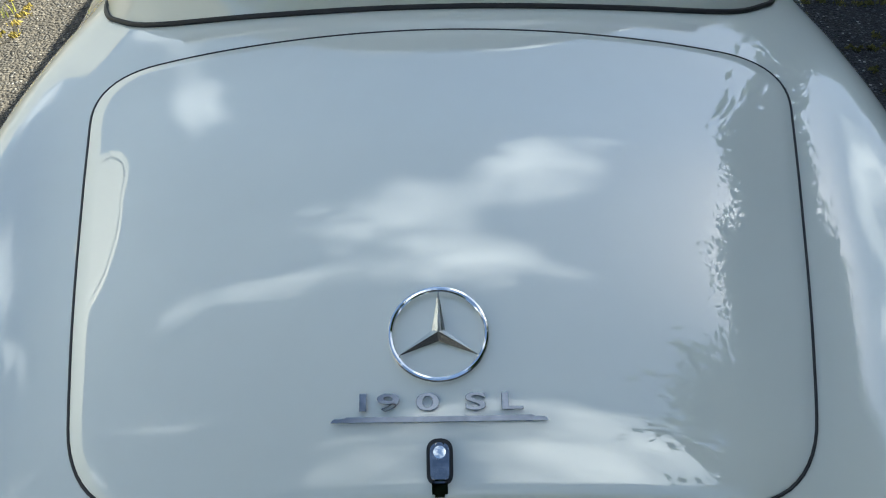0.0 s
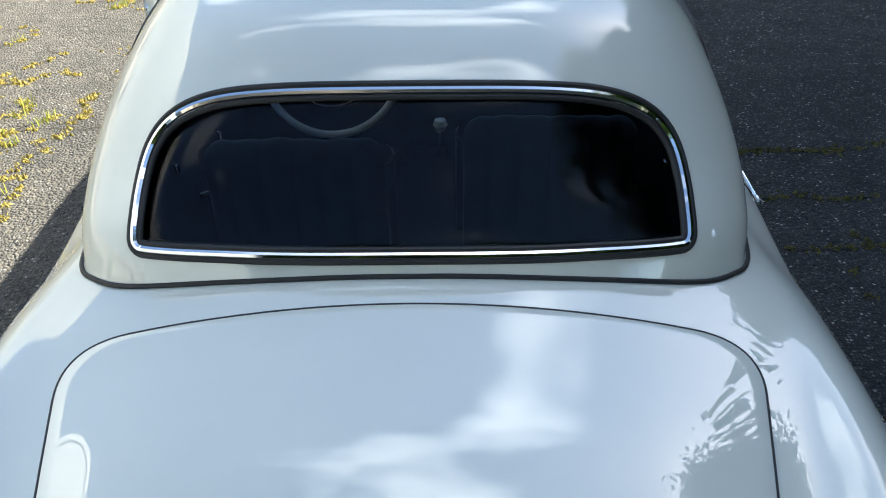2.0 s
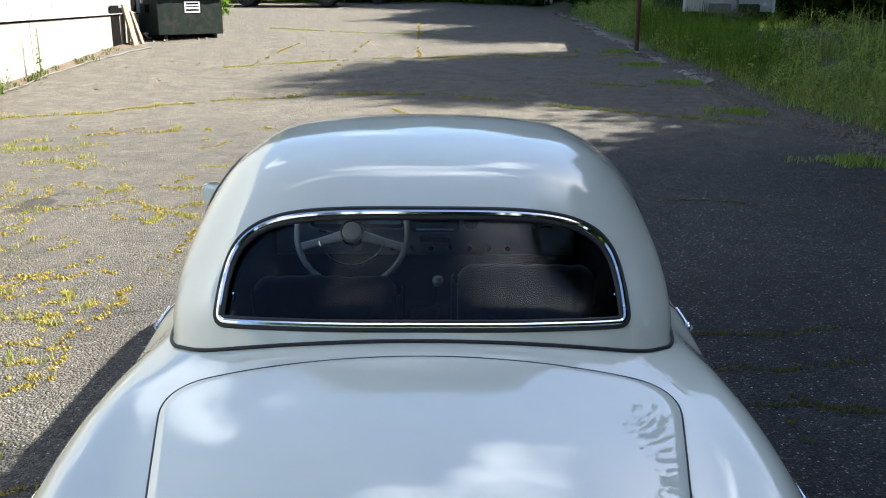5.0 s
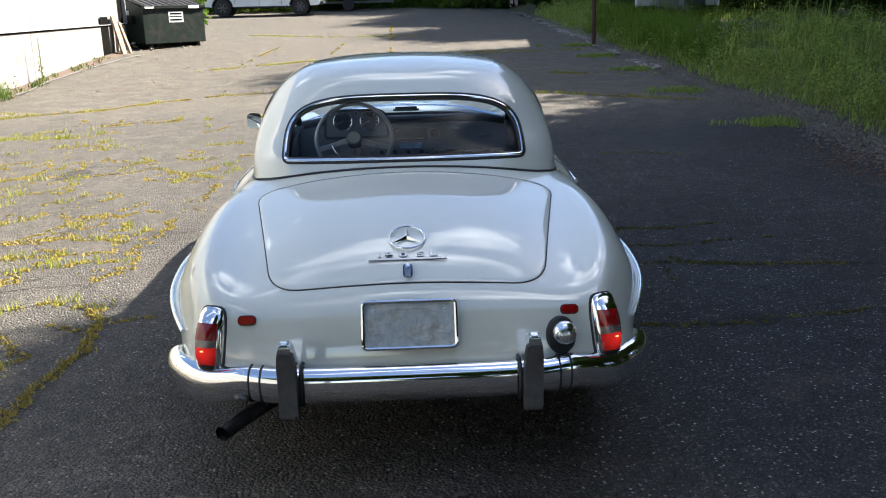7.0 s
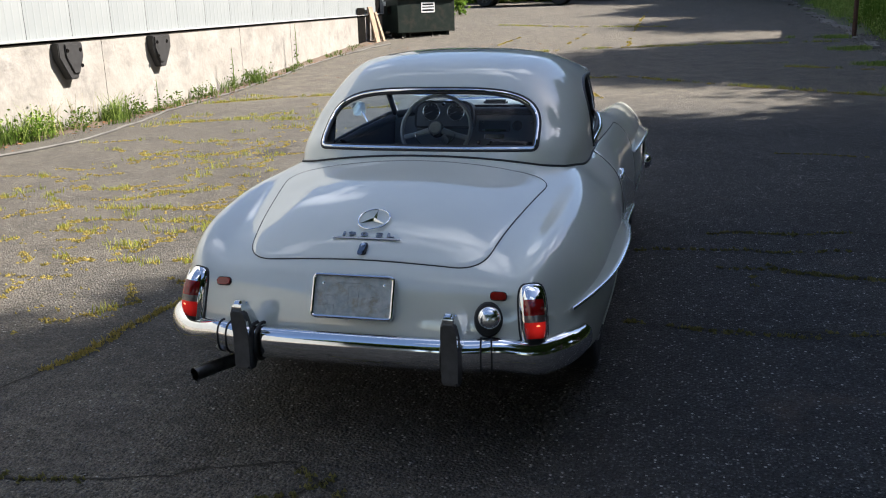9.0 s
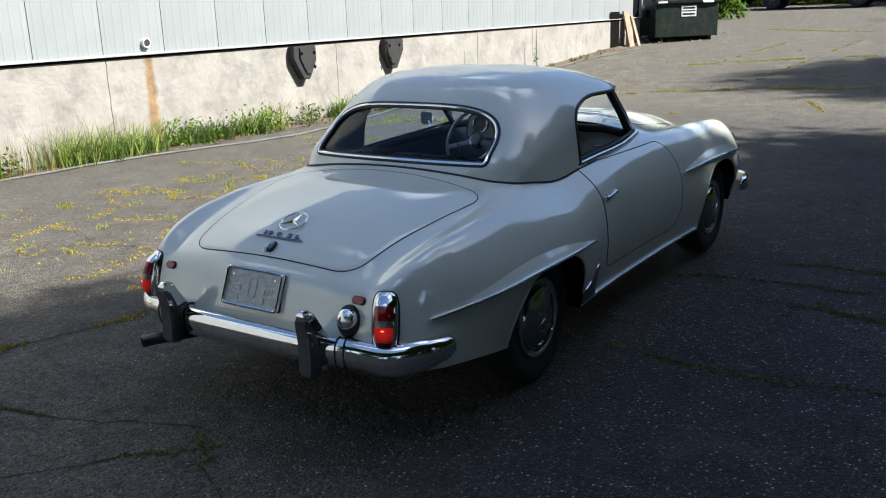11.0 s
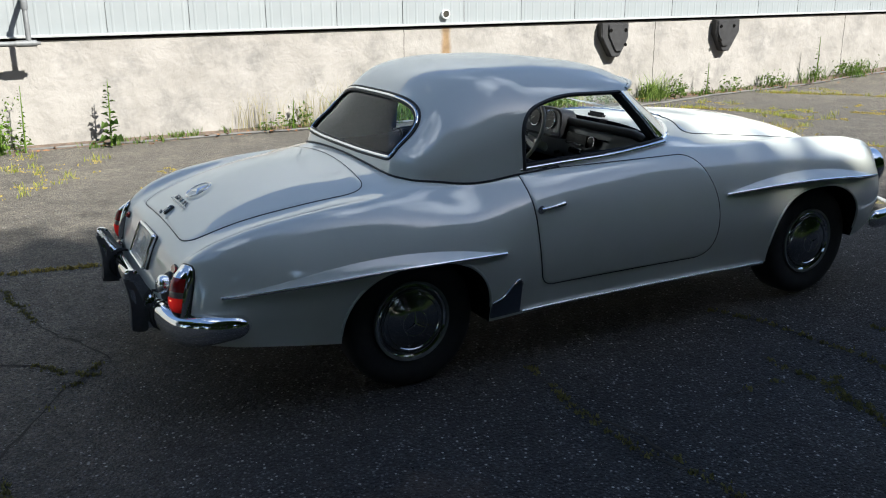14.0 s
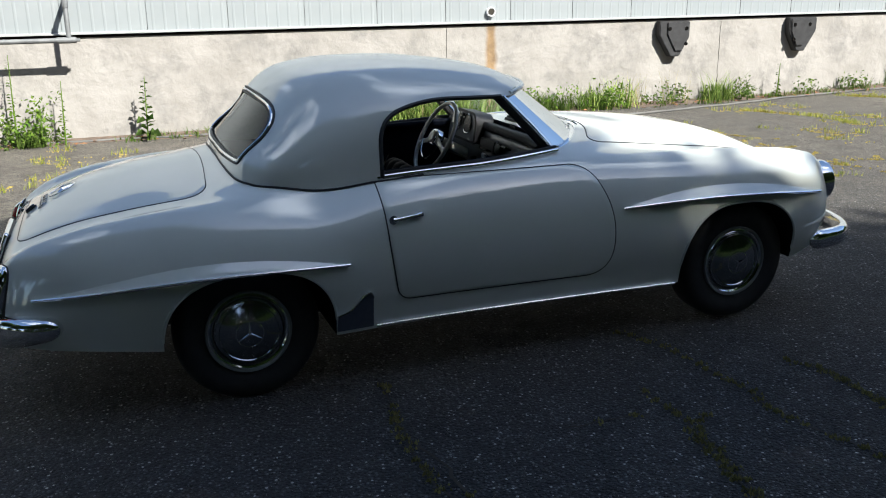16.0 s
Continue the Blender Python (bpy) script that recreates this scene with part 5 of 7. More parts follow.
def plaster():
    """Rendered plinth: cream plaster with grey smears, and one rust run below the vent."""
    m = surface("rendered_plinth", (0.222, 0.208, 0.190), (0.298, 0.282, 0.262), scale=1.3, rough=0.9, bump=0.9, bump_scale=7, detail=9, third=(0.168, 0.160, 0.150), third_scale=1.9)
    t = m.node_tree
    l, p = t.links, t.nodes["Principled BSDF"]
    old = p.inputs["Base Color"].links[0].from_socket
    tc = t.nodes.new("ShaderNodeTexCoord")
    n = t.nodes.new("ShaderNodeTexNoise")
    set_in(n, Scale=5.0, Detail=5.0)
    l.new(tc.outputs["Object"], n.inputs["Vector"])
    sep = t.nodes.new("ShaderNodeSeparateXYZ")
    l.new(tc.outputs["Object"], sep.inputs[0])

    def calc(op, a, b):
        x = t.nodes.new("ShaderNodeMath")
        x.operation = op
        for i, v in enumerate((a, b)):
            if isinstance(v, float):
                x.inputs[i].default_value = v
            else:
                l.new(v, x.inputs[i])
        return x.outputs[0]

    swirl = t.nodes.new("ShaderNodeTexNoise")
    set_in(swirl, Scale=3.1, Detail=10.0, Roughness=0.60, Distortion=0.22)
    l.new(tc.outputs["Object"], swirl.inputs["Vector"])
    bsw = t.nodes.new("ShaderNodeBump")
    set_in(bsw, Strength=0.55, Distance=0.06)
    l.new(swirl.outputs["Fac"], bsw.inputs["Height"])
    l.new(p.inputs["Normal"].links[0].from_socket, bsw.inputs["Normal"])
    l.new(bsw.outputs[0], p.inputs["Normal"])
    off = calc("ABSOLUTE", calc("SUBTRACT", sep.outputs["Y"], 4.80), 0.0)
    off = calc("ADD", off, calc("MULTIPLY", calc("SUBTRACT", sep.outputs["Z"], 0.4), 0.045))
    wob = calc("ADD", off, calc("MULTIPLY", calc("SUBTRACT", n.outputs["Fac"], 0.5), 0.10))
    r = t.nodes.new("ShaderNodeValToRGB")
    r.color_ramp.elements[0].position, r.color_ramp.elements[1].position = 0.055, 0.12
    r.color_ramp.elements[0].color, r.color_ramp.elements[1].color = (0.85, 0.85, 0.85, 1), (0, 0, 0, 1)
    l.new(wob, r.inputs[0])
    mx = t.nodes.new("ShaderNodeMixRGB")
    l.new(r.outputs[0], mx.inputs[0])
    l.new(old, mx.inputs[1])
    streak = t.nodes.new("ShaderNodeValToRGB")
    streak.color_ramp.elements[0].position, streak.color_ramp.elements[1].position = 0.36, 0.66
    streak.color_ramp.elements[0].color, streak.color_ramp.elements[1].color = (0.13, 0.075, 0.025, 1), (0.27, 0.165, 0.065, 1)
    l.new(n.outputs["Fac"], streak.inputs[0])
    l.new(streak.outputs[0], mx.inputs[2])
    l.new(mx.outputs[0], p.inputs["Base Color"])
    return m


ASPHALT = asphalt()
PLINTH = plaster()
LEAF = leafy("tree_leaves", (0.028, 0.056, 0.013), (0.070, 0.108, 0.028), 0.24)
BUSH_LEAF = leafy("bush_leaves", (0.07, 0.14, 0.02), (0.16, 0.24, 0.04))
GRASS = leafy("weed_grass", (0.045, 0.085, 0.018), (0.13, 0.18, 0.045))
BANK_GREEN = leafy("bank_grass_green", (0.111, 0.189, 0.039), (0.351, 0.429, 0.117))
GRAVEL = surface("grey_gravel", (0.06, 0.055, 0.05), (0.19, 0.175, 0.16), scale=35, rough=0.95)
DRY_GRASS = leafy("dry_grass", (0.22, 0.20, 0.09), (0.34, 0.30, 0.15))
YELLOW_GRASS = leafy("yellow_green_grass", (0.20, 0.25, 0.04), (0.40, 0.38, 0.09))
# the same moss, with the shade over its cracks put into the colour
SHADE_MOSS = leafy("shade_toned_moss", (0.10, 0.10, 0.035), (0.21, 0.19, 0.07), 0.2)
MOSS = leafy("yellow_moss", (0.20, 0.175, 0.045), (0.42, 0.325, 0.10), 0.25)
BARK = surface("bark", (0.05, 0.04, 0.03), (0.11, 0.09, 0.07), scale=9, rough=0.95, bump=0.8, bump_scale=30)
BLACK_PLASTIC = surface("black_dock_rubber", (0.014, 0.014, 0.015), (0.028, 0.028, 0.03), scale=14, rough=0.6)
GALV = surface("galvanised_pipe", (0.10, 0.105, 0.108), (0.16, 0.165, 0.17), scale=12, rough=0.55, metal=0.15)
DUMP_GREEN = surface("dark_green_steel", (0.006, 0.013, 0.011), (0.013, 0.022, 0.019), scale=6, rough=0.5, spec=0.3, third=(0.030, 0.028, 0.022), third_scale=3)
STONE = surface("kerb_stone", (0.10, 0.09, 0.08), (0.24, 0.215, 0.19), scale=8, rough=0.9, bump=0.7, bump_scale=40)
WOOD = surface("weathered_board", (0.22, 0.15, 0.10), (0.32, 0.24, 0.17), scale=5, rough=0.8)
CRACK = surface("crack_soil", (0.018, 0.016, 0.012), (0.035, 0.03, 0.022), scale=20, rough=1.0)
HOSE = surface("grey_hose", (0.06, 0.059, 0.056), (0.12, 0.117, 0.11), scale=3, rough=0.7)
# near-black that stands for the shade in gaps, openings and under the truck
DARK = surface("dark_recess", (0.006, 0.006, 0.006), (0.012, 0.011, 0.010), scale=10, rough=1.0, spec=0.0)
TRAILER_BLACK = surface("black_trailer_skin", (0.010, 0.010, 0.012), (0.016, 0.016, 0.018), scale=3, rough=0.25, coat=0.5)
TREAD = surface("tread_plate", (0.42, 0.43, 0.44), (0.60, 0.61, 0.62), scale=40, rough=0.4, metal=0.6, bump=0.8, bump_scale=60)
RUST = surface("rusty_steel", (0.045, 0.022, 0.015), (0.09, 0.038, 0.022), scale=14, rough=0.85)
TINTED = surface("dark_car_glass", (0.012, 0.015, 0.018), (0.02, 0.022, 0.025), scale=3, rough=0.06, coat=1.0)
rng = np.random.default_rng(7)


# ---- ground ----
def ground_z(x, y):
    ramp = 0.0 if y < 9 else (0.038 * (y - 9.0) ** 2 / 8.0 if y < 13 else 0.038 * (min(y, 60.0) - 11.0))
    side = -0.022 * max(0.0, -max(x, -9.0) - 1.2) * min(1.0, max(0.0, 1 - (y - 12) / 8))
    f = min(1.0, max(0.0, (x - 5.0) / 2.4))
    bank = 0.55 * f * f * (3 - 2 * f) * min(1.0, max(0.0, (y + 2) / 10))
    return ramp + side + bank - 0.03


def sheet(name, xs, ys, lift, material):
    verts = [(x, y, ground_z(x, y) + lift) for y in ys for x in xs]
    return link_mesh(name, verts, grid_faces(len(ys), len(xs)), material)


far = [-3000, -800, -250, -100, -50]
near_x = list(range(-40, 4, 2)) + list(np.arange(4, 9, 0.4)) + list(range(9, 41, 2))
tagged(sheet("ground", far + near_x + [50, 100, 250, 800, 3000], far + list(range(-40, 61, 1)) + [100, 250, 800, 3000], -0.03, GROUND), "soil ground with thin grass beside the lot", "ground", kind="structure")


def kerb_x(y):
    return 4.62 + 0.46 * min(1.0, max(0.0, (y - 3.5) / 4.5)) + 0.05 * math.sin(y * 0.9)


def lot_sheet():
    ys = np.linspace(-34, 46, 321)
    verts, nx = [], 46
    for y in ys:
        edge = kerb_x(y) + 0.06 * math.sin(y * 3.1) if y > 3 else kerb_x(y)
        west = -7.76 if y < 22.9 else -8.39 if y < 27.4 else -15.0
        for k in range(nx):
            x = west + (edge - west) * k / (nx - 1)
            verts.append((x, y, ground_z(x, y)))
    return link_mesh("asphalt_lot", verts, grid_faces(len(ys), nx), ASPHALT)


tagged(lot_sheet(), "worn grey asphalt lot with mossy cracks", "asphalt", kind="structure")


def wander(points, step=0.06, wild=0.022, seed=1):
    r = np.random.default_rng(seed)
    pts = densify(points, step, closed=False)
    out = []
    off = np.zeros(2)
    for p in pts:
        off = off * 0.88 + r.normal(0, wild, 2)
        out.append((p[0] + off[0], p[1] + off[1]))
    return out


def blades(points, height, spread, count, material, name, width=0.006, lean=0.6, kind_label=("", ""), hmin=0.35, seed=3):
    """Many bent blades round the points; one sheet of stuff."""
    r = np.random.default_rng(seed)
    pts = np.array(points, float)
    n = len(pts) * count
    base = np.repeat(pts, count, axis=0) + r.normal(0, 1, (n, 2)) * spread
    z = np.array([ground_z(x, y) for x, y in base]) - 0.003
    h = height * r.uniform(hmin, 1.0, n)
    a = r.uniform(0, 2 * math.pi, n)
    side = np.stack([np.cos(a), np.sin(a)], 1) * width * r.uniform(0.6, 1.3, n)[:, None]
    b = r.uniform(0, 2 * math.pi, n)
    tilt = np.stack([np.cos(b), np.sin(b)], 1) * (h * lean * r.uniform(0.1, 1.0, n))[:, None]
    v = np.empty((n, 5, 3))
    v[:, 0, :2], v[:, 1, :2] = base - side, base + side
    v[:, 0, 2] = v[:, 1, 2] = z
    v[:, 2, :2], v[:, 3, :2] = base - side * 0.8 + tilt * 0.35, base + side * 0.8 + tilt * 0.35
    v[:, 2, 2] = v[:, 3, 2] = z + h * 0.6
    v[:, 4, :2], v[:, 4, 2] = base + tilt, z + h
    i = np.arange(n)[:, None] * 5
    faces = [tuple(f) for f in (i + np.array([[0, 1, 3, 2]])).tolist()] + [tuple(f) for f in (i + np.array([[2, 3, 4]])).tolist()]
    ob = link_mesh(name, v.reshape(-1, 3), faces, material, smooth=False)
    return tagged(ob, kind_label[0], kind_label[1], kind="stuff")


def crack_ribbon(lines, name, width):
    verts, faces = [], []
    r = np.random.default_rng(5)
    for line in lines:
        start = len(verts)
        for k, (x, y) in enumerate(line):
            a, b = line[max(0, k - 1)], line[min(len(line) - 1, k + 1)]
            t = Vector((b[0] - a[0], b[1] - a[1]))
            nrm = Vector((-t.y, t.x)).normalized() if t.length else Vector((1, 0))
            w = width * r.uniform(0.5, 1.3)
            z = ground_z(x, y) + 0.003
            verts += [(x + nrm.x * w, y + nrm.y * w, z), (x - nrm.x * w, y - nrm.y * w, z)]
        faces += [(start + 2 * k, start + 2 * k + 1, start + 2 * k + 3, start + 2 * k + 2) for k in range(len(line) - 1)]
    return link_mesh(name, verts, faces, CRACK, smooth=False)


joints = [wander(l, seed=i) for i, l in enumerate((
    ((-7.2, 10.7), (-4.9, 11.6), (-4.2, 12.2), (-2.5, 12.9), (0.2, 13.2), (2.5, 11.6), (4.5, 10.3)),
    ((-4.4, 9.5), (-3.1, 9.75), (-1.7, 9.9)),
    ((-4.7, 16.7), (-3.2, 17.5), (-1.8, 18.4), (2.0, 19.2), (4.6, 19.4)),
    ((-6.4, 8.2), (-5.2, 8.5), (-4.3, 8.4)),
    ((0.5, 25), (-2.5, 25.6), (-5.0, 27)), ((3.0, 14.6), (4.9, 13.9))))]
seam_moss = [wander(l, seed=140 + i, wild=0.010) for i, l in enumerate((
    ((-2.10, -2.2), (-1.98, -1.6), (-1.84, -0.95), (-1.72, -0.45), (-1.66, 0.0), (-1.58, 0.46), (-1.62, 0.9), (-1.84, 1.3)),
    ((-0.12, 10.4), (-0.55, 11.6)), ((-0.25, 18.6), (-0.36, 22.0), (-0.38, 28.0), (-0.38, 32.0)),
    ((-2.3, 13.0), (-2.1, 14.5), (-1.9, 18.0), (-1.67, 23.3)), ((-3.75, 17.8), (-3.6, 20.0), (-3.44, 22.3))))]
left_moss = [wander(l, seed=40 + i, wild=0.032) for i, l in enumerate((
    ((-1.84, 1.2), (-1.82, 2.3), (-1.79, 3.5), (-1.75, 4.6), (-1.77, 6.2)),
    ((-2.65, 4.4), (-2.9, 3.9), (-3.1, 3.35), (-3.6, 3.0)),
    ((-4.2, 2.75), (-2.63, 2.72), (-2.1, 2.7), (-1.5, 2.76)),
    ((-3.6, 2.2), (-2.56, 2.3), (-1.8, 2.28)), ((-2.7, 1.9), (-2.2, 2.04), (-1.86, 2.03)),
    ((-3.4, 1.65), (-2.3, 1.6), (-1.86, 1.54)), ((-3.0, 1.2), (-2.0, 1.22), (-1.77, 1.04)),
    ((-3.9, 4.8), (-3.4, 5.2), (-2.6, 5.6), (-1.87, 4.9)), ((-4.2, 7.5), (-4.0, 7.8), (-3.3, 6.3), (-2.7, 5.9)),
    ((-4.6, 3.6), (-3.9, 3.4), (-3.0, 3.6), (-2.2, 3.3)), ((-2.4, 3.4), (-2.5, 2.8), (-2.3, 2.2), (-2.45, 1.6)),
    ((-3.0, 0.45), (-2.7, 0.45), (-2.68, -0.05)), ((-4.4, 1.0), (-3.6, 0.8), (-2.7, 0.8)), ((-5.0, 5.4), (-4.3, 5.2), (-3.5, 4.8)),
    ((-5.6, 2.2), (-4.9, 2.5), (-4.3, 2.3)), ((-3.3, 2.7), (-3.2, 2.0), (-3.3, 1.4)), ((-2.0, 3.5), (-2.6, 3.2), (-2.9, 2.7)),
    ((-5.4, 0.2), (-4.6, 0.1), (-4.0, -0.2)), ((-6.3, 4.0), (-5.5, 4.2), (-4.9, 3.9)), ((-6.5, 6.3), (-5.7, 6.6), (-5.0, 6.4))))]
mr = np.random.default_rng(77)
for k in range(120):
    x, y, a = mr.uniform(-5.6, -1.9), mr.uniform(0.0, 6.6) if k < 104 else mr.uniform(6.0, 10.5), mr.normal(0.1, 0.9)
    ln = mr.uniform(0.15, 0.6)
    left_moss.append(wander(((x, y), (x + 0.5 * ln * math.cos(a), y + 0.5 * ln * math.sin(a)), (x + ln * math.cos(a + 0.5), y + ln * math.sin(a + 0.5))), seed=200 + k))
right_cracks = [wander(l, seed=80 + i, wild=0.014) for i, l in enumerate((
    ((1.3, 2.35), (1.6, 2.4), (2.36, 2.5), (3.12, 2.48), (4.5, 2.55)), ((1.3, 1.55), (1.82, 1.5), (2.65, 1.43), (4.2, 1.4)),
    ((1.05, 0.50), (1.3, 0.52), (1.83, 0.54), (2.9, 0.62)), ((0.70, 1.78), (1.06, 1.93), (1.39, 1.96), (1.69, 1.95), (1.91, 1.99), (2.5, 2.1)),
    ((0.9, 0.55), (1.2, 0.5), (1.5, 0.52), (1.88, 0.55)), ((1.62, 1.67), (1.81, 1.52), (2.02, 1.48), (2.26, 1.49), (2.8, 1.45)),
    ((1.55, 1.1), (1.54, 1.41)), ((-1.9, -1.6), (-1.16, -1.41), (-0.58, -1.3), (-0.17, -1.14)), ((-0.17, -1.14), (0.32, -1.49), (0.72, -1.63), (1.1, -1.6)),
    ((1.44, 2.42), (1.81, 2.41)), ((2.0, 5.6), (2.8, 5.5), (3.6, 5.6)), ((-1.2, -2.2), (-0.6, -1.9), (-0.1, -1.2))))]
tagged(crack_ribbon(joints + left_moss + seam_moss + right_cracks, "asphalt_cracks", 0.0055), "dark soil-filled cracks in the asphalt", "cracks", kind="stuff")


def some(lines, keep, seed):
    """Patchy stretches of the lines."""
    r = np.random.default_rng(seed)
    out = []
    for line in lines:
        level = r.uniform(0, 1)
        for p in line:
            level = min(1.0, max(0.0, level + r.normal(0, 0.25)))
            if level > 1 - keep:
                out.append(p)
    return out




def mats(points, size, count, spread, seed, name, label, material=None):
    """Low lumpy cushions of moss round the points."""
    r = np.random.default_rng(seed)
    verts, faces = [], []
    for x0, y0 in points:
        for _ in range(count):
            x, y = x0 + r.normal(0, spread), y0 + r.normal(0, spread)
            z, a = ground_z(x, y), r.uniform(0, 6.28)
            u, w, h = size * r.uniform(0.4, 1.5), size * r.uniform(0.3, 0.9), r.uniform(0.008, 0.018)
            i = len(verts)
            for k in range(6):
                t = a + k * math.pi / 3
                q = r.uniform(0.7, 1.2)
                verts.append((x + q * (u * math.cos(t) + 0.3 * w), y + q * w * math.sin(t), z + 0.001))
            verts.append((x + r.normal(0, 0.2) * u, y, z + h))
            faces += [(i + k, i + (k + 1) % 6, i + 6) for k in range(6)]
    tagged(link_mesh(name, verts, faces, material or MOSS, smooth=False), label, "moss", kind="stuff")


mats(some(left_moss, 0.62, 3), 0.012, 5, 0.017, 8, "moss_cushions", "bright yellow moss cushions in the sunny cracks")
specks = [(mr.uniform(-5.2, -1.6), mr.uniform(-0.2, 6.5)) for _ in range(90)]
mats(specks, 0.012, 5, 0.06, 14, "moss_specks", "scattered yellow moss specks on the sunny asphalt")
mats(some(right_cracks, 0.66, 5), 0.008, 7, 0.014, 9, "shade_cushions", "moss in the shaded asphalt cracks, coloured darker for the shade", SHADE_MOSS)
mats(some(joints, 0.6, 2), 0.02, 2, 0.025, 10, "joint_cushions", "yellow-green moss in the wide joints")
blades(some(joints, 0.62, 1), 0.075, 0.035, 14, YELLOW_GRASS, "joint_grass", 0.004, kind_label=("yellow-green grass growing in the pavement joints", "grass"))
blades(some(joints, 0.6, 2), 0.04, 0.035, 16, MOSS, "joint_moss", 0.006, kind_label=("yellow moss along the pavement joints", "moss"))
seam_pts = some(seam_moss[:1], 0.62, 6) + some(seam_moss[1:], 0.42, 6)
mats(seam_pts, 0.012, 7, 0.014, 18, "seam_cushions", "olive-yellow moss filling the long asphalt seam")
blades(seam_pts, 0.030, 0.018, 30, MOSS, "seam_moss_blades", 0.005, 1.1, kind_label=("olive-yellow moss along the long asphalt seam", "moss"), seed=61)
blades(some(left_moss, 0.62, 3), 0.016, 0.016, 24, MOSS, "crack_moss", 0.004, 1.6, kind_label=("bright yellow moss in the sunny asphalt cracks", "moss"))
tufts = ((-6.9, -1.0), (-6.0, -0.9), (-5.4, -0.8), (-6.2, -1.2), (-4.9, -1.05), (-4.7, -1.4), (-6.4, -0.35), (-6.45, 7.9), (-6.7, 8.9), (-4.2, 7.6), (-4.55, 8.3), (-6.85, 11.0), (-3.55, 7.2), (-6.25, 9.1), (-4.3, 8.6), (-3.8, 7.75), (-4.85, 9.1), (-3.6, 4.0), (-3.55, 4.55), (-3.5, 5.4), (-6.6, 11.6))
tr = np.random.default_rng(88)
tuft_pts = [(x + tr.normal(0, 0.16), y + tr.normal(0, 0.10)) for x, y in tufts for _ in range(3)]
blades(tuft_pts, 0.10, 0.035, 11, YELLOW_GRASS, "lot_tufts", 0.004, 0.8, kind_label=("yellow-green grass tufts growing out of the sunny asphalt", "grass"), hmin=0.25, seed=62)
mats([(x + tr.normal(0, 0.2), y + tr.normal(0, 0.12)) for x, y in tufts for _ in range(6)], 0.014, 5, 0.03, 19, "tuft_moss", "flat yellow-green moss round the grass tufts")
blades(some(left_moss, 0.05, 4), 0.06, 0.03, 12, YELLOW_GRASS, "crack_grass", 0.003, kind_label=("small green grass tufts in the cracks", "grass"))
blades(some(right_cracks, 0.55, 5), 0.016, 0.009, 40, SHADE_MOSS, "shade_moss", 0.0025, 1.2, kind_label=("moss in the shaded asphalt cracks, coloured darker for the shade", "moss"))

GALV_POST = surface("grey_corner_trim", (0.16, 0.17, 0.18), (0.24, 0.25, 0.26), scale=12, rough=0.6)

# ---- the long wall on the lot's left ----
WALL_X, WALL_END = -7.76, 22.6
tagged(part("wall_plinth", prism([(WALL_X - 0.35, -34), (WALL_X, -34), (WALL_X, WALL_END), (WALL_X - 0.35, WALL_END)], -0.6, 1.10, "z"), PLINTH, smooth=False), "rough cream rendered plinth wall with grey smears and a rust run", "wall", kind="structure")
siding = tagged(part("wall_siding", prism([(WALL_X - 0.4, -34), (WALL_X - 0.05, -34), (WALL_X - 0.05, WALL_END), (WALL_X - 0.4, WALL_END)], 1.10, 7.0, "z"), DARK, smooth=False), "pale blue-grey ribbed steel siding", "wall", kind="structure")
tagged(part("wall_far_wing", prism([(-30, WALL_END), (WALL_X - 0.4, WALL_END), (WALL_X - 0.4, WALL_END + 0.3), (-30, WALL_END + 0.3)], -0.2, 7.0, "z"), SIDING, smooth=False), "pale end wall of the building", "wall", kind="structure")
tagged(part("wall_back", prism([(-30, -34), (WALL_X - 0.4, -34), (WALL_X - 0.4, -33.7), (-30, -33.7)], -0.6, 7.0, "z"), SIDING, smooth=False), "pale rear wall of the building", "wall", kind="structure")
tagged(part("roof_slab", prism([(-30.2, -34.2), (WALL_X - 0.045, -34.2), (WALL_X - 0.045, WALL_END + 0.5), (-30.2, WALL_END + 0.5)], 7.0, 7.08, "z"), SIDING, smooth=False), "flat roof edge of the building", "roof", kind="structure")
tagged(part("wall_annex", prism([(-8.75, WALL_END + 0.3), (-8.40, WALL_END + 0.3), (-8.40, 27.2), (-8.75, 27.2)], 0.3, 7.0, "z"), SIDING, smooth=False), "pale set-back end of the building", "wall", kind="structure")
tagged(part("wall_corner_post", box_bm((0.09, 0.09, 5.85), (WALL_X + 0.01, WALL_END, 4.05), 0.01), GALV_POST), "grey corner post of the siding", "trim", kind="structure")
cracks_y = (-4.2, 4.12, 8.75, 13.4, 15.9)
for y in cracks_y:
    r = np.random.default_rng(int(y * 10) + 100)
    pts = [(WALL_X + 0.001, y + r.normal(0, 0.004), z) for z in np.linspace(1.09, -0.15, 18)]
    tagged(part("wall_crack", tube(pts, 0.004, 5), CRACK), "thin vertical crack in the plaster", "crack", kind="structure")


def siding_panel():
    w, ribs = 1.0, 7
    prof = [(0, 0.0)]
    for k in range(ribs):
        c = (k + 0.5) * w / ribs
        prof += [(c - 0.020, 0.0), (c - 0.007, 0.0032), (c + 0.007, 0.0032), (c + 0.020, 0.0)]
    prof += [(w - 0.010, 0.0), (w - 0.008, -0.012), (w, -0.012)]
    verts = [(x, y, z) for z in (0.0, 5.81) for y, x in prof]
    n = len(prof)
    return verts, [(k, k + 1, n + k + 1, n + k) for k in range(n - 1)]


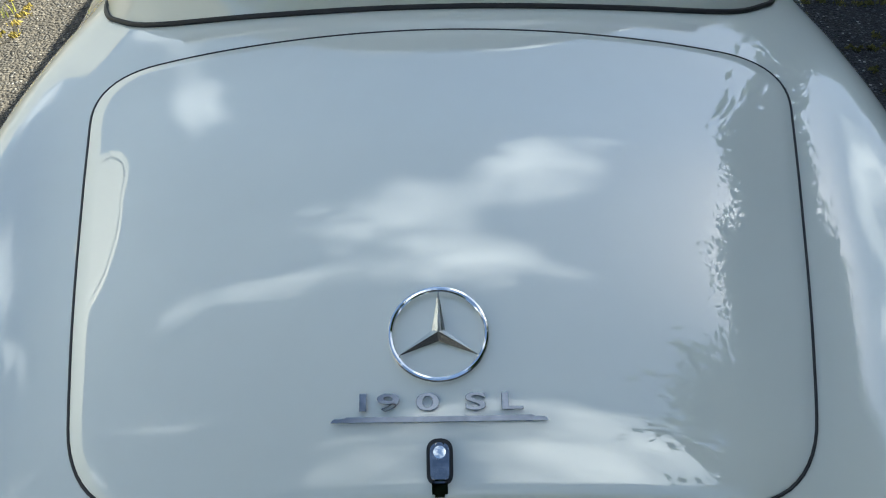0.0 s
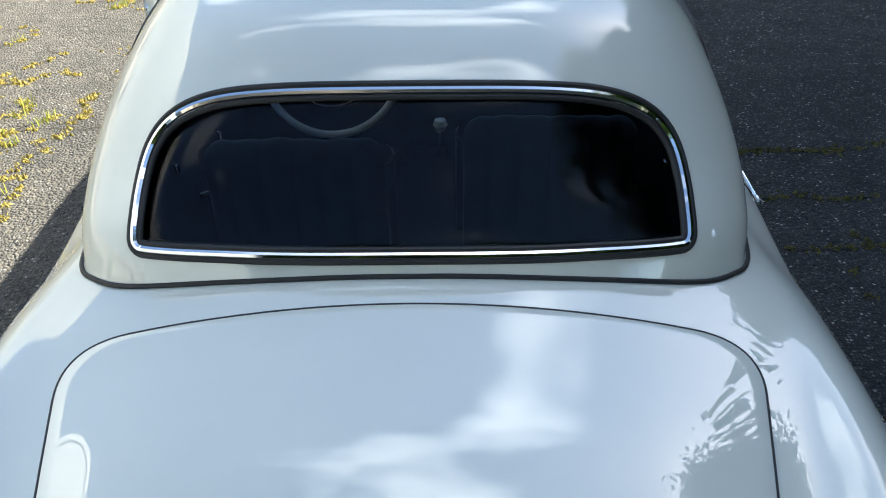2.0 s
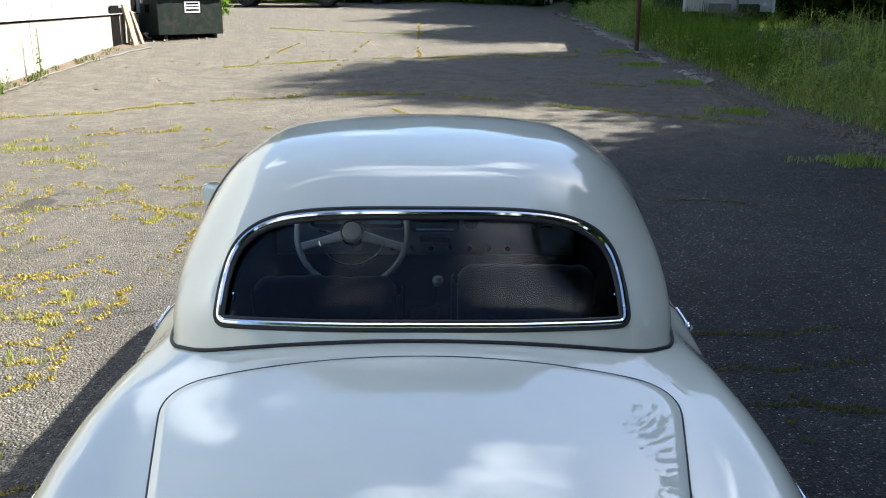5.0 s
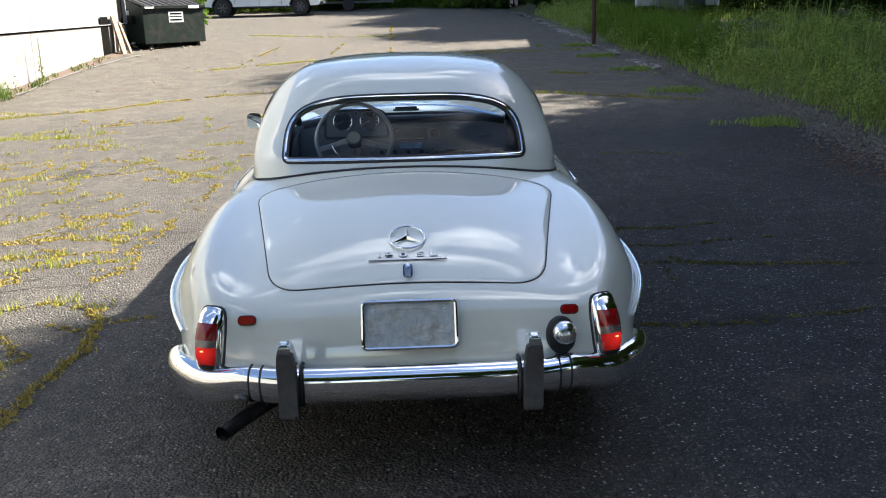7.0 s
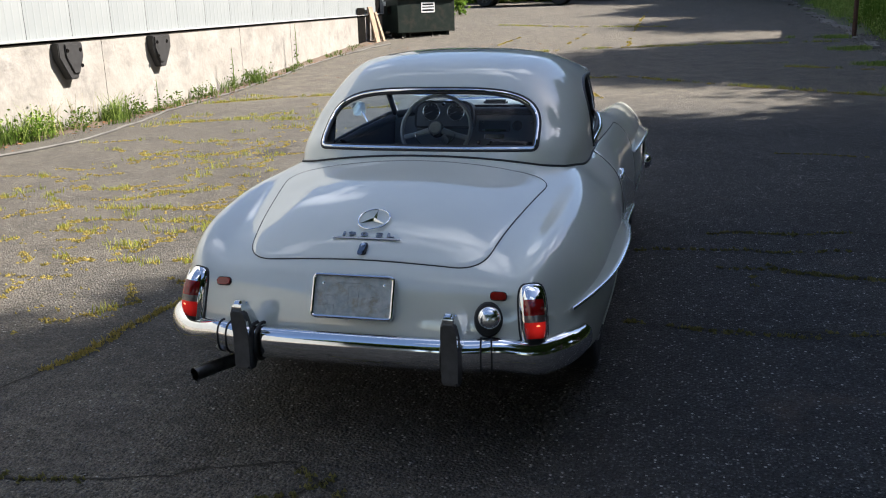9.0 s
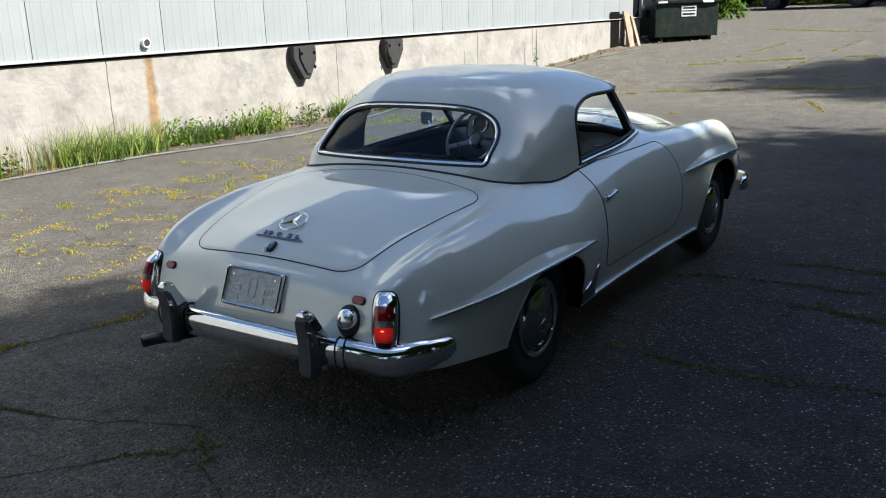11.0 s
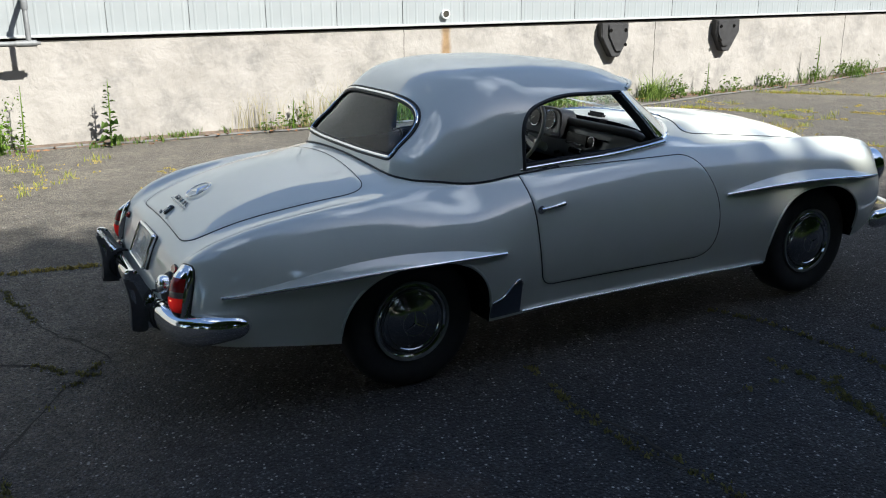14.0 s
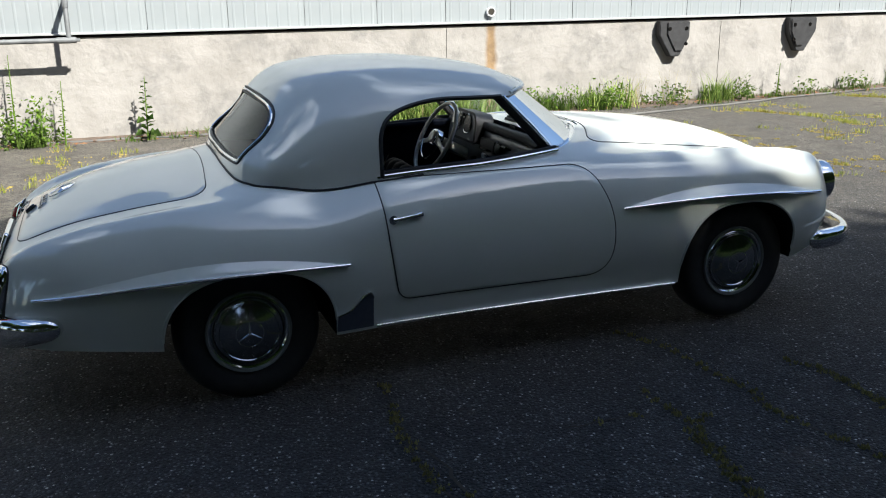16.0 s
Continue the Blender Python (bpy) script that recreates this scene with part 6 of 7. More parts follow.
FLASHING = surface("white_coated_flashing", (0.26, 0.27, 0.27), (0.33, 0.34, 0.34), scale=2.0, rough=0.45)
sv, sf = siding_panel()
first = link_mesh("siding_panel", sv, sf, SIDING, siding, smooth=False)
first.matrix_basis = pose(WALL_X - 0.035, -33.87, 1.157)
for k in range(1, 56):
    o = new("siding_panel", first.data)
    o.parent = siding
    o.matrix_basis = pose(WALL_X - 0.035, -33.87 + k * 1.0, 1.157)
part("drip_flashing", prism([(WALL_X - 0.05, 1.140), (WALL_X + 0.050, 1.132), (WALL_X + 0.052, 1.144), (WALL_X - 0.016, 1.150), (WALL_X - 0.018, 1.160), (WALL_X - 0.05, 1.160)], -34, WALL_END, "y"), FLASHING, siding, "white drip flashing", smooth=False)
# near-black strip painted in for the flashing's shadow line
part("shadow_strip", prism([(WALL_X - 0.05, 1.098), (WALL_X + 0.006, 1.098), (WALL_X + 0.006, 1.132), (WALL_X - 0.05, 1.132)], -34, WALL_END, "y"), DARK, siding, "dark strip standing for the shadow line under the flashing", smooth=False)

# vent, pipe, dock bumpers, hose
vent = thing("wall_vent", "round white vent pipe end in the siding", "vent")
bm = lathe([(0.060, -0.06), (0.066, 0.0), (0.066, 0.018), (0.058, 0.024), (0.050, 0.018), (0.048, -0.02)], 28, "x")
bm.transform(pose(WALL_X, 4.80, 1.285))
part("vent_ring", bm, WHITE_PAINT, vent)
bm = lathe([(0.0, -0.02), (0.045, -0.02), (0.045, 0.02), (0.0, 0.018)], 20, "x")
bm.transform(pose(WALL_X, 4.80, 1.285))
part("vent_screen", bm, CRACK, vent, "dark vent screen")

rail = thing("wall_pipe", "grey galvanised pipe with an elbow, standing off the wall", "pipe")
px = WALL_X + 0.36
part("level_pipe", tube([(px, -6.0, 1.085), (px, -0.84, 1.085)], 0.029, 16), GALV, rail)
part("upright_pipe", tube([(px, -0.79, 1.06), (px, -0.79, 1.50), (px - 0.03, -0.79, 1.545), (px - 0.10, -0.79, 1.57), (WALL_X - 0.05, -0.79, 1.57)], 0.029, 16), GALV, rail)
part("pipe_tee", tube([(px, -0.93, 1.085), (px, -0.71, 1.085)], 0.037, 16), GALV, rail)
part("pipe_elbow", tube([(px, -0.79, 1.46), (px, -0.79, 1.525), (px - 0.05, -0.79, 1.57)], 0.037, 16), GALV, rail)
part("pipe_plug", tube([(px, -0.71, 1.085), (px, -0.67, 1.085)], 0.018, 6), GALV, rail)


def dock_bumper(y, flip):
    d = thing("dock_bumper", "black five-sided rubber dock bumper bolted to the wall", "bumper", "dock bumpers on the wall")
    shape = [(-0.27, 0.26), (0.27, 0.26), (0.27, 0.02), (0.10, -0.27), (-0.06, -0.27), (-0.27, 0.05)]
    if flip:
        shape = [(-a, b) for a, b in shape[::-1]]
    bm = prism([(y + a, 0.825 + b) for a, b in shape], WALL_X, WALL_X + 0.13, "x")
    bmesh.ops.bevel(bm, geom=bm.edges[:], offset=0.012, segments=2, affect="EDGES")
    part("bumper_block", bm, BLACK_PLASTIC, d)
    inner = [(a * 0.72 + (0.05 if not flip else -0.05), b * 0.80 + 0.03) for a, b in shape]
    bm = prism([(y + a, 0.825 + b) for a, b in inner], WALL_X + 0.12, WALL_X + 0.155, "x")
    bmesh.ops.bevel(bm, geom=bm.edges[:], offset=0.008, segments=2, affect="EDGES")
    part("bumper_face", bm, BLACK_PLASTIC, d)
    for a, b in ((-0.11, 0.15), (0.19, 0.15), (0.19, -0.08)):
        bm = lathe([(0.03, 0.0), (0.028, 0.012), (0.016, 0.012), (0.014, 0.004), (0.0, 0.004)], 16, "x")
        bm.transform(pose(WALL_X + 0.152, y + (a if not flip else -a), 0.825 + b))
        part("bolt", bm, DARK, d)


dock_bumper(7.82, False)
dock_bumper(10.27, True)

hose_line = ((-7.5, -14), (-7.7, -6), (-7.62, -1.7), (-7.60, -0.8), (-7.55, 0.0), (-7.50, 0.8), (-7.45, 2.2), (-7.38, 3.2), (-7.22, 4.5), (-6.88, 5.4), (-6.72, 6.1), (-6.75, 7.2), (-7.12, 8.9), (-7.42, 10.4), (-7.40, 12.0), (-7.44, 13.0), (-7.40, 14.2), (-7.46, 15.7), (-7.40, 17.5), (-7.12, 19.5), (-6.9, 20.6))
pts = hermite(np.arange(len(hose_line)), np.array(hose_line), np.linspace(0, len(hose_line) - 1, 190))
pts = [(x + 0.025 * math.sin(y * 3.1) + 0.015 * math.sin(y * 7.0), y) for x, y in pts]
tagged(part("garden_hose", tube([(x, y, ground_z(x, y) + 0.016) for x, y in pts], 0.017, 8), HOSE), "long grey hose lying on the asphalt along the wall", "hose")
verts, faces = [], []
ys = np.arange(-30, 22.5, 0.15)
for y in ys:
    w = 0.28 + 0.10 * noise.noise(Vector((y, 0, 0))) + 0.05 * noise.noise(Vector((y * 4, 3, 0)))
    verts += [(WALL_X, y, ground_z(WALL_X, y) + 0.045), (WALL_X + w * 0.5, y, ground_z(WALL_X, y) + 0.022), (WALL_X + w, y, ground_z(WALL_X + w, y) + 0.002)]
for k in range(len(ys) - 1):
    for q in (0, 1):
        faces.append((3 * k + q, 3 * k + q + 1, 3 * k + q + 4, 3 * k + q + 3))
tagged(link_mesh("soil_strip", verts, faces, surface("litter_soil", (0.055, 0.042, 0.032), (0.135, 0.095, 0.068), scale=18, rough=1.0, bump=0.8, bump_scale=60)), "brown soil and leaf litter along the wall foot", "soil", kind="structure")


# ---- plants ----
def leaf_cloud(centres, per, clump, size, seed):
    """Loose leaves round many centres, as vertices and quads."""
    r = np.random.default_rng(seed)
    c = np.repeat(np.array(centres), per, axis=0)
    n = len(c)
    p = c + r.normal(0, 1, (n, 3)) * clump
    u = r.normal(0, 1, (n, 3))
    u /= np.linalg.norm(u, axis=1)[:, None]
    w = r.normal(0, 1, (n, 3))
    w -= u * (w * u).sum(1)[:, None]
    w /= np.linalg.norm(w, axis=1)[:, None]
    s = size * r.uniform(0.6, 1.3, n)[:, None]
    v = np.stack([p - u * s, p - w * s * 0.5, p + u * s, p + w * s * 0.5], 1).reshape(-1, 3)
    f = [tuple(q) for q in (np.arange(n)[:, None] * 4 + np.arange(4)).tolist()]
    return v, f


def make_tree(seed, height, crown_r, crown_z, flat, clumps, per, size, material, label, name="tree", low=0.0):
    r = np.random.default_rng(seed)
    tree_ob = thing(name, label, "tree" if name == "tree" else "bush", "trees round the lot" if name == "tree" else "bushes behind the lot")
    bm = bmesh.new()
    top = crown_z + crown_r * flat * 0.5
    if name == "tree":
        tube([(0, 0, -0.3), (0.05, 0.02, 0.5), (0.1, -0.05, height * 0.3), (0.0, 0.1, height * 0.6), (0.05, 0, top)], [0.30, 0.22, 0.18, 0.12, 0.03], 10, bm=bm)
    centres, rim = [], []
    for k in range(clumps):
        d = r.normal(0, 1, 3)
        d /= np.linalg.norm(d)
        rad = r.uniform(0.25, 1.0) ** 0.4
        lump = 1 + 0.22 * noise.noise(Vector(d * 2.2 + seed))
        q = d * rad * lump * np.array([crown_r, crown_r, crown_r * flat])
        centres.append((q[0], q[1], max(low, q[2] + crown_z)))
        rim.append(name == "tree" and rad * lump > 0.93 and d[2] > -0.2)
    for k in range(0, clumps, max(1, clumps // 22)):
        c = centres[k]
        h = max(0.15, min(c[2] * 0.7, top * 0.85))
        tube([(0.02, 0.0, h * 0.75), (c[0] * 0.45, c[1] * 0.45, h), tuple(c)], [0.07 if name == "tree" else 0.02, 0.045 if name == "tree" else 0.015, 0.01], 6, bm=bm)
    part("trunk" if name == "tree" else "stems", bm, BARK, tree_ob)
    v, f = leaf_cloud([c for c, thin in zip(centres, rim) if not thin], per, crown_r * 0.085, size, seed)
    if any(rim):
        v2, f2 = leaf_cloud([c for c, thin in zip(centres, rim) if thin], int(per * 0.6), crown_r * 0.10, size * 0.8, seed + 1)
        f = f + [tuple(i + len(v) for i in q) for q in f2]
        v = np.vstack([v, v2])
    link_mesh("crown", v, f, material, tree_ob, smooth=False)
    return tree_ob


tree_a = make_tree(11, 9, 4.6, 7.6, 0.75, 380, 62, 0.20, LEAF, "tall broad-leaved tree with a dense dark green crown")
tree_b = make_tree(23, 10, 3.9, 7.0, 1.05, 360, 62, 0.20, LEAF, "tall broad-leaved tree with a dense dark green crown")
# unseen shade trees on the right, placed to cast the shadows, and the woods behind
tree_a.matrix_basis = pose(10.99, 1.69, 0.2, 0, 0, 285)
tree_a.scale = (0.94, 0.94, 1.08)
tree_b.matrix_basis = pose(12.5, 9.45, 0.5, 0, 0, 314)
tree_b.scale = (1.14, 1.14, 1.02)
# the last three are unseen, behind the car, added to dim its tail
spots = [(9.35, -4.0, 1.26, 16), (10.49, 2.16, 0.915, 280), (15.0, 17.0, 1.0), (14.2, 21.2, 0.85), (12.0, -11.5, 1.1), (17, 3, 1.15), (17, -6, 1.2), (12.6, 30.4, 0.72), (11.0, 36.5, 1.0), (19, 18, 1.2), (12, 40, 1.1),
         (4, 54, 1.1), (-4, 55, 1.15), (-11, 54, 1.1), (-18, 52, 1.2), (9, 48, 1.2), (17, 42, 1.2), (-26, 48, 1.2), (22, 34, 1.2), (25, 24, 1.2), (24, 8, 1.3), (12, -17, 1.4), (5, -22, 1.5), (-4, -25, 1.5)]
for k, (x, y, s, *turn) in enumerate(spots):
    src = tree_a if k % 2 else tree_b
    t = copy_thing(src, pose(x, y, ground_z(x, y) - (0.0 if turn else 0.1), 0, 0, turn[0] if turn else 47 * k))
    t.scale = (s, s, s * {0: 1.09, 1: 1.18, 3: 1.6, 7: 1.5}.get(k, 1.0 if k < 9 else 0.9))

# extra unseen tree, added to keep the sun off the front wheel and wing
t = copy_thing(tree_b, pose(13.0, 7.8, 0.4, 0, 0, 33))
t.scale = (0.90, 0.90, 1.06)

bush = make_tree(31, 2, 1.5, 1.0, 0.75, 130, 40, 0.11, BUSH_LEAF, "leafy light green bush in the sun", "bush", low=0.1)
bush.matrix_basis = pose(-8.6, 43.5, 1.15)
for k, (x, y, s) in enumerate(((-11.5, 44.5, 1.2), (-6.0, 44.0, 0.9), (-3.2, 45, 1.1), (-14.5, 43, 1.2), (7.4, 31, 0.8), (-0.4, 45.5, 1.0), (2.5, 44, 0.9), (-9.3, 33.5, 1.0), (-17, 40, 1.3))):
    b = copy_thing(bush, pose(x, y, ground_z(x, y) - 0.1, 0, 0, 70 * k))
    b.scale = (s, s, s)
dark_bush = make_tree(37, 2, 2.2, 1.8, 0.9, 170, 44, 0.16, LEAF, "dark green understorey bush in the shade", "bush", low=0.1)
dark_bush.matrix_basis = pose(10.5, 24.5, 0.9)
# those nearer than y 12 are unseen, added to darken the car's reflections
for k, (x, y, s) in enumerate(((12.6, 25.5, 1.1), (9.0, 29.5, 0.9), (14, 21, 1.2), (15.5, 16, 1.1), (14.6, 10, 1.1), (14.2, 5.5, 1.1), (14.8, 1, 1.2), (14.2, -3.5, 1.1), (14.8, -8, 1.2), (14.0, -13, 1.2), (7.0, 37, 1.1), (5.2, 43, 1.1), (9.5, 36, 1.2), (12.5, 33, 1.3), (-1.5, 47.5, 1.2), (2.0, 47.5, 1.2), (15, -18, 1.2), (10, -24, 1.3), (2, -27, 1.3))):
    b = copy_thing(dark_bush, pose(x, y, ground_z(x, y) - 0.1, 0, 0, 50 * k))
    b.scale = (s, s, s)

for k in range(12):
    x = -24 + 2.9 * k
    b = copy_thing(dark_bush, pose(x, 50.5 + 0.8 * (k % 3), 1.2, 0, 0, 61 * k))
    b.scale = (1.5, 1.2, 2.3 + 0.25 * (k % 4))

def weed_bush(points, seed, material, name, label, high=0.45):
    """Broad-leaved weeds: loose leaf clumps on the ground at the points."""
    r = np.random.default_rng(seed)
    centres = []
    for x, y in points:
        for k in range(r.integers(3, 8)):
            centres.append((x + r.normal(0, 0.10), y + r.normal(0, 0.10), ground_z(x, y) + 0.04 + high * r.uniform(0, 1) ** 1.3))
    v, f = leaf_cloud(centres, 14, 0.055, 0.028, seed)
    tagged(link_mesh(name, v, f, material, smooth=False), label, "weeds", kind="stuff")


# weeds along the wall
def weed_line(y0, y1, n, seed):
    r = np.random.default_rng(seed)
    return [(WALL_X + 0.05 + abs(r.normal(0, 0.13)), y) for y in r.uniform(y0, y1, n)]


tall = weed_line(4.95, 6.6, 30, 1) + weed_line(3.2, 4.6, 30, 2) + weed_line(8.4, 9.0, 9, 3) + weed_line(11.0, 14, 9, 4) + weed_line(-7, -3, 22, 9)
blades(tall, 0.36, 0.07, 22, GRASS, "wall_grass", 0.006, 1.1, kind_label=("tall green grass clumps against the wall", "grass"))
blades(weed_line(-12, 20, 130, 5), 0.13, 0.06, 16, GRASS, "wall_weeds", 0.008, 0.8, kind_label=("low green weeds along the wall foot", "weeds"))
blades(weed_line(1.6, 4.3, 34, 6) + weed_line(6.6, 8.0, 12, 8), 0.60, 0.05, 9, DRY_GRASS, "dry_stalks", 0.003, 0.35, kind_label=("dry straw-coloured stalks against the wall", "grass"))


def tall_weed(x, y, high, leaf, seed, label, dark=False, name="tall_weed"):
    r = np.random.default_rng(seed)
    z0 = ground_z(x, y)
    w = thing(name, label, "plant", "tall weeds by the wall", at=(x, y, z0))
    part("stem", tube([(0, 0, 0), (0.01, 0.015, high * 0.5), (0.0, 0.03, high)], [0.012, 0.009, 0.004], 6), BUSH_LEAF, w)
    verts, faces = [], []
    n = int(high / (0.022 if dark else 0.014))
    for k in range(n):
        f = k / n
        a = k * 2.4 + r.uniform(-0.9, 0.9)
        ln = leaf * (1 - 0.8 * f ** 0.8) * r.uniform(0.45, 1.25)
        z = high * (0.06 + 0.92 * f)
        d = Vector((math.cos(a), math.sin(a), 0))
        s = Vector((-math.sin(a), math.cos(a), 0)) * ln * (0.24 if dark else 0.10) * r.uniform(0.7, 1.2)
        b, m_, t = Vector((0, 0.02 * f, z)), Vector((0, 0, z)) + d * ln * 0.55 + Vector((0, 0, ln * r.uniform(0.1, 0.45))), Vector((0, 0, z)) + d * ln + Vector((0, 0, ln * r.uniform(-0.25, 0.35)))
        i = len(verts)
        verts += [tuple(b), tuple(m_ + s), tuple(t), tuple(m_ - s)]
        faces += [(i, i + 1, i + 2), (i, i + 2, i + 3)]
    link_mesh("leaves", verts, faces, LEAF if dark else GRASS, w, smooth=False)


tall_weed(-7.45, -0.02, 0.80, 0.22, 1, "tall mullein with big dark green leaves by the wall", True, "mullein")
for k, (y, h) in enumerate(((-1.52, 1.10), (-0.98, 0.78), (-1.24, 0.46), (9.75, 0.55), (12.4, 0.85), (6.9, 0.45), (15.6, 1.0), (2.3, 0.4), (-3.2, 1.0))):
    tall_weed(-7.52 + 0.05 * (k % 3), y, h, 0.11, 10 + k, "tall ferny green weed growing by the wall")
weed_bush([(-7.47 + rng.normal(0, 0.05), -1.32 + rng.normal(0, 0.13)) for _ in range(6)], 55, BUSH_LEAF, "bushy_weed", "bushy light green weed against the wall", 0.50)
blades([(-7.45 + rng.normal(0, 0.06), -1.35 + rng.normal(0, 0.13)) for _ in range(16)], 0.30, 0.04, 14, GRASS, "weed_clump", 0.005, 1.1, kind_label=("bushy green weed clump by the wall", "weeds"))

# grass bank on the right
gr = np.random.default_rng(12)
bank_pts = [(kerb_x(y) + 0.5 + abs(gr.normal(0, 2.6)), y) for y in gr.uniform(2.5, 34, 4600)]
bank_pts = [(x, y) for x, y in bank_pts if not (6.0 < x < 9.2 and 15.5 < y < 20.6)]
lush = [noise.noise(Vector((x * 0.7, y * 0.5, 3.0))) + 0.5 * noise.noise(Vector((x * 2.1, y * 1.7, 9.0))) for x, y in bank_pts]
blades([p for p, q in zip(bank_pts, lush) if q > -0.35], 0.24, 0.10, 11, BANK_GREEN, "bank_grass", 0.006, 0.9, kind_label=("green grass and weeds on the bank", "grass"), hmin=0.2, seed=21)
blades([p for p, q in zip(bank_pts, lush) if q > 0.22], 0.42, 0.09, 8, BANK_GREEN, "bank_tall_grass", 0.007, 0.7, kind_label=("tall grass clumps on the bank", "grass"), hmin=0.3, seed=31)
blades([p for p, q in zip(bank_pts, lush) if abs(q) < 0.05], 0.50, 0.12, 5, DRY_GRASS, "bank_dry_grass", 0.003, 0.8, kind_label=("dry stalks among the bank grass", "grass"), seed=32)
blades([(x, y) for x, y in bank_pts if gr.uniform() < 0.05 and x > kerb_x(y) + 1.0], 0.95, 0.08, 5, BANK_GREEN, "bank_weeds", 0.012, 0.35, kind_label=("tall weed stems standing in the bank grass", "weeds"), seed=22)
blades([(kerb_x(y) + 0.6 + abs(gr.normal(0, 0.5)), y) for y in gr.uniform(14.5, 24, 170)], 1.0, 0.06, 12, BUSH_LEAF, "sunny_weeds", 0.010, 0.4, kind_label=("sunlit yellow-green tall weeds at the lot's edge", "weeds"), seed=23)
blades([(kerb_x(y) - 0.1 - abs(gr.normal(0, 0.4)), y) for yc in (7.4, 11.4, 14.7, 17.6, 20.4) for y in gr.normal(yc, 0.14, 34)], 0.10, 0.06, 24, BANK_GREEN, "edge_grass", 0.005, 0.8, kind_label=("low grass tongues reaching onto the asphalt", "grass"), seed=24)
blades([(gr.uniform(5, 14), gr.uniform(-12, 3)) for _ in range(900)], 0.35, 0.12, 10, GRASS, "near_bank_grass", 0.010, 0.6, kind_label=("green grass beside the lot", "grass"), seed=25)
blades([(gr.uniform(-12, 6), gr.uniform(44.5, 47)) for _ in range(500)], 0.5, 0.12, 10, BUSH_LEAF, "far_grass", 0.014, 0.6, kind_label=("grass at the far end of the lot", "grass"), seed=26)

weed_bush([p for p, q in zip(bank_pts, lush) if gr.uniform() < 0.20], 51, BANK_GREEN, "bank_leafy_weeds", "broad-leaved green weeds on the bank")
weed_bush([(kerb_x(y) + 0.45 + abs(gr.normal(0, 0.5)), y) for y in gr.uniform(13, 24, 90)], 52, BUSH_LEAF, "edge_leafy_weeds", "light green leafy weeds at the lot's edge", 0.7)
weed_bush(weed_line(4.95, 5.9, 11, 11) + weed_line(6.1, 6.9, 6, 14), 53, BUSH_LEAF, "wall_leafy_weeds", "bright green leafy weeds along the wall foot", 0.32)
weed_bush(weed_line(7.4, 8.1, 5, 15) + weed_line(8.6, 9.4, 9, 16) + weed_line(-1.8, -1.1, 4, 12) + weed_line(10.4, 14, 12, 13) + weed_line(2.0, 2.6, 3, 17), 54, GRASS, "low_leafy_weeds", "low broad-leaved green weeds along the wall foot", 0.20)
arching = weed_line(3.0, 4.72, 46, 21) + weed_line(6.2, 7.0, 8, 22) + weed_line(8.5, 8.9, 7, 23)
blades(arching, 0.54, 0.09, 16, BANK_GREEN, "arching_grass", 0.006, 0.95, kind_label=("long arching green grass against the wall", "grass"), hmin=0.25, seed=71)
blades(weed_line(2.7, 4.6, 26, 25), 0.80, 0.06, 4, DRY_GRASS, "seed_heads", 0.003, 0.5, kind_label=("pale seed stalks above the wall grass", "grass"), hmin=0.5, seed=72)
blades([p for p in bank_pts if gr.uniform() < 0.012], 0.75, 0.10, 3, YELLOW_GRASS, "bank_flower_stalks", 0.006, 0.4, kind_label=("pale yellow-green seed stalks on the bank", "grass"), seed=33)

# kerb stones and gravel
kr = np.random.default_rng(9)
kerb = thing("kerb", "worn and broken stone kerb at the edge of the lot", "kerb")
kerb["kind"] = "structure"
y = 14.6
while y < 44:
    ln = kr.uniform(0.35, 1.25)
    x = kerb_x(y) + kr.normal(0.10, 0.05)
    if kr.uniform() < 0.78:
        bm = box_bm((kr.uniform(0.20, 0.46), ln - kr.uniform(0.02, 0.12), 0.16), (0, 0, 0), 0.03)
        bmesh.ops.subdivide_edges(bm, edges=[e for e in bm.edges if e.calc_length() > 0.15], cuts=3, use_grid_fill=True)
        for v in bm.verts:
            v.co += Vector(kr.normal(0, 0.016, 3))
        bm.transform(pose(x, y + ln / 2, ground_z(x, y + ln / 2) + kr.uniform(-0.075, -0.045), math.degrees(0.038), kr.uniform(-5, 5), kr.uniform(-12, 12)))
        part("kerb_stone", bm, STONE, kerb)
    y += ln
peb_v, peb_f = [], []
for k in range(15000):
    y = kr.uniform(2.0, 16.5)
    if k % 3 == 0:
        y = kr.uniform(15.0, 21.0)
    x = kr.uniform(5.9, 9.4) if y > 14 and k % 2 else kerb_x(y) + 0.22 + kr.normal(0, 0.16 + 0.014 * max(0.0, 12 - y))
    s = kr.uniform(0.008, 0.026)
    z = ground_z(x, y) + s * 0.3
    i = len(peb_v)
    d = kr.uniform(0.6, 1.2, 6) * s
    peb_v += [(x + d[0], y, z), (x, y + d[1], z), (x - d[2], y, z), (x, y - d[3], z), (x, y, z + d[4] * 0.8), (x, y, z - s)]
    peb_f += [(i + a, i + b, i + 4) for a, b in ((0, 1), (1, 2), (2, 3), (3, 0))] + [(i + b, i + a, i + 5) for a, b in ((0, 1), (1, 2), (2, 3), (3, 0))]
tagged(link_mesh("gravel", peb_v, peb_f, GRAVEL, smooth=False), "loose grey gravel along the lot's edge", "gravel", kind="stuff")
tw = np.random.default_rng(3)
lv, lf = [], []
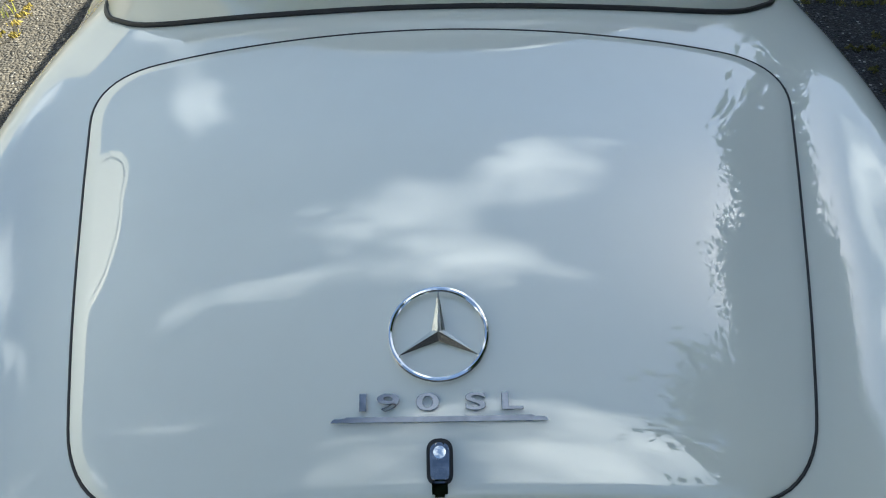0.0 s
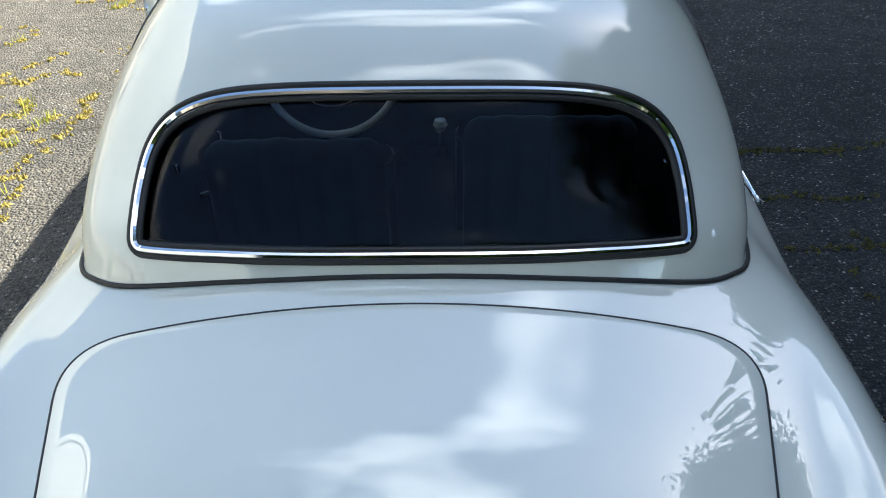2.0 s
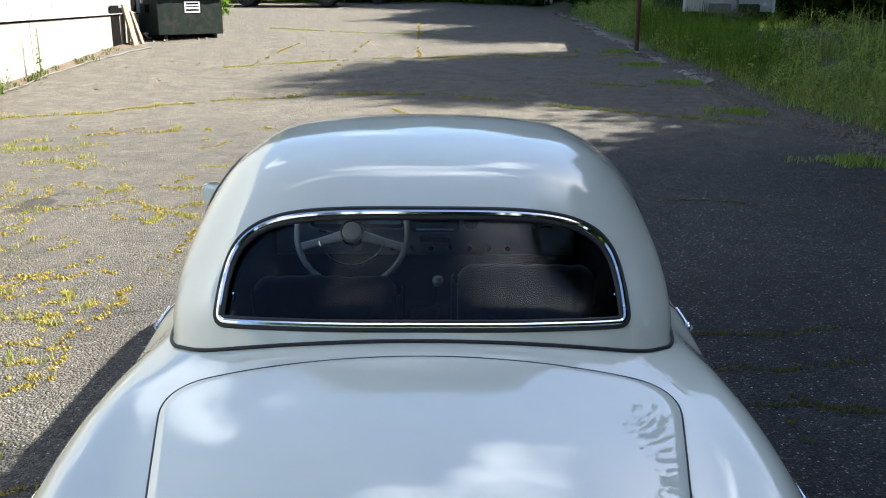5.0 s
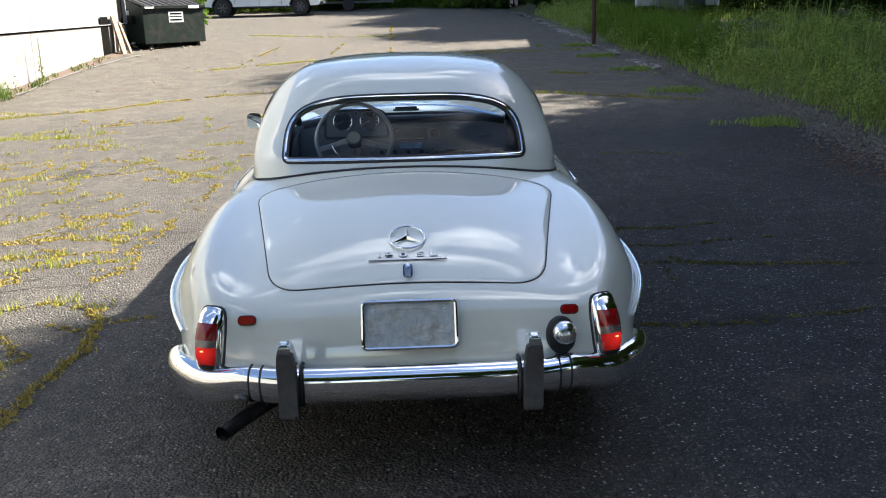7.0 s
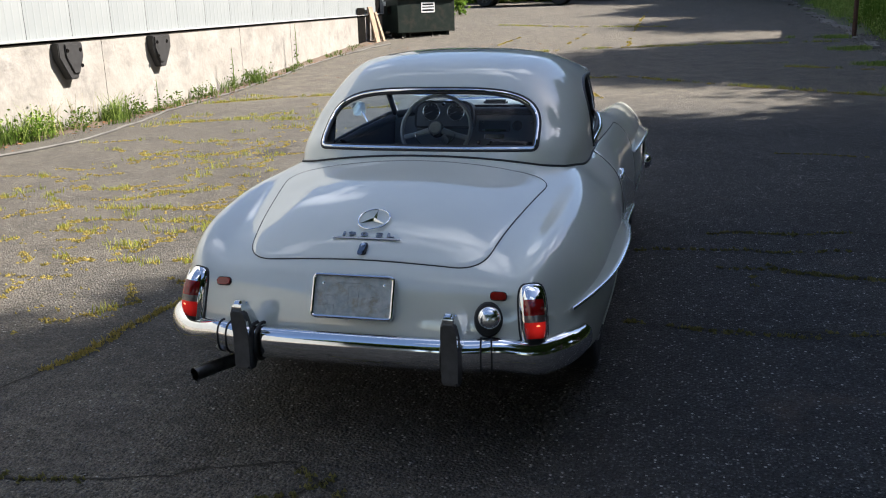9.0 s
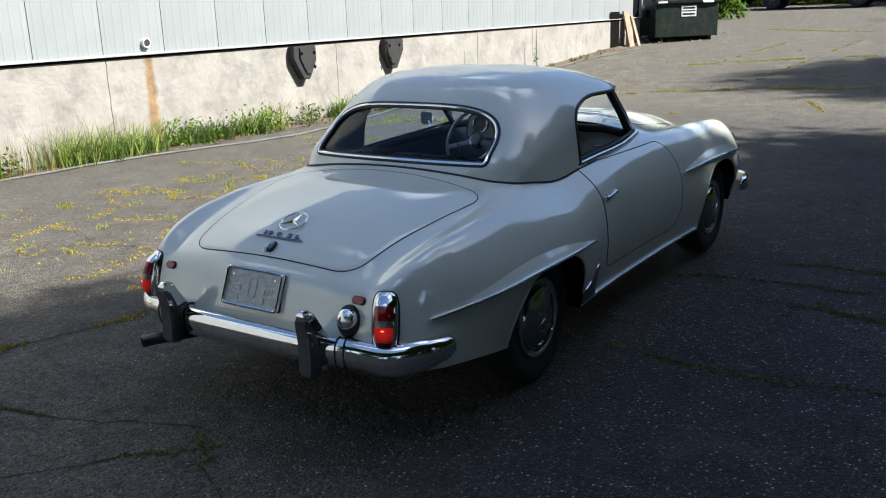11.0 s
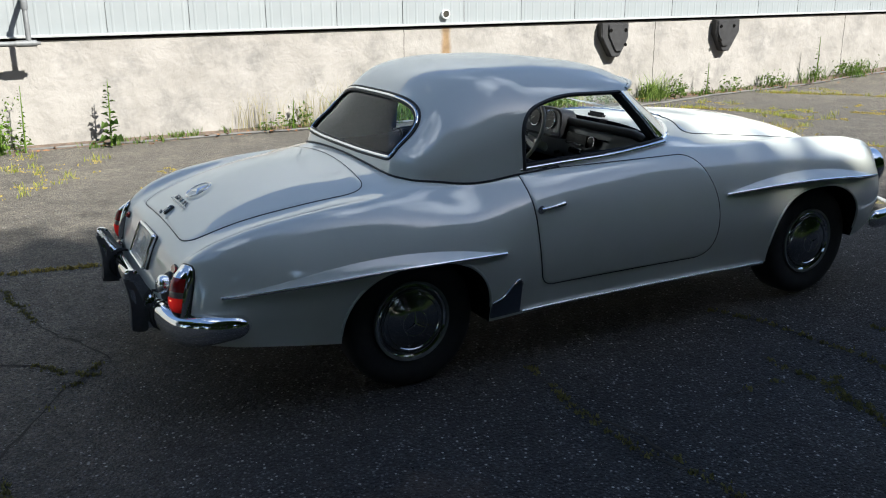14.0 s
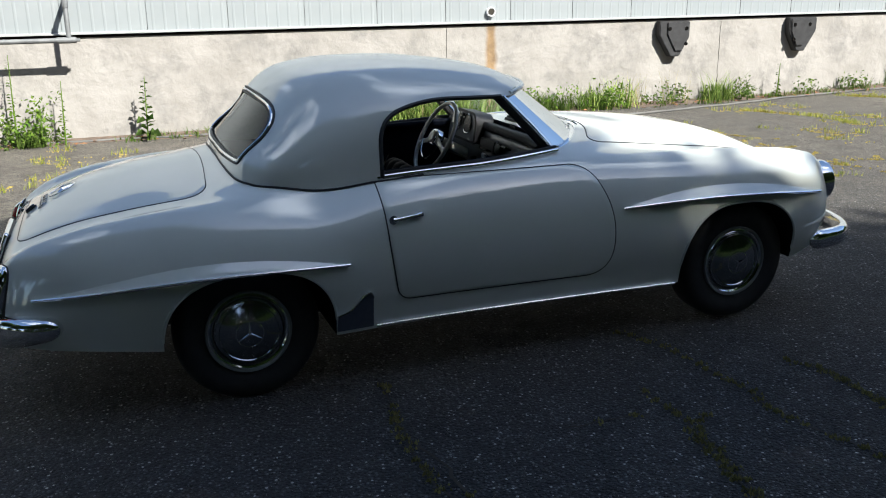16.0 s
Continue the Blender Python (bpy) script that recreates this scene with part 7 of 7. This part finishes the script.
for k in range(420):
    x, y = (-7.6 + abs(tw.normal(0, 0.25)), tw.uniform(-6, 21)) if k < 330 else (tw.uniform(-6.5, -2), tw.uniform(13, 20))
    a, s = tw.uniform(0, 6.28), tw.uniform(0.02, 0.05)
    z = ground_z(x, y) + 0.03
    i = len(lv)
    c, sn = math.cos(a) * s, math.sin(a) * s
    lv += [(x + c, y + sn, z), (x - sn * 0.5, y + c * 0.5, z + 0.012), (x - c, y - sn, z), (x + sn * 0.5, y - c * 0.5, z + 0.004)]
    lf.append((i, i + 1, i + 2, i + 3))
for k in range(900):
    x, y = tw.normal(4.45, 0.30), tw.normal(4.4, 0.9)
    a, s = tw.uniform(0, 6.28), tw.uniform(0.008, 0.024)
    z, i = ground_z(x, y) + 0.006, len(lv)
    c, sn = math.cos(a) * s, math.sin(a) * s
    lv += [(x + c, y + sn, z), (x - sn * 0.5, y + c * 0.5, z + 0.006), (x - c, y - sn, z), (x + sn * 0.5, y - c * 0.5, z + 0.002)]
    lf.append((i, i + 1, i + 2, i + 3))
tagged(link_mesh("fallen_leaves", lv, lf, leafy("dead_leaves", (0.16, 0.07, 0.03), (0.30, 0.16, 0.08), 0.1), smooth=False), "dry brown fallen leaves on the asphalt", "leaves", kind="stuff")

# ---- far things ----
def dumpster():
    d = thing("dumpster", "dark green steel dumpster with black ribbed plastic lids", "dumpster", at=(-6.95, 23.5, ground_z(-6.95, 23.5)), turn=44)
    w, dp = 1.95, 1.35
    bm = prism([(-dp / 2, 0.12), (dp / 2, 0.12), (dp / 2, 1.42), (-dp / 2, 1.12)], -w / 2, w / 2, "x")
    bmesh.ops.bevel(bm, geom=bm.edges[:], offset=0.015, segments=1, affect="EDGES")
    part("container", bm, DUMP_GREEN, d)
    for s in (-1, 1):
        lid_ob = part("lid", box_bm((w / 2 - 0.02, dp + 0.10, 0.03), (s * w / 4, -0.02, 1.30), 0.01, (12.5, 0, 0)), BLACK_PLASTIC, d, "black plastic lid")
        for k in range(5):
            part("lid_rib", box_bm((0.05, dp + 0.06, 0.03), (s * (0.12 + 0.19 * k), -0.02, 1.325), 0.012, (12.5, 0, 0)), BLACK_PLASTIC, lid_ob)
        pocket = part("fork_pocket", box_bm((0.14, 0.50, 0.22), (s * (w / 2 + 0.07), 0, 0.80), 0.01), DUMP_GREEN, d)
        # dark plate stands for the shaded hole of the pocket
        part("pocket_shade_plate", box_bm((0.11, 0.02, 0.18), (s * (w / 2 + 0.07), -0.252, 0.80)), DARK, pocket)
        part("skid", box_bm((0.10, dp - 0.1, 0.12), (s * 0.75, 0, 0.06), 0.01), DUMP_GREEN, d)
    part("rim", box_bm((w + 0.06, 0.06, 0.07), (0, -dp / 2 - 0.02, 1.11), 0.01), DUMP_GREEN, d)
    sign = part("label_sign", box_bm((0.46, 0.008, 0.30), (0.05, -dp / 2 - 0.005, 0.84)), WHITE_PAINT, d, "white label with dark lines")
    for k, (ww, z) in enumerate(((0.36, 0.93), (0.40, 0.85), (0.38, 0.76))):
        part("label_bar", box_bm((ww, 0.004, 0.045 if k != 1 else 0.025), (0.05, -dp / 2 - 0.011, z)), TRAILER_BLACK, sign)
    part("warning_label", box_bm((0.34, 0.008, 0.08), (0.62, -dp / 2 - 0.055, 1.11)), WHITE_PAINT, d, "small white and red label")
    part("warning_label", box_bm((0.28, 0.008, 0.05), (-0.78, -dp / 2 - 0.055, 1.11)), WHITE_PAINT, d, "small white and red label")
    part("side_label", box_bm((0.008, 0.35, 0.12), (-w / 2 - 0.145, 0, 0.98)), WHITE_PAINT, d)


dumpster()
gz = ground_z(-7.6, 20.8)
# flat dark sheet on the wall in place of the opening's shaded inside
tagged(part("door_1", box_bm((0.012, 0.62, 1.0), (WALL_X, 20.75, gz + 0.50), 0.002), DARK), "dark sheet standing for a low opening in the plinth wall", "opening", kind="structure")
boards = thing("leaning_board", "weathered brown board leaning against the wall", "board")
part("board", box_bm((0.05, 0.36, 1.05), (WALL_X + 0.16, 21.35, gz + 0.50), 0.006, (0, -12, 0)), WOOD, boards)
boards = thing("leaning_board", "weathered brown board leaning against the wall", "board")
part("board", box_bm((0.05, 0.22, 0.9), (WALL_X + 0.20, 21.75, gz + 0.42), 0.006, (0, -16, 4)), WOOD, boards)
beam = thing("timber_beam", "old timber beam on the ground beyond the wall", "beam")
part("beam", box_bm((1.6, 0.2, 0.25), (-8.2, 25.6, ground_z(-8, 25.6) + 0.13), 0.02, (0, 0, 10)), WOOD, beam)
rub_v, rub_f = [], []
for k in range(700):
    x, y = kr.normal(-7.6, 0.55), kr.normal(24.2, 0.8)
    s = kr.uniform(0.02, 0.07)
    z = ground_z(x, y) + 0.25 * max(0, 1 - ((x + 7.9) / 1.0) ** 2) * kr.uniform(0, 1)
    i = len(rub_v)
    rub_v += [(x + s, y, z), (x, y + s, z), (x - s, y, z), (x, y - s, z), (x, y, z + s), (x, y, z - s)]
    rub_f += [(i + a, i + b, i + 4) for a, b in ((0, 1), (1, 2), (2, 3), (3, 0))] + [(i + b, i + a, i + 5) for a, b in ((0, 1), (1, 2), (2, 3), (3, 0))]
tagged(link_mesh("rubble", rub_v, rub_f, STONE, smooth=False), "heap of small grey rubble by the wall's end", "rubble", kind="stuff")


def pickup():
    x0, y0 = -6.4, 40.0
    t = thing("pickup_truck", "white four-door pickup truck parked across the lot's end", "truck", at=(x0, y0, ground_z(x0, y0)))
    def wheel_arch(wx):
        return [(wx + 0.46 * math.cos(a), 0.40 + 0.46 * math.sin(a)) for a in np.linspace(0.05, math.pi - 0.05, 16)]

    low = wheel_arch(-1.78)[::-1] + wheel_arch(1.75)[::-1] + rounded([(2.62, 0.45), (2.70, 0.58), (2.66, 1.12), (-1.35, 1.12), (-2.55, 1.05), (-2.70, 0.92), (-2.68, 0.46)], [0.03, 0.05, 0.06, 0.1, 0.12, 0.1, 0.03], 5)
    part("body", prism(low[::-1], -0.90, 0.90, "y"), WHITE_PAINT, t, smooth=False)
    part("chassis", box_bm((4.9, 1.3, 0.25), (0, 0, 0.55)), DARK, t)
    part("waist_crease", tube([(-2.5, -0.90, 0.93), (0, -0.905, 0.96), (2.6, -0.90, 0.95)], 0.02, 6), WHITE_PAINT, t)
    cab = rounded([(-1.45, 1.10), (-0.62, 1.64), (-0.35, 1.71), (0.75, 1.71), (0.95, 1.64), (1.05, 1.10)], [0.05, 0.1, 0.1, 0.1, 0.1, 0.05], 5)
    bm = prism(cab, -0.80, 0.80, "y")
    bmesh.ops.bevel(bm, geom=[e for e in bm.edges if abs(e.verts[0].co.y - e.verts[1].co.y) < 1e-5], offset=0.07, segments=3, affect="EDGES")
    part("cab", bm, WHITE_PAINT, t)
    for pts in (((-1.15, 1.16), (-0.62, 1.54), (-0.13, 1.59), (-0.13, 1.16)), ((-0.05, 1.16), (-0.05, 1.59), (0.58, 1.59), (0.80, 1.40), (0.82, 1.16))):
        for s in (-1, 1):
            part("window", prism(rounded(pts, 0.04, 3), s * 0.80 - 0.006, s * 0.80 + 0.006, "y"), TINTED, t, "dark side window")
    for wx in (-1.78, 1.75):
        for s in (-1, 1):
            wh = new("wheel")
            wh.parent = t
            wh.matrix_basis = pose(wx, s * 0.80, 0.39) @ Matrix.Diagonal((1, s, 1, 1))
            part("tyre", lathe([(0.22, -0.11), (0.36, -0.11), (0.39, -0.08), (0.39, 0.08), (0.36, 0.11), (0.24, 0.11), (0.22, 0.06)], 36, "y"), TYRE, wh)
            part("rim", lathe([(0.24, 0.07), (0.24, 0.10), (0.22, 0.105), (0.20, 0.06), (0.0, 0.05)], 36, "y"), DIAL, wh, "dark wheel rim")
            for k in range(6):
                a = k * math.pi / 3
                part("spoke", tube([(0.03 * math.cos(a), 0.085, 0.03 * math.sin(a)), (0.22 * math.cos(a), 0.095, 0.22 * math.sin(a))], 0.028, 6), GALV, wh)
            part("arch_flare", tube([(0.455 * math.cos(a), 0.13, 0.02 + 0.455 * math.sin(a)) for a in np.linspace(0.1, 3.04, 20)], 0.03, 6), DIAL, wh)
    for s in (-1, 1):
        part("tail_light", box_bm((0.10, 0.10, 0.30), (2.66, s * 0.86, 0.93), 0.02), RED_LENS, t, "red tail light")
        part("head_light", box_bm((0.25, 0.20, 0.14), (-2.58, s * 0.80, 0.90), 0.04), CLEAR_LENS, t)
        part("side_mirror", box_bm((0.10, 0.18, 0.16), (-0.95, s * 1.02, 1.22), 0.03), WHITE_PAINT, t)
        for hx in (-0.22, 0.72):
            part("door_handle", box_bm((0.16, 0.03, 0.04), (hx, s * 0.925, 1.02), 0.01), DIAL, t)
        for hx in (-1.20, -0.09, 0.92):
            part("door_gap", box_bm((0.012, 0.01, 0.58), (hx, s * 0.918, 0.78)), DARK, t)
        part("step_bar", tube([(-1.2, s * 0.90, 0.40), (1.2, s * 0.90, 0.40)], 0.04, 8), DIAL, t)
    part("rear_bumper", box_bm((0.16, 1.8, 0.16), (2.76, 0, 0.55), 0.04), GALV, t)
    part("front_bumper", box_bm((0.16, 1.8, 0.22), (-2.72, 0, 0.52), 0.05), DIAL, t)
    part("bed_liner", box_bm((1.50, 1.55, 0.02), (1.85, 0, 1.125)), DARK, t)


pickup()


def boat():
    x0, y0 = -2.3, 43.0
    b = thing("boat_on_trailer", "grey aluminium boat on a small trailer behind the truck", "boat", at=(x0, y0, ground_z(x0, y0)))
    rows, nv = [], 9
    for s in np.linspace(0, 1, 14):
        x = -2.0 + 4.2 * s
        w = 0.75 * (1 - s ** 3.0 * 0.96)
        rows.append([(x, w * math.sin(a), 0.95 - 0.42 * math.cos(a) * (1 - 0.3 * s) + 0.22 * s ** 2) for a in np.linspace(-math.pi / 2, math.pi / 2, nv)])
    link_mesh("hull", [p for r in rows for p in r], grid_faces(14, nv), GALV, b)
    part("gunwale", tube([(r[0][0], r[0][1], r[0][2]) for r in rows] + [(r[-1][0], r[-1][1], r[-1][2]) for r in rows[::-1]], 0.035, 6, closed=True), WHITE_PAINT, b)
    part("canopy_rail", tube([(-1.8, -0.5, 1.55), (1.2, -0.5, 1.55), (1.2, 0.5, 1.55), (-1.8, 0.5, 1.55)], 0.03, 6, closed=True), GALV, b)
    for x in (-1.8, 1.2):
        for y in (-0.5, 0.5):
            part("rail_post", tube([(x, y, 0.95), (x, y, 1.55)], 0.02, 6), GALV, b)
    part("trailer_bar", box_bm((3.8, 0.1, 0.1), (0, 0, 0.42), 0.01), GALV, b)
    for y in (-0.7, 0.7):
        part("trailer_wheel", lathe([(0.0, -0.08), (0.28, -0.08), (0.30, 0.0), (0.28, 0.08), (0.0, 0.08)], 24, "y"), TYRE, b).matrix_basis = pose(-0.3, y, 0.30)


boat()


def trailer():
    x0, y0 = 7.40, 20.9
    z0 = ground_z(x0, y0) - 0.13
    t = thing("cargo_trailer", "black enclosed cargo trailer with a silver tread-plate nose", "trailer", at=(x0, y0, z0), turn=-4)
    w = 2.2
    part("box_body", box_bm((w, 4.6, 2.2), (0, 2.32, 1.62), 0.03), TRAILER_BLACK, t)
    part("nose_plate", box_bm((w - 0.04, 0.03, 0.48), (0, 0.0, 0.77), 0.006), TREAD, t, "silver tread plate")
    for s in (-1, 1):
        part("corner_trim", box_bm((0.07, 0.06, 2.22), (s * (w / 2 - 0.01), 0.01, 1.62), 0.02), WHITE_PAINT, t, "bright corner trim")
        part("wheel", lathe([(0.0, -0.11), (0.33, -0.11), (0.35, 0.0), (0.33, 0.11), (0.0, 0.11)], 28, "x"), TYRE, t).matrix_basis = pose(s * 0.95, 2.6, 0.35)
        part("tongue_bar", tube([(s * 0.6, 0.1, 0.46), (0.0, -1.15, 0.46)], 0.05, 6), RUBBER, t)
    part("jack", tube([(0, -0.75, 0.05), (0, -0.75, 1.05)], 0.04, 10), GALV, t, "tongue jack")
    part("jack_foot", box_bm((0.2, 0.2, 0.03), (0, -0.75, 0.03)), GALV, t)
    part("tool_box", box_bm((0.55, 0.32, 0.22), (-0.30, -0.20, 0.62), 0.02), GALV, t, "metal tool box")
    part("battery_box", box_bm((0.5, 0.3, 0.2), (0.42, -0.20, 0.62), 0.02), RUBBER, t)
    part("nose_label", box_bm((0.10, 0.006, 0.08), (0.86, -0.019, 0.72)), WHITE_PAINT, t)
    letters("Museum Quality Vehicle Storage", 0.17, 0.002, pose(0, -0.004, 1.22, 90), WHITE_PAINT, t, "sign_lettering", wide=0.80)
    for xx, ww in ((-0.33, 0.45), (0.28, 0.62)):
        part("sign_bar", box_bm((ww, 0.006, 0.06), (xx, -0.004, 1.09)), WHITE_PAINT, t)
    part("sign_band", box_bm((0.80, 0.006, 0.14), (0, -0.004, 1.55), 0.002), RED_LENS, t, "red banner shape")


trailer()
post = thing("rusty_post", "thin rusty red steel post in the bank grass", "post")
part("post", tube([(5.08, 20.5, ground_z(5.08, 20.5) - 0.1), (5.05, 20.5, 4.6)], 0.055, 10), RUST, post)
cab = thing("utility_cabinet", "dark grey metal cabinet standing in the weeds", "cabinet", at=(5.85, 45.0, ground_z(5.85, 45.0)))
part("cabinet_body", box_bm((1.5, 0.8, 3.0), (0, 0, 1.5), 0.02), surface("dark_grey_steel", (0.05, 0.05, 0.06), (0.08, 0.08, 0.09), scale=5, rough=0.5), cab)
part("cabinet_door", box_bm((1.36, 0.03, 2.6), (0, -0.41, 1.5), 0.01), surface("grey_steel_door", (0.06, 0.06, 0.07), (0.09, 0.09, 0.10), scale=5, rough=0.5), cab)
for k in (0, 1):
    bt = thing("gas_bottle", "small white bottle standing by the cabinet", "bottle", "bottles by the cabinet", at=(5.45 + 0.24 * k, 42.0, ground_z(5.5, 42.0)))
    part("bottle_body", lathe([(0.0, 0.0), (0.08, 0.01), (0.09, 0.3), (0.05, 0.42), (0.03, 0.5), (0.0, 0.5)], 16), WHITE_PAINT, bt)
